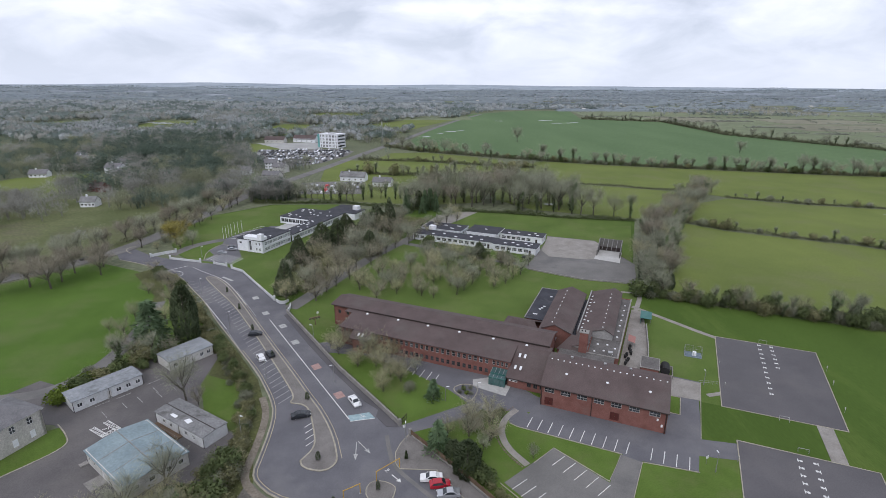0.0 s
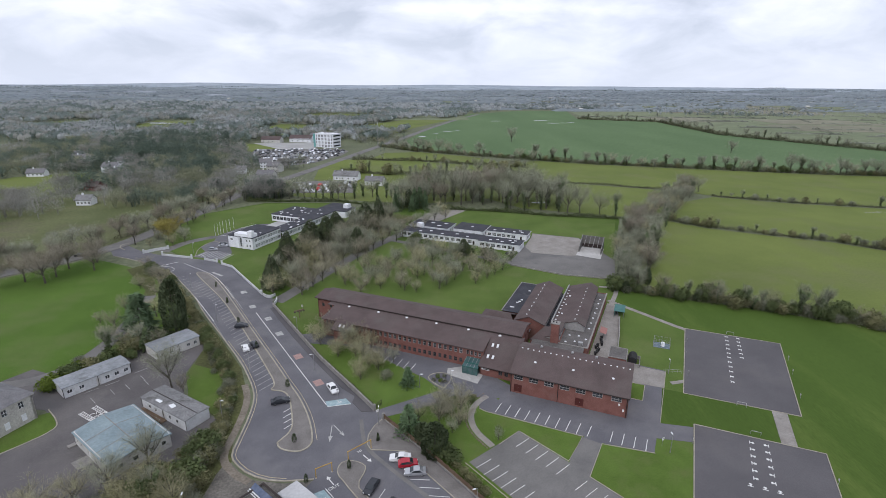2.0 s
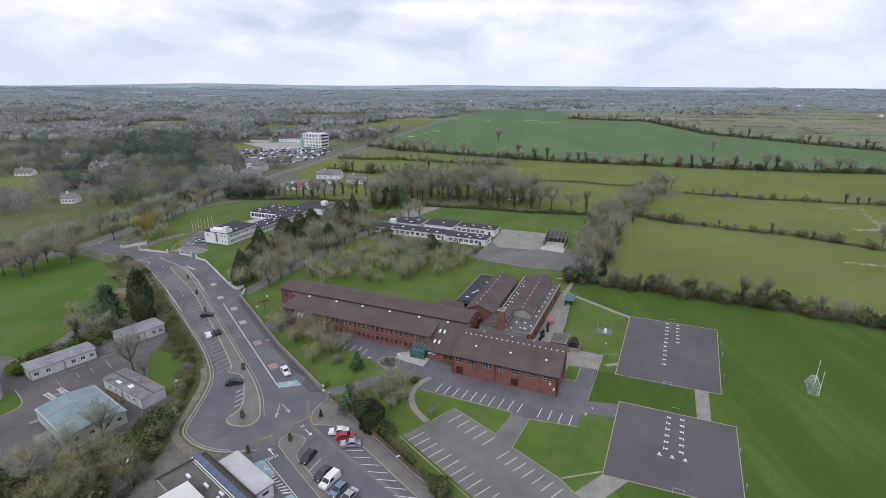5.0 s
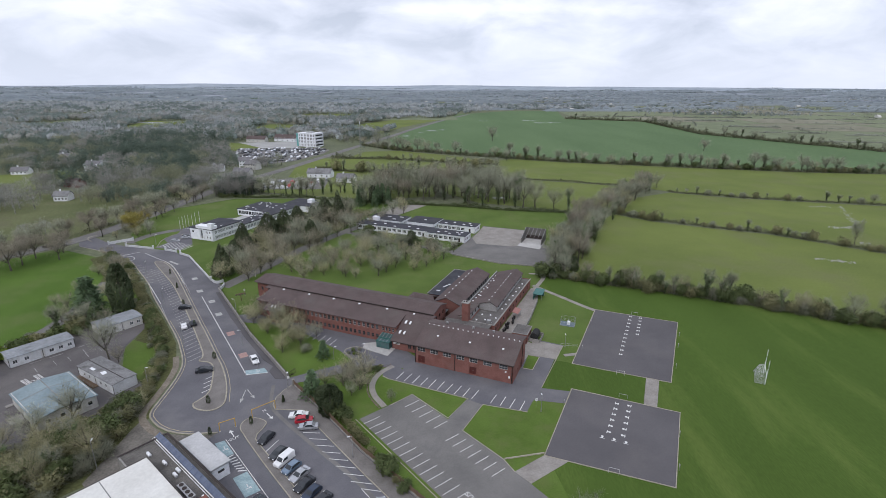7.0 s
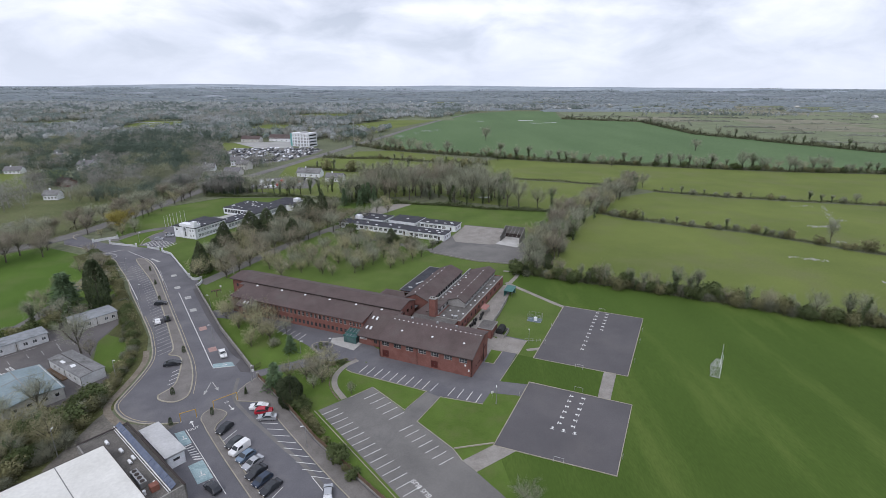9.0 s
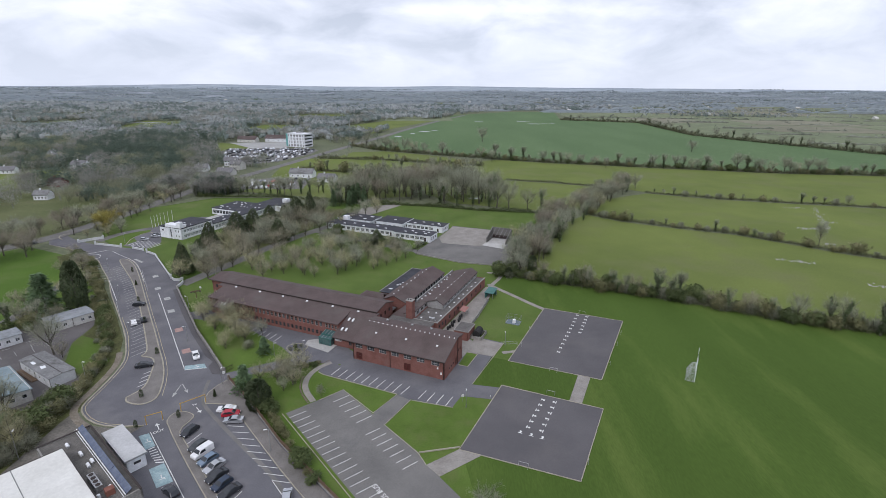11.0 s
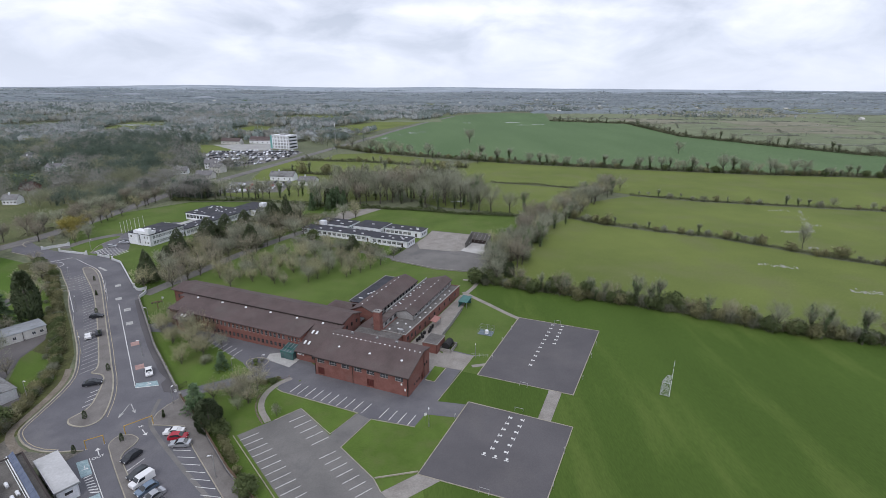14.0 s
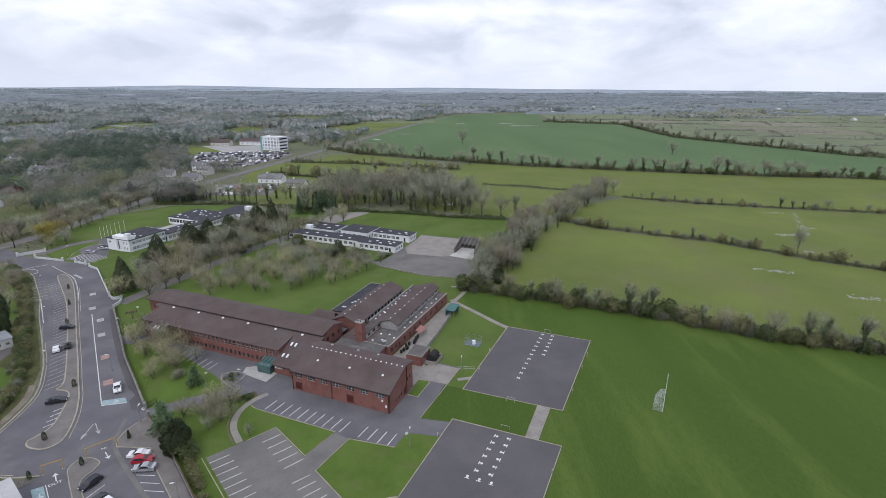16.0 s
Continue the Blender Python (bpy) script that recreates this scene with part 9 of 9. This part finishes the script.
# ---- painted arrows, words, bays ----
def flat_shape(name, m, polys, material, label, z=0.105):
    me = Mesh()
    for poly in polys:
        me.prism(poly, z - 0.05, z)
    return solid(name, me, M[material], label, "road marking", kind="structure", m=m)


ARROW = [[(-0.09, -1.4), (0.09, -1.4), (0.09, 0.5), (-0.09, 0.5)], [(-0.45, 0.5), (0.45, 0.5), (0, 1.4)]]
for x, y, a, k in ((-15.2, 73.0, 39, 1.0), (-8.8, 79.2, -135, 1.0), (-18.0, 87.0, -174, 2.0), (-16.4, 88.1, -140, 1.75)):
    flat_shape("road_arrow", pose(x, y, 0, 0, 0, a) @ Matrix.Diagonal((1.1, k, 1, 1)), ARROW, "line" if k < 1.5 else "linefaint", "white painted lane arrow")


def words(text, m, size, z=0.1):
    cu = bpy.data.curves.new(text, "FONT")
    cu.body, cu.size, cu.extrude = text, size, 0.008
    cu.align_x = "CENTER"
    cu.materials.append(M["line"])
    ob = new("road_word", cu)
    ob.matrix_basis = m @ Matrix.Translation((0, 0, z))
    return tagged(ob, "white painted lane lettering on tarmac", "road marking", kind="structure")


words("OUT", pose(-13.9, 71.0, 0, 0, 0, 39), 1.1)
words("IN", pose(-11.0, 81.6, 0, 0, 0, 222), 1.0)
words("BUS", pose(37.4, 55.2, 0, 0, 0, 129), 1.5)
words("BUS", pose(39.3, 52.9, 0, 0, 0, 129), 1.5)
for poly, hw in (([(-9.7, 59.5), (-7.6, 61.4), (-3.2, 56.4), (-5.5, 54.6)], 1), ([(-17.6, 69.6), (-15.9, 70.6), (-12.3, 66.6), (-13.6, 65.2)], 1)):
    solid("disabled_bay", Mesh().prism(poly, 0.03, 0.095), M["blue"], "blue painted disabled parking bay", "road marking", kind="structure")
for c in ((-6.0, 57.4), (-14.8, 68.1), (-18.6, 98.9)):
    flat_shape("bay_symbol", pose(c[0], c[1], 0, 0, 0, 35), [[(-0.12, 0.5), (0.12, 0.5), (0.12, 0.75), (-0.12, 0.75)], [(-0.1, -0.2), (0.1, -0.2), (0.1, 0.42), (-0.1, 0.42)], [(-0.5, -0.6), (0.45, -0.6), (0.45, -0.45), (-0.5, -0.45)], [(0.1, -0.28), (0.5, -0.28), (0.65, -0.8), (0.5, -0.8)]], "line", "white wheelchair symbol painted in a bay", 0.115)
for k in range(7):
    t = k / 6
    bar((-13.1 + 3.6 * t, 65.2 - 3.7 * t), (-12.2 + 4.4 * t, 66.2 - 4.5 * t), 0.26, 0.10, "line", "hatching", "white painted hatching strip")
bar((-15.7, 70.9), (1.0, 52.2), 0.14)
A4, B4, C4, D4 = (-78.6, 93.6), (-73.9, 90.9), (-71.7, 94.2), (-76.4, 97.0)
for p0, p1 in ((A4, B4), (B4, C4), (C4, D4)):
    ln, a = math.hypot(p1[0] - p0[0], p1[1] - p0[1]), math.degrees(math.atan2(p1[1] - p0[1], p1[0] - p0[0]))
    m, n = pose(p0[0], p0[1], 0, 0, 0, a), round(ln / 0.75)
    flat_shape("hatching", m, [[(0, 0), (ln, 0), (ln, 0.1), (0, 0.1)], [(0, 1.1), (ln, 1.1), (ln, 1.2), (0, 1.2)]], "line", "white border of the hatched strip", 0.108)
    for k in range(n):
        u, w = ln * k / n, ln / n
        flat_shape("hatching", m, [[(u, 0.1), (u + 0.14, 0.1), (u + w, 1.1), (u + w - 0.14, 1.1)]], "line", "white crossed hatching in the yard", 0.10)
        flat_shape("hatching", m, [[(u + w - 0.14, 0.1), (u + w, 0.1), (u + 0.14, 1.1), (u, 1.1)]], "line", "white crossed hatching in the yard", 0.104)
flat_shape("bay_symbol", pose(-75.0, 93.9, 0, 0, 0, 120), [[(-0.12, 0.5), (0.12, 0.5), (0.12, 0.75), (-0.12, 0.75)], [(-0.1, -0.2), (0.1, -0.2), (0.1, 0.42), (-0.1, 0.42)], [(-0.5, -0.6), (0.45, -0.6), (0.45, -0.45), (-0.5, -0.45)]], "line", "white wheelchair symbol painted in the yard")
for x, y, a in ((-74.5, 112.6, 50), (-72.0, 109.0, 140), (-78.5, 106.5, 50), (-73.5, 104.8, 140), (-76.0, 102.6, 140), (-70.0, 107.0, 140), (-81.6, 103.2, 50), (-78.6, 99.0, 140), (-68.2, 110.2, 140)):
    d = (math.cos(radians(a)), math.sin(radians(a)))
    bar((x - 1.6 * d[0], y - 1.6 * d[1]), (x + 1.6 * d[0], y + 1.6 * d[1]), 0.1, 0.10, "linefaint", "bay_line", "worn white bay line in the yard")
bays("bay_line", between((-17.5, 122.0), (-2.0, 113.0), 9), between((-16.2, 125.6), (-0.6, 116.6), 9), w=0.13)
bays("bay_line", between((-102.4, 207.6), (-89.4, 202.6), 9), between((-99.8, 216.6), (-87.4, 209.6), 9), w=0.28)
bays("bay_line", between((-106, 240), (-98, 262), 10), between((-101, 238.5), (-93, 260), 10), w=0.18)
# roundabout markings
me = Mesh()
ribbon(me, smooth([(-116.4, 193.8), (-107.9, 193.9), (-104.0, 190.5), (-104.5, 187.0), (-107.5, 185.4)], 2), 0.2, 0.03, 0.10)
ribbon(me, smooth([(-104, 198), (-97, 192.5), (-91.5, 188.7), (-84.8, 183.5), (-76.6, 173.0), (-68, 160.5)], 2), 0.16, 0.03, 0.10)
ribbon(me, [(-113, 193.8), (-107, 199.5)], 0.2, 0.03, 0.10)
solid("road_line", me, M["line"], "white painted lines of the junction", "road marking", kind="structure")
for k in range(4):
    solid("road_pad", Mesh().box(-0.9, -0.5, 0.03, 0.9, 0.5, 0.1), M["linefaint"], "pale painted patch on the road", "road marking", kind="structure", m=pose(-86.5 + k * 1.4, 186.6 - k * 1.0, 0, 0, 0, -38))

# ---- courts ----
mk = Mesh().box(-0.50, -0.52, 0.06, -0.34, 0.52, 0.105).box(-0.34, -0.16, 0.06, 0.02, 0.16, 0.105).prism([(0.02, -0.34), (0.42, -0.22), (0.42, 0.22), (0.02, 0.34)], 0.06, 0.105).data("court_mark", M["line"])


def marks(a, b, n, turn):
    for x, y in between(a, b, n):
        tagged(new("court_mark", mk), "white painted mark on the court tarmac", "court marking", "painted marks on the courts", "structure").matrix_basis = pose(x, y, 0, 0, 0, turn)


marks((94.6, 133.0), (83.0, 108.1), 11, -25)
marks((97.4, 132.0), (92.2, 120.5), 6, 155)
marks((74.2, 84.4), (68.9, 73.8), 6, -26)
marks((76.8, 83.5), (71.6, 72.6), 6, 154)
marks((66.9, 72.2), (71.5, 70.3), 3, 65)


def goal_frame(x, y, turn, w=2.0, h=0.95, d=0.6, label="small white steel goal frame at the court edge"):
    ob = thing("court_goal", pose(x, y, 0.08, 0, 0, turn), label, "goal", "court goals")
    for sx in (-w / 2, w / 2):
        part("post", Mesh().tube((sx, 0, 0), (sx, 0, h), 0.04, sides=6), M["metal"], ob)
        part("stay", Mesh().tube((sx, 0, h), (sx, d, 0), 0.03, sides=6), M["metal"], ob)
    part("crossbar", Mesh().tube((-w / 2, 0, h), (w / 2, 0, h), 0.04, sides=6), M["metal"], ob)
    return ob


for x, y, a in ((76.5, 86.9, -22), (66.0, 61.4, 158), (79.4, 97.8, 158), (96.4, 134.4, -22)):
    goal_frame(x, y, a)
for x, y, a in ((95.6, 100.6, 68), (101.2, 112.0, 68), (104.6, 119.0, 68), (72.5, 111.0, -112), (76.5, 121.5, -112), (80.5, 129.5, -112), (79.4, 62.0, 68), (84.0, 72.2, 68), (61.0, 84.0, -112)):
    hoop = thing("court_post", pose(x, y, 0.05, 0, 0, a), "short grey post with a small pale board at the court edge", "post", "posts round the courts")
    part("post", Mesh().tube((0, 0, 0), (0, 0, 1.5), 0.05, sides=6), M["metal"], hoop)
    part("board", Mesh().box(-0.3, 0.06, 1.0, 0.3, 0.10, 1.5), M["cream"], hoop)
# cage on the lawn
cage = thing("practice_cage", pose(72.2, 127.5, 0, 0, 0, -22), "small steel mesh ball cage on the lawn", "cage")
for x in (-2.2, 0, 2.2):
    for y in (-1.6, 1.6):
        part("post", Mesh().tube((x, y, 0), (x, y, 2.2), 0.04, sides=6), M["metal"], cage)
part("floor_slab", Mesh().box(-2.3, -1.7, 0.0, 2.3, 1.7, 0.09), mat("blue_grey_matting", (0.12, 0.16, 0.19), (0.17, 0.21, 0.24), 0.8, 0.9, 4.0, 0.2), cage)
for y in (-1.6, 1.6):
    for z in (0.15, 1.1, 2.2):
        part("rail", Mesh().tube((-2.2, y, z), (2.2, y, z), 0.025, sides=5), M["metal"], cage)
for k in range(12):
    part("wire", Mesh().tube((-2.2 + 0.4 * k, 1.6, 0.1), (-2.2 + 0.4 * k, 1.6, 2.2), 0.012, sides=4), M["metal"], cage)
for x in (-2.2, 2.2):
    for z in (0.1, 1.1, 2.2):
        part("rail", Mesh().tube((x, -1.6, z), (x, 1.6, z), 0.025, sides=5), M["metal"], cage)
solid("white_drum", Mesh().tube((0, 0, 0.09), (0, 0, 1.2), 0.58, 0.5, 14), M["white"], "white plastic drum standing in the cage", "drum", m=pose(72.4, 127.2, 0))
# tall goal posts with net
gp = thing("goal_posts", pose(116.9, 95.8, 0, 0, 0, 152), "tall white field goal posts with a white net", "goal")
for y in (-3.2, 3.2):
    post = part("post", Mesh().tube((0, y, 0), (0, y, 7.0), 0.075, 0.06, 8), M["whiteframe"], gp)
    part("band", Mesh().tube((0, y, 4.7), (0, y, 5.1), 0.08, 0.08, 8), M["fascia"], post)
part("crossbar", Mesh().tube((0, -3.2, 2.5), (0, 3.2, 2.5), 0.07, sides=8), M["whiteframe"], gp)
for y in (-3.2, 3.2):
    part("net_stay", Mesh().tube((0, y, 2.5), (1.2, y, 2.3), 0.04, sides=6).tube((1.2, y, 2.3), (2.3, y, 0.05), 0.04, sides=6).tube((0, y, 0.06), (2.3, y, 0.06), 0.04, sides=6), M["metal"], gp)
net = Mesh()
prof = [(0.03, 2.45), (0.6, 2.36), (1.2, 2.26), (1.48, 1.7), (1.75, 1.15), (2.0, 0.6), (2.25, 0.08)]
for k in range(21):
    y = -3.15 + 6.3 * k / 20
    for a, b in zip(prof, prof[1:]):
        net.tube((a[0], y, a[1]), (b[0], y, b[1]), 0.013, sides=3)
for k in range(12):
    t = k / 11 * 6
    a, b = prof[min(int(t), 5)], prof[min(int(t), 5) + 1]
    f = t - min(int(t), 5)
    x, z = a[0] + (b[0] - a[0]) * f, a[1] + (b[1] - a[1]) * f
    net.tube((x, -3.15, z), (x, 3.15, z), 0.013, sides=3)
for y in (-3.15, 3.15):
    for k in range(12):
        z = 0.15 + k * 0.19
        net.tube((0.02, y, z), (2.2 - z * 0.48, y, z), 0.013, sides=3)
    for k in range(9):
        x = 0.2 + k * 0.22
        net.tube((x, y, 0.05), (x, y, min(2.4, (2.25 - x) * 2.1)), 0.013, sides=3)
part("net", net, M["net"], gp)
rl = thing("steel_railing", pose(66.6, 112.6, 0, 0, 0, -5), "short grey railing beside the court path", "railing")
for k in range(5):
    part("post", Mesh().tube((k * 1.2, 0, 0), (k * 1.2, 0, 1.1), 0.03, sides=6), M["metal"], rl)
for z in (0.55, 1.1):
    part("rail", Mesh().tube((0, 0, z), (4.8, 0, z), 0.03, sides=6), M["metal"], rl)

# ---- flagpoles ----
for x, y in ((-107.5, 238), (-107, 240.2), (-106.4, 242), (-105.8, 244), (-105, 246.4), (-104.4, 249), (-103.6, 252)):
    fp = thing("flagpole", pose(x, y, 0), "white flagpole beside the white school", "flagpole", "flagpoles")
    part("pole", Mesh().tube((0, 0, 0), (0, 0, 6.2), 0.09, 0.06, 8), M["whiteframe"], fp)
    part("finial", Mesh().tube((0, 0, 6.2), (0, 0, 6.35), 0.1, 0.05, 8), M["whiteframe"], fp)
    part("base", Mesh().tube((0, 0, 0), (0, 0, 0.3), 0.22, 0.16, 8), M["concwall"], fp)

# ---- houses beyond the road ----
def house(x, y, turn, w, d, h, walls_m, roof_m, label):
    ob = thing("house", pose(x, y, 0, 0, 0, turn), label, "house", "houses beyond the main road")
    wins = [(w * f - 0.6, w * f + 0.6, 1.0, 2.2) for f in (0.15, 0.38, 0.62, 0.85)]
    if h > 4:
        wins += [(a, b, 3.6, 4.7) for a, b, *_ in wins]
    me = Mesh()
    wall(me, (0, 0), (w, 0), 0, h, 0.3, wins)
    wall(me, (w, 0), (w, d), 0, h, 0.3)
    wall(me, (w, d), (0, d), 0, h, 0.3)
    wall(me, (0, d), (0, 0), 0, h, 0.3)
    for u in (0, w - 0.3):
        me.add([(u, 0, h), (u, d, h), (u, d / 2, h + d * 0.36), (u + 0.3, 0, h), (u + 0.3, d, h), (u + 0.3, d / 2, h + d * 0.36)], [(0, 2, 1), (3, 4, 5), (0, 3, 5, 2), (2, 5, 4, 1)])
    part("wall", me, M[walls_m], ob)
    for hh in wins:
        window(ob, (0, 0), (w, 0), hh, M["whiteframe"], M["glass"], bars=1)
    r = d * 0.36 + 0.25
    part("roof", Mesh().slab([(-0.4, -0.5, h - 0.1), (w + 0.4, -0.5, h - 0.1), (w + 0.4, d / 2, h + r), (-0.4, d / 2, h + r)], 0.2), M[roof_m], ob)
    part("roof", Mesh().slab([(-0.4, d / 2 + 0.01, h + r), (w + 0.4, d / 2 + 0.01, h + r), (w + 0.4, d + 0.5, h - 0.1), (-0.4, d + 0.5, h - 0.1)], 0.2), M[roof_m], ob)
    part("chimney", Mesh().box(w * 0.3, d / 2 - 0.4, h + r - 0.5, w * 0.3 + 0.9, d / 2 + 0.4, h + r + 1.0), M[walls_m], ob)


for x, y, t, w, d, h, wm, rm, lab in (
    (-330, 402, 10, 13, 8, 3.0, "white", "slate", "white bungalow with a slate roof"), (-283, 424, -15, 15, 9, 5.2, "white", "slate", "white two-storey house with a slate roof"), (-266, 408, 30, 12, 8, 3.2, "white", "slate", "white bungalow with a slate roof"),
    (-222, 303, 5, 9, 7, 3.6, "white", "greyroof", "white shed with a pale roof"), (-250, 352, -20, 13, 8, 3.2, "brick", "rooftile", "brick bungalow with a brown roof"), (-146, 434, -20, 12, 8, 5.0, "cream", "slate", "cream house near the far road"),
    (-158, 452, 15, 11, 8, 5.0, "white", "slate", "white house near the far road"), (-144, 402, -10, 14, 8, 3.2, "cream", "slate", "cream bungalow behind the trees"), (-172, 420, 10, 12, 8, 3.2, "white", "slate", "white bungalow behind the trees"),
    (-52, 374, -12, 14, 8, 3.5, "white", "slate", "white house behind the boundary trees"), (-80, 394, -8, 20, 9, 3.8, "white", "greyroof", "white shed beside the vehicle yard"),
    (-340, 470, 10, 14, 9, 5.0, "white", "slate", "white two-storey house in the wood"), (-360, 500, -20, 12, 8, 5.0, "cream", "slate", "cream house in the wood"), (-300, 470, 25, 11, 8, 3.2, "white", "slate", "white bungalow in the wood"),
    (-192, 664, -10, 30, 12, 4.2, "white", "rooftile", "low white building beside the far car park"), (-226, 656, -10, 26, 10, 4.0, "cream", "rooftile", "low cream building beside the far car park"), (-172, 688, -16, 26, 12, 4.6, "brick", "slate", "low brick building beyond the far car park")):
    house(x, y, t, w, d, h, wm, rm, lab)
hr = random.Random(77)
far_houses = Mesh()
for _ in range(80):
    y = hr.uniform(1150, 3600)
    x = hr.uniform(-0.9 * y, 0.95 * y)
    if inside(x, y, CROP):
        continue
    w, h = hr.uniform(6, 14), hr.uniform(2.2, 3.6)
    far_houses.box(x, y, 0, x + w, y + 9, h)
    far_houses.add([(x, y, h), (x + w, y, h), (x + w, y + 9, h), (x, y + 9, h), (x, y + 4.5, h + 3), (x + w, y + 4.5, h + 3)], [(0, 1, 5, 4), (2, 3, 4, 5), (1, 2, 5), (3, 0, 4)])
solid("far_houses", far_houses, M["cream"], "pale houses and barns scattered in the distance", "houses", kind="stuff")
vr = random.Random(41)
CAR_COLS = ((M["white"], "pale"), (SILVER, "silver"), (BLACK, "dark"), (mat("red_van_paint", (0.36, 0.03, 0.03), (0.45, 0.05, 0.05), 1.0, 0.4), "red"))
packs = [Mesh(), Mesh(), Mesh(), Mesh()]


def far_car(pick, x, y, k=1.0):
    pick.box(x, y, 0.3, x + 1.8 * k, y + 4.2 * k, 0.95 * k).add([(x + 0.1, y + 0.7, 0.95 * k), (x + 1.7 * k, y + 0.7, 0.95 * k), (x + 1.7 * k, y + 3.8 * k, 0.95 * k), (x + 0.1, y + 3.8 * k, 0.95 * k), (x + 0.25, y + 1.5, 1.5 * k), (x + 1.55 * k, y + 1.5, 1.5 * k), (x + 1.55 * k, y + 3.2 * k, 1.5 * k), (x + 0.25, y + 3.2 * k, 1.5 * k)], [(4, 5, 6, 7), (0, 1, 5, 4), (1, 2, 6, 5), (2, 3, 7, 6), (3, 0, 4, 7)])


for i in range(16):
    for j in range(40):
        x, y = -210 + j * 2.9 + i * 0.5, 466 + i * 7.6 + 1.8 * (i % 2) + 0.10 * j + vr.uniform(-0.3, 0.3)
        if inside(x, y, LOT) and inside(x + 2, y + 4.4, LOT) and vr.random() < 0.66:
            far_car(packs[vr.choice((0, 1, 1, 2, 2, 2))], x, y)
for i in range(5):
    for j in range(15):
        x, y = -104 + j * 3.2, 347 + i * 8.0 + vr.uniform(-1, 1)
        if inside(x, y, YARD_N) and inside(x + 2, y + 4.4, YARD_N) and vr.random() < 0.42:
            far_car(packs[vr.choice((0, 0, 1, 2))], x, y, vr.choice((1.0, 1.0, 1.3)))
for x, y in ((-86, 366), (-84, 352), (-70, 360)):
    far_car(packs[3], x, y, 1.5)
for pk, (ma, tone) in zip(packs, CAR_COLS):
    solid("far_cars", pk, ma, "rows of " + tone + " cars in the distant car park", "cars", kind="stuff")
# mast behind the office
mast = thing("radio_mast", pose(-74, 640, 0), "slim grey lattice radio mast behind the office", "mast")
for sx, sy in ((-0.8, -0.8), (0.8, -0.8), (0, 0.9)):
    part("leg", Mesh().tube((sx, sy, 0), (sx * 0.4, sy * 0.4, 26), 0.14, 0.1, 5), M["metal"], mast)
for k in range(12):
    z = 1 + k * 2
    f = 1 - 0.6 * z / 26
    part("brace", Mesh().tube((-0.8 * f, -0.8 * f, z), (0.8 * f, -0.8 * f, z + 1.6), 0.06, sides=4), M["metal"], mast)
part("antenna", Mesh().tube((0, 0, 24), (0, 0, 28), 0.35, sides=6), M["white"], mast)

# ---- puddles and spoil on the fields ----
def puddle(x, y, a, b, turn, seed):
    r = random.Random(seed)
    poly = []
    for i in range(14):
        t = 2 * math.pi * i / 14
        k = r.uniform(0.6, 1.15)
        poly.append((a * k * math.cos(t), b * k * math.sin(t)))
    z = 0.16 if y > 480 else 0.07
    solid("puddle", Mesh().prism(poly, -0.1, z), M["water"], "shallow pale flood water lying on the field", "puddle", kind="structure", m=pose(x, y, 0, 0, 0, turn))


for i, (x, y, a, b, t) in enumerate(((222, 1010, 12, 5, -4), (246, 1016, 7, 4, 8), (212, 1085, 16, 5, -3), (262, 1030, 9, 2.5, 0), (118, 1060, 11, 5, 0), (14, 826, 10, 4, -20), (30, 845, 6, 3, -20), (-3, 790, 6, 3, -20), (-22, 740, 6, 5, 0), (233, 379, 7, 2.0, 0), (282, 372.6, 5, 1.2, 0), (320, 372, 6, 1.2, -10), (70, 318, 5, 2.0, 0), (-535, 985, 34, 14, 5), (-505, 950, 28, 9, 0), (-495, 1010, 24, 5, 0))):
    puddle(x, y, a, b, t, i)
sr = random.Random(6)
spoil_mat = mat("pale_spoil", (0.25, 0.25, 0.225), (0.40, 0.40, 0.37), 0.8, 0.95, 3.0, 0.3)
for cx, cy, ln, t, n in ((205.3, 190.8, 15, -24, 60), (280.5, 286.0, 22, 60, 26), (269.5, 266, 23, 62, 44), (251, 245.4, 18, 2, 110), (262, 251, 13, 60, 34), (269, 258, 8, 8, 26), (270, 294, 16, 8, 22), (224, 160, 17, -16, 70), (239, 216, 5, -10, 16)):
    heap = Mesh()
    for k in range(n):
        s = sr.uniform(-0.5, 0.5)
        x, y = s * ln, sr.gauss(0, 1.0)
        r = sr.uniform(0.15, 0.55)
        vs = [(x + r * sr.uniform(0.7, 1.2) * math.cos(a), y + r * sr.uniform(0.7, 1.2) * math.sin(a), 0) for a in (0, 1.05, 2.1, 3.15, 4.2, 5.25)]
        vs.append((x, y, r * 0.7))
        heap.add(vs, [(i, (i + 1) % 6, 6) for i in range(6)])
    solid("spoil_heap", heap, spoil_mat, "scattered pale stones dumped on the pasture", "rubble", kind="stuff", m=pose(cx, cy, 0.05, 0, 0, t))
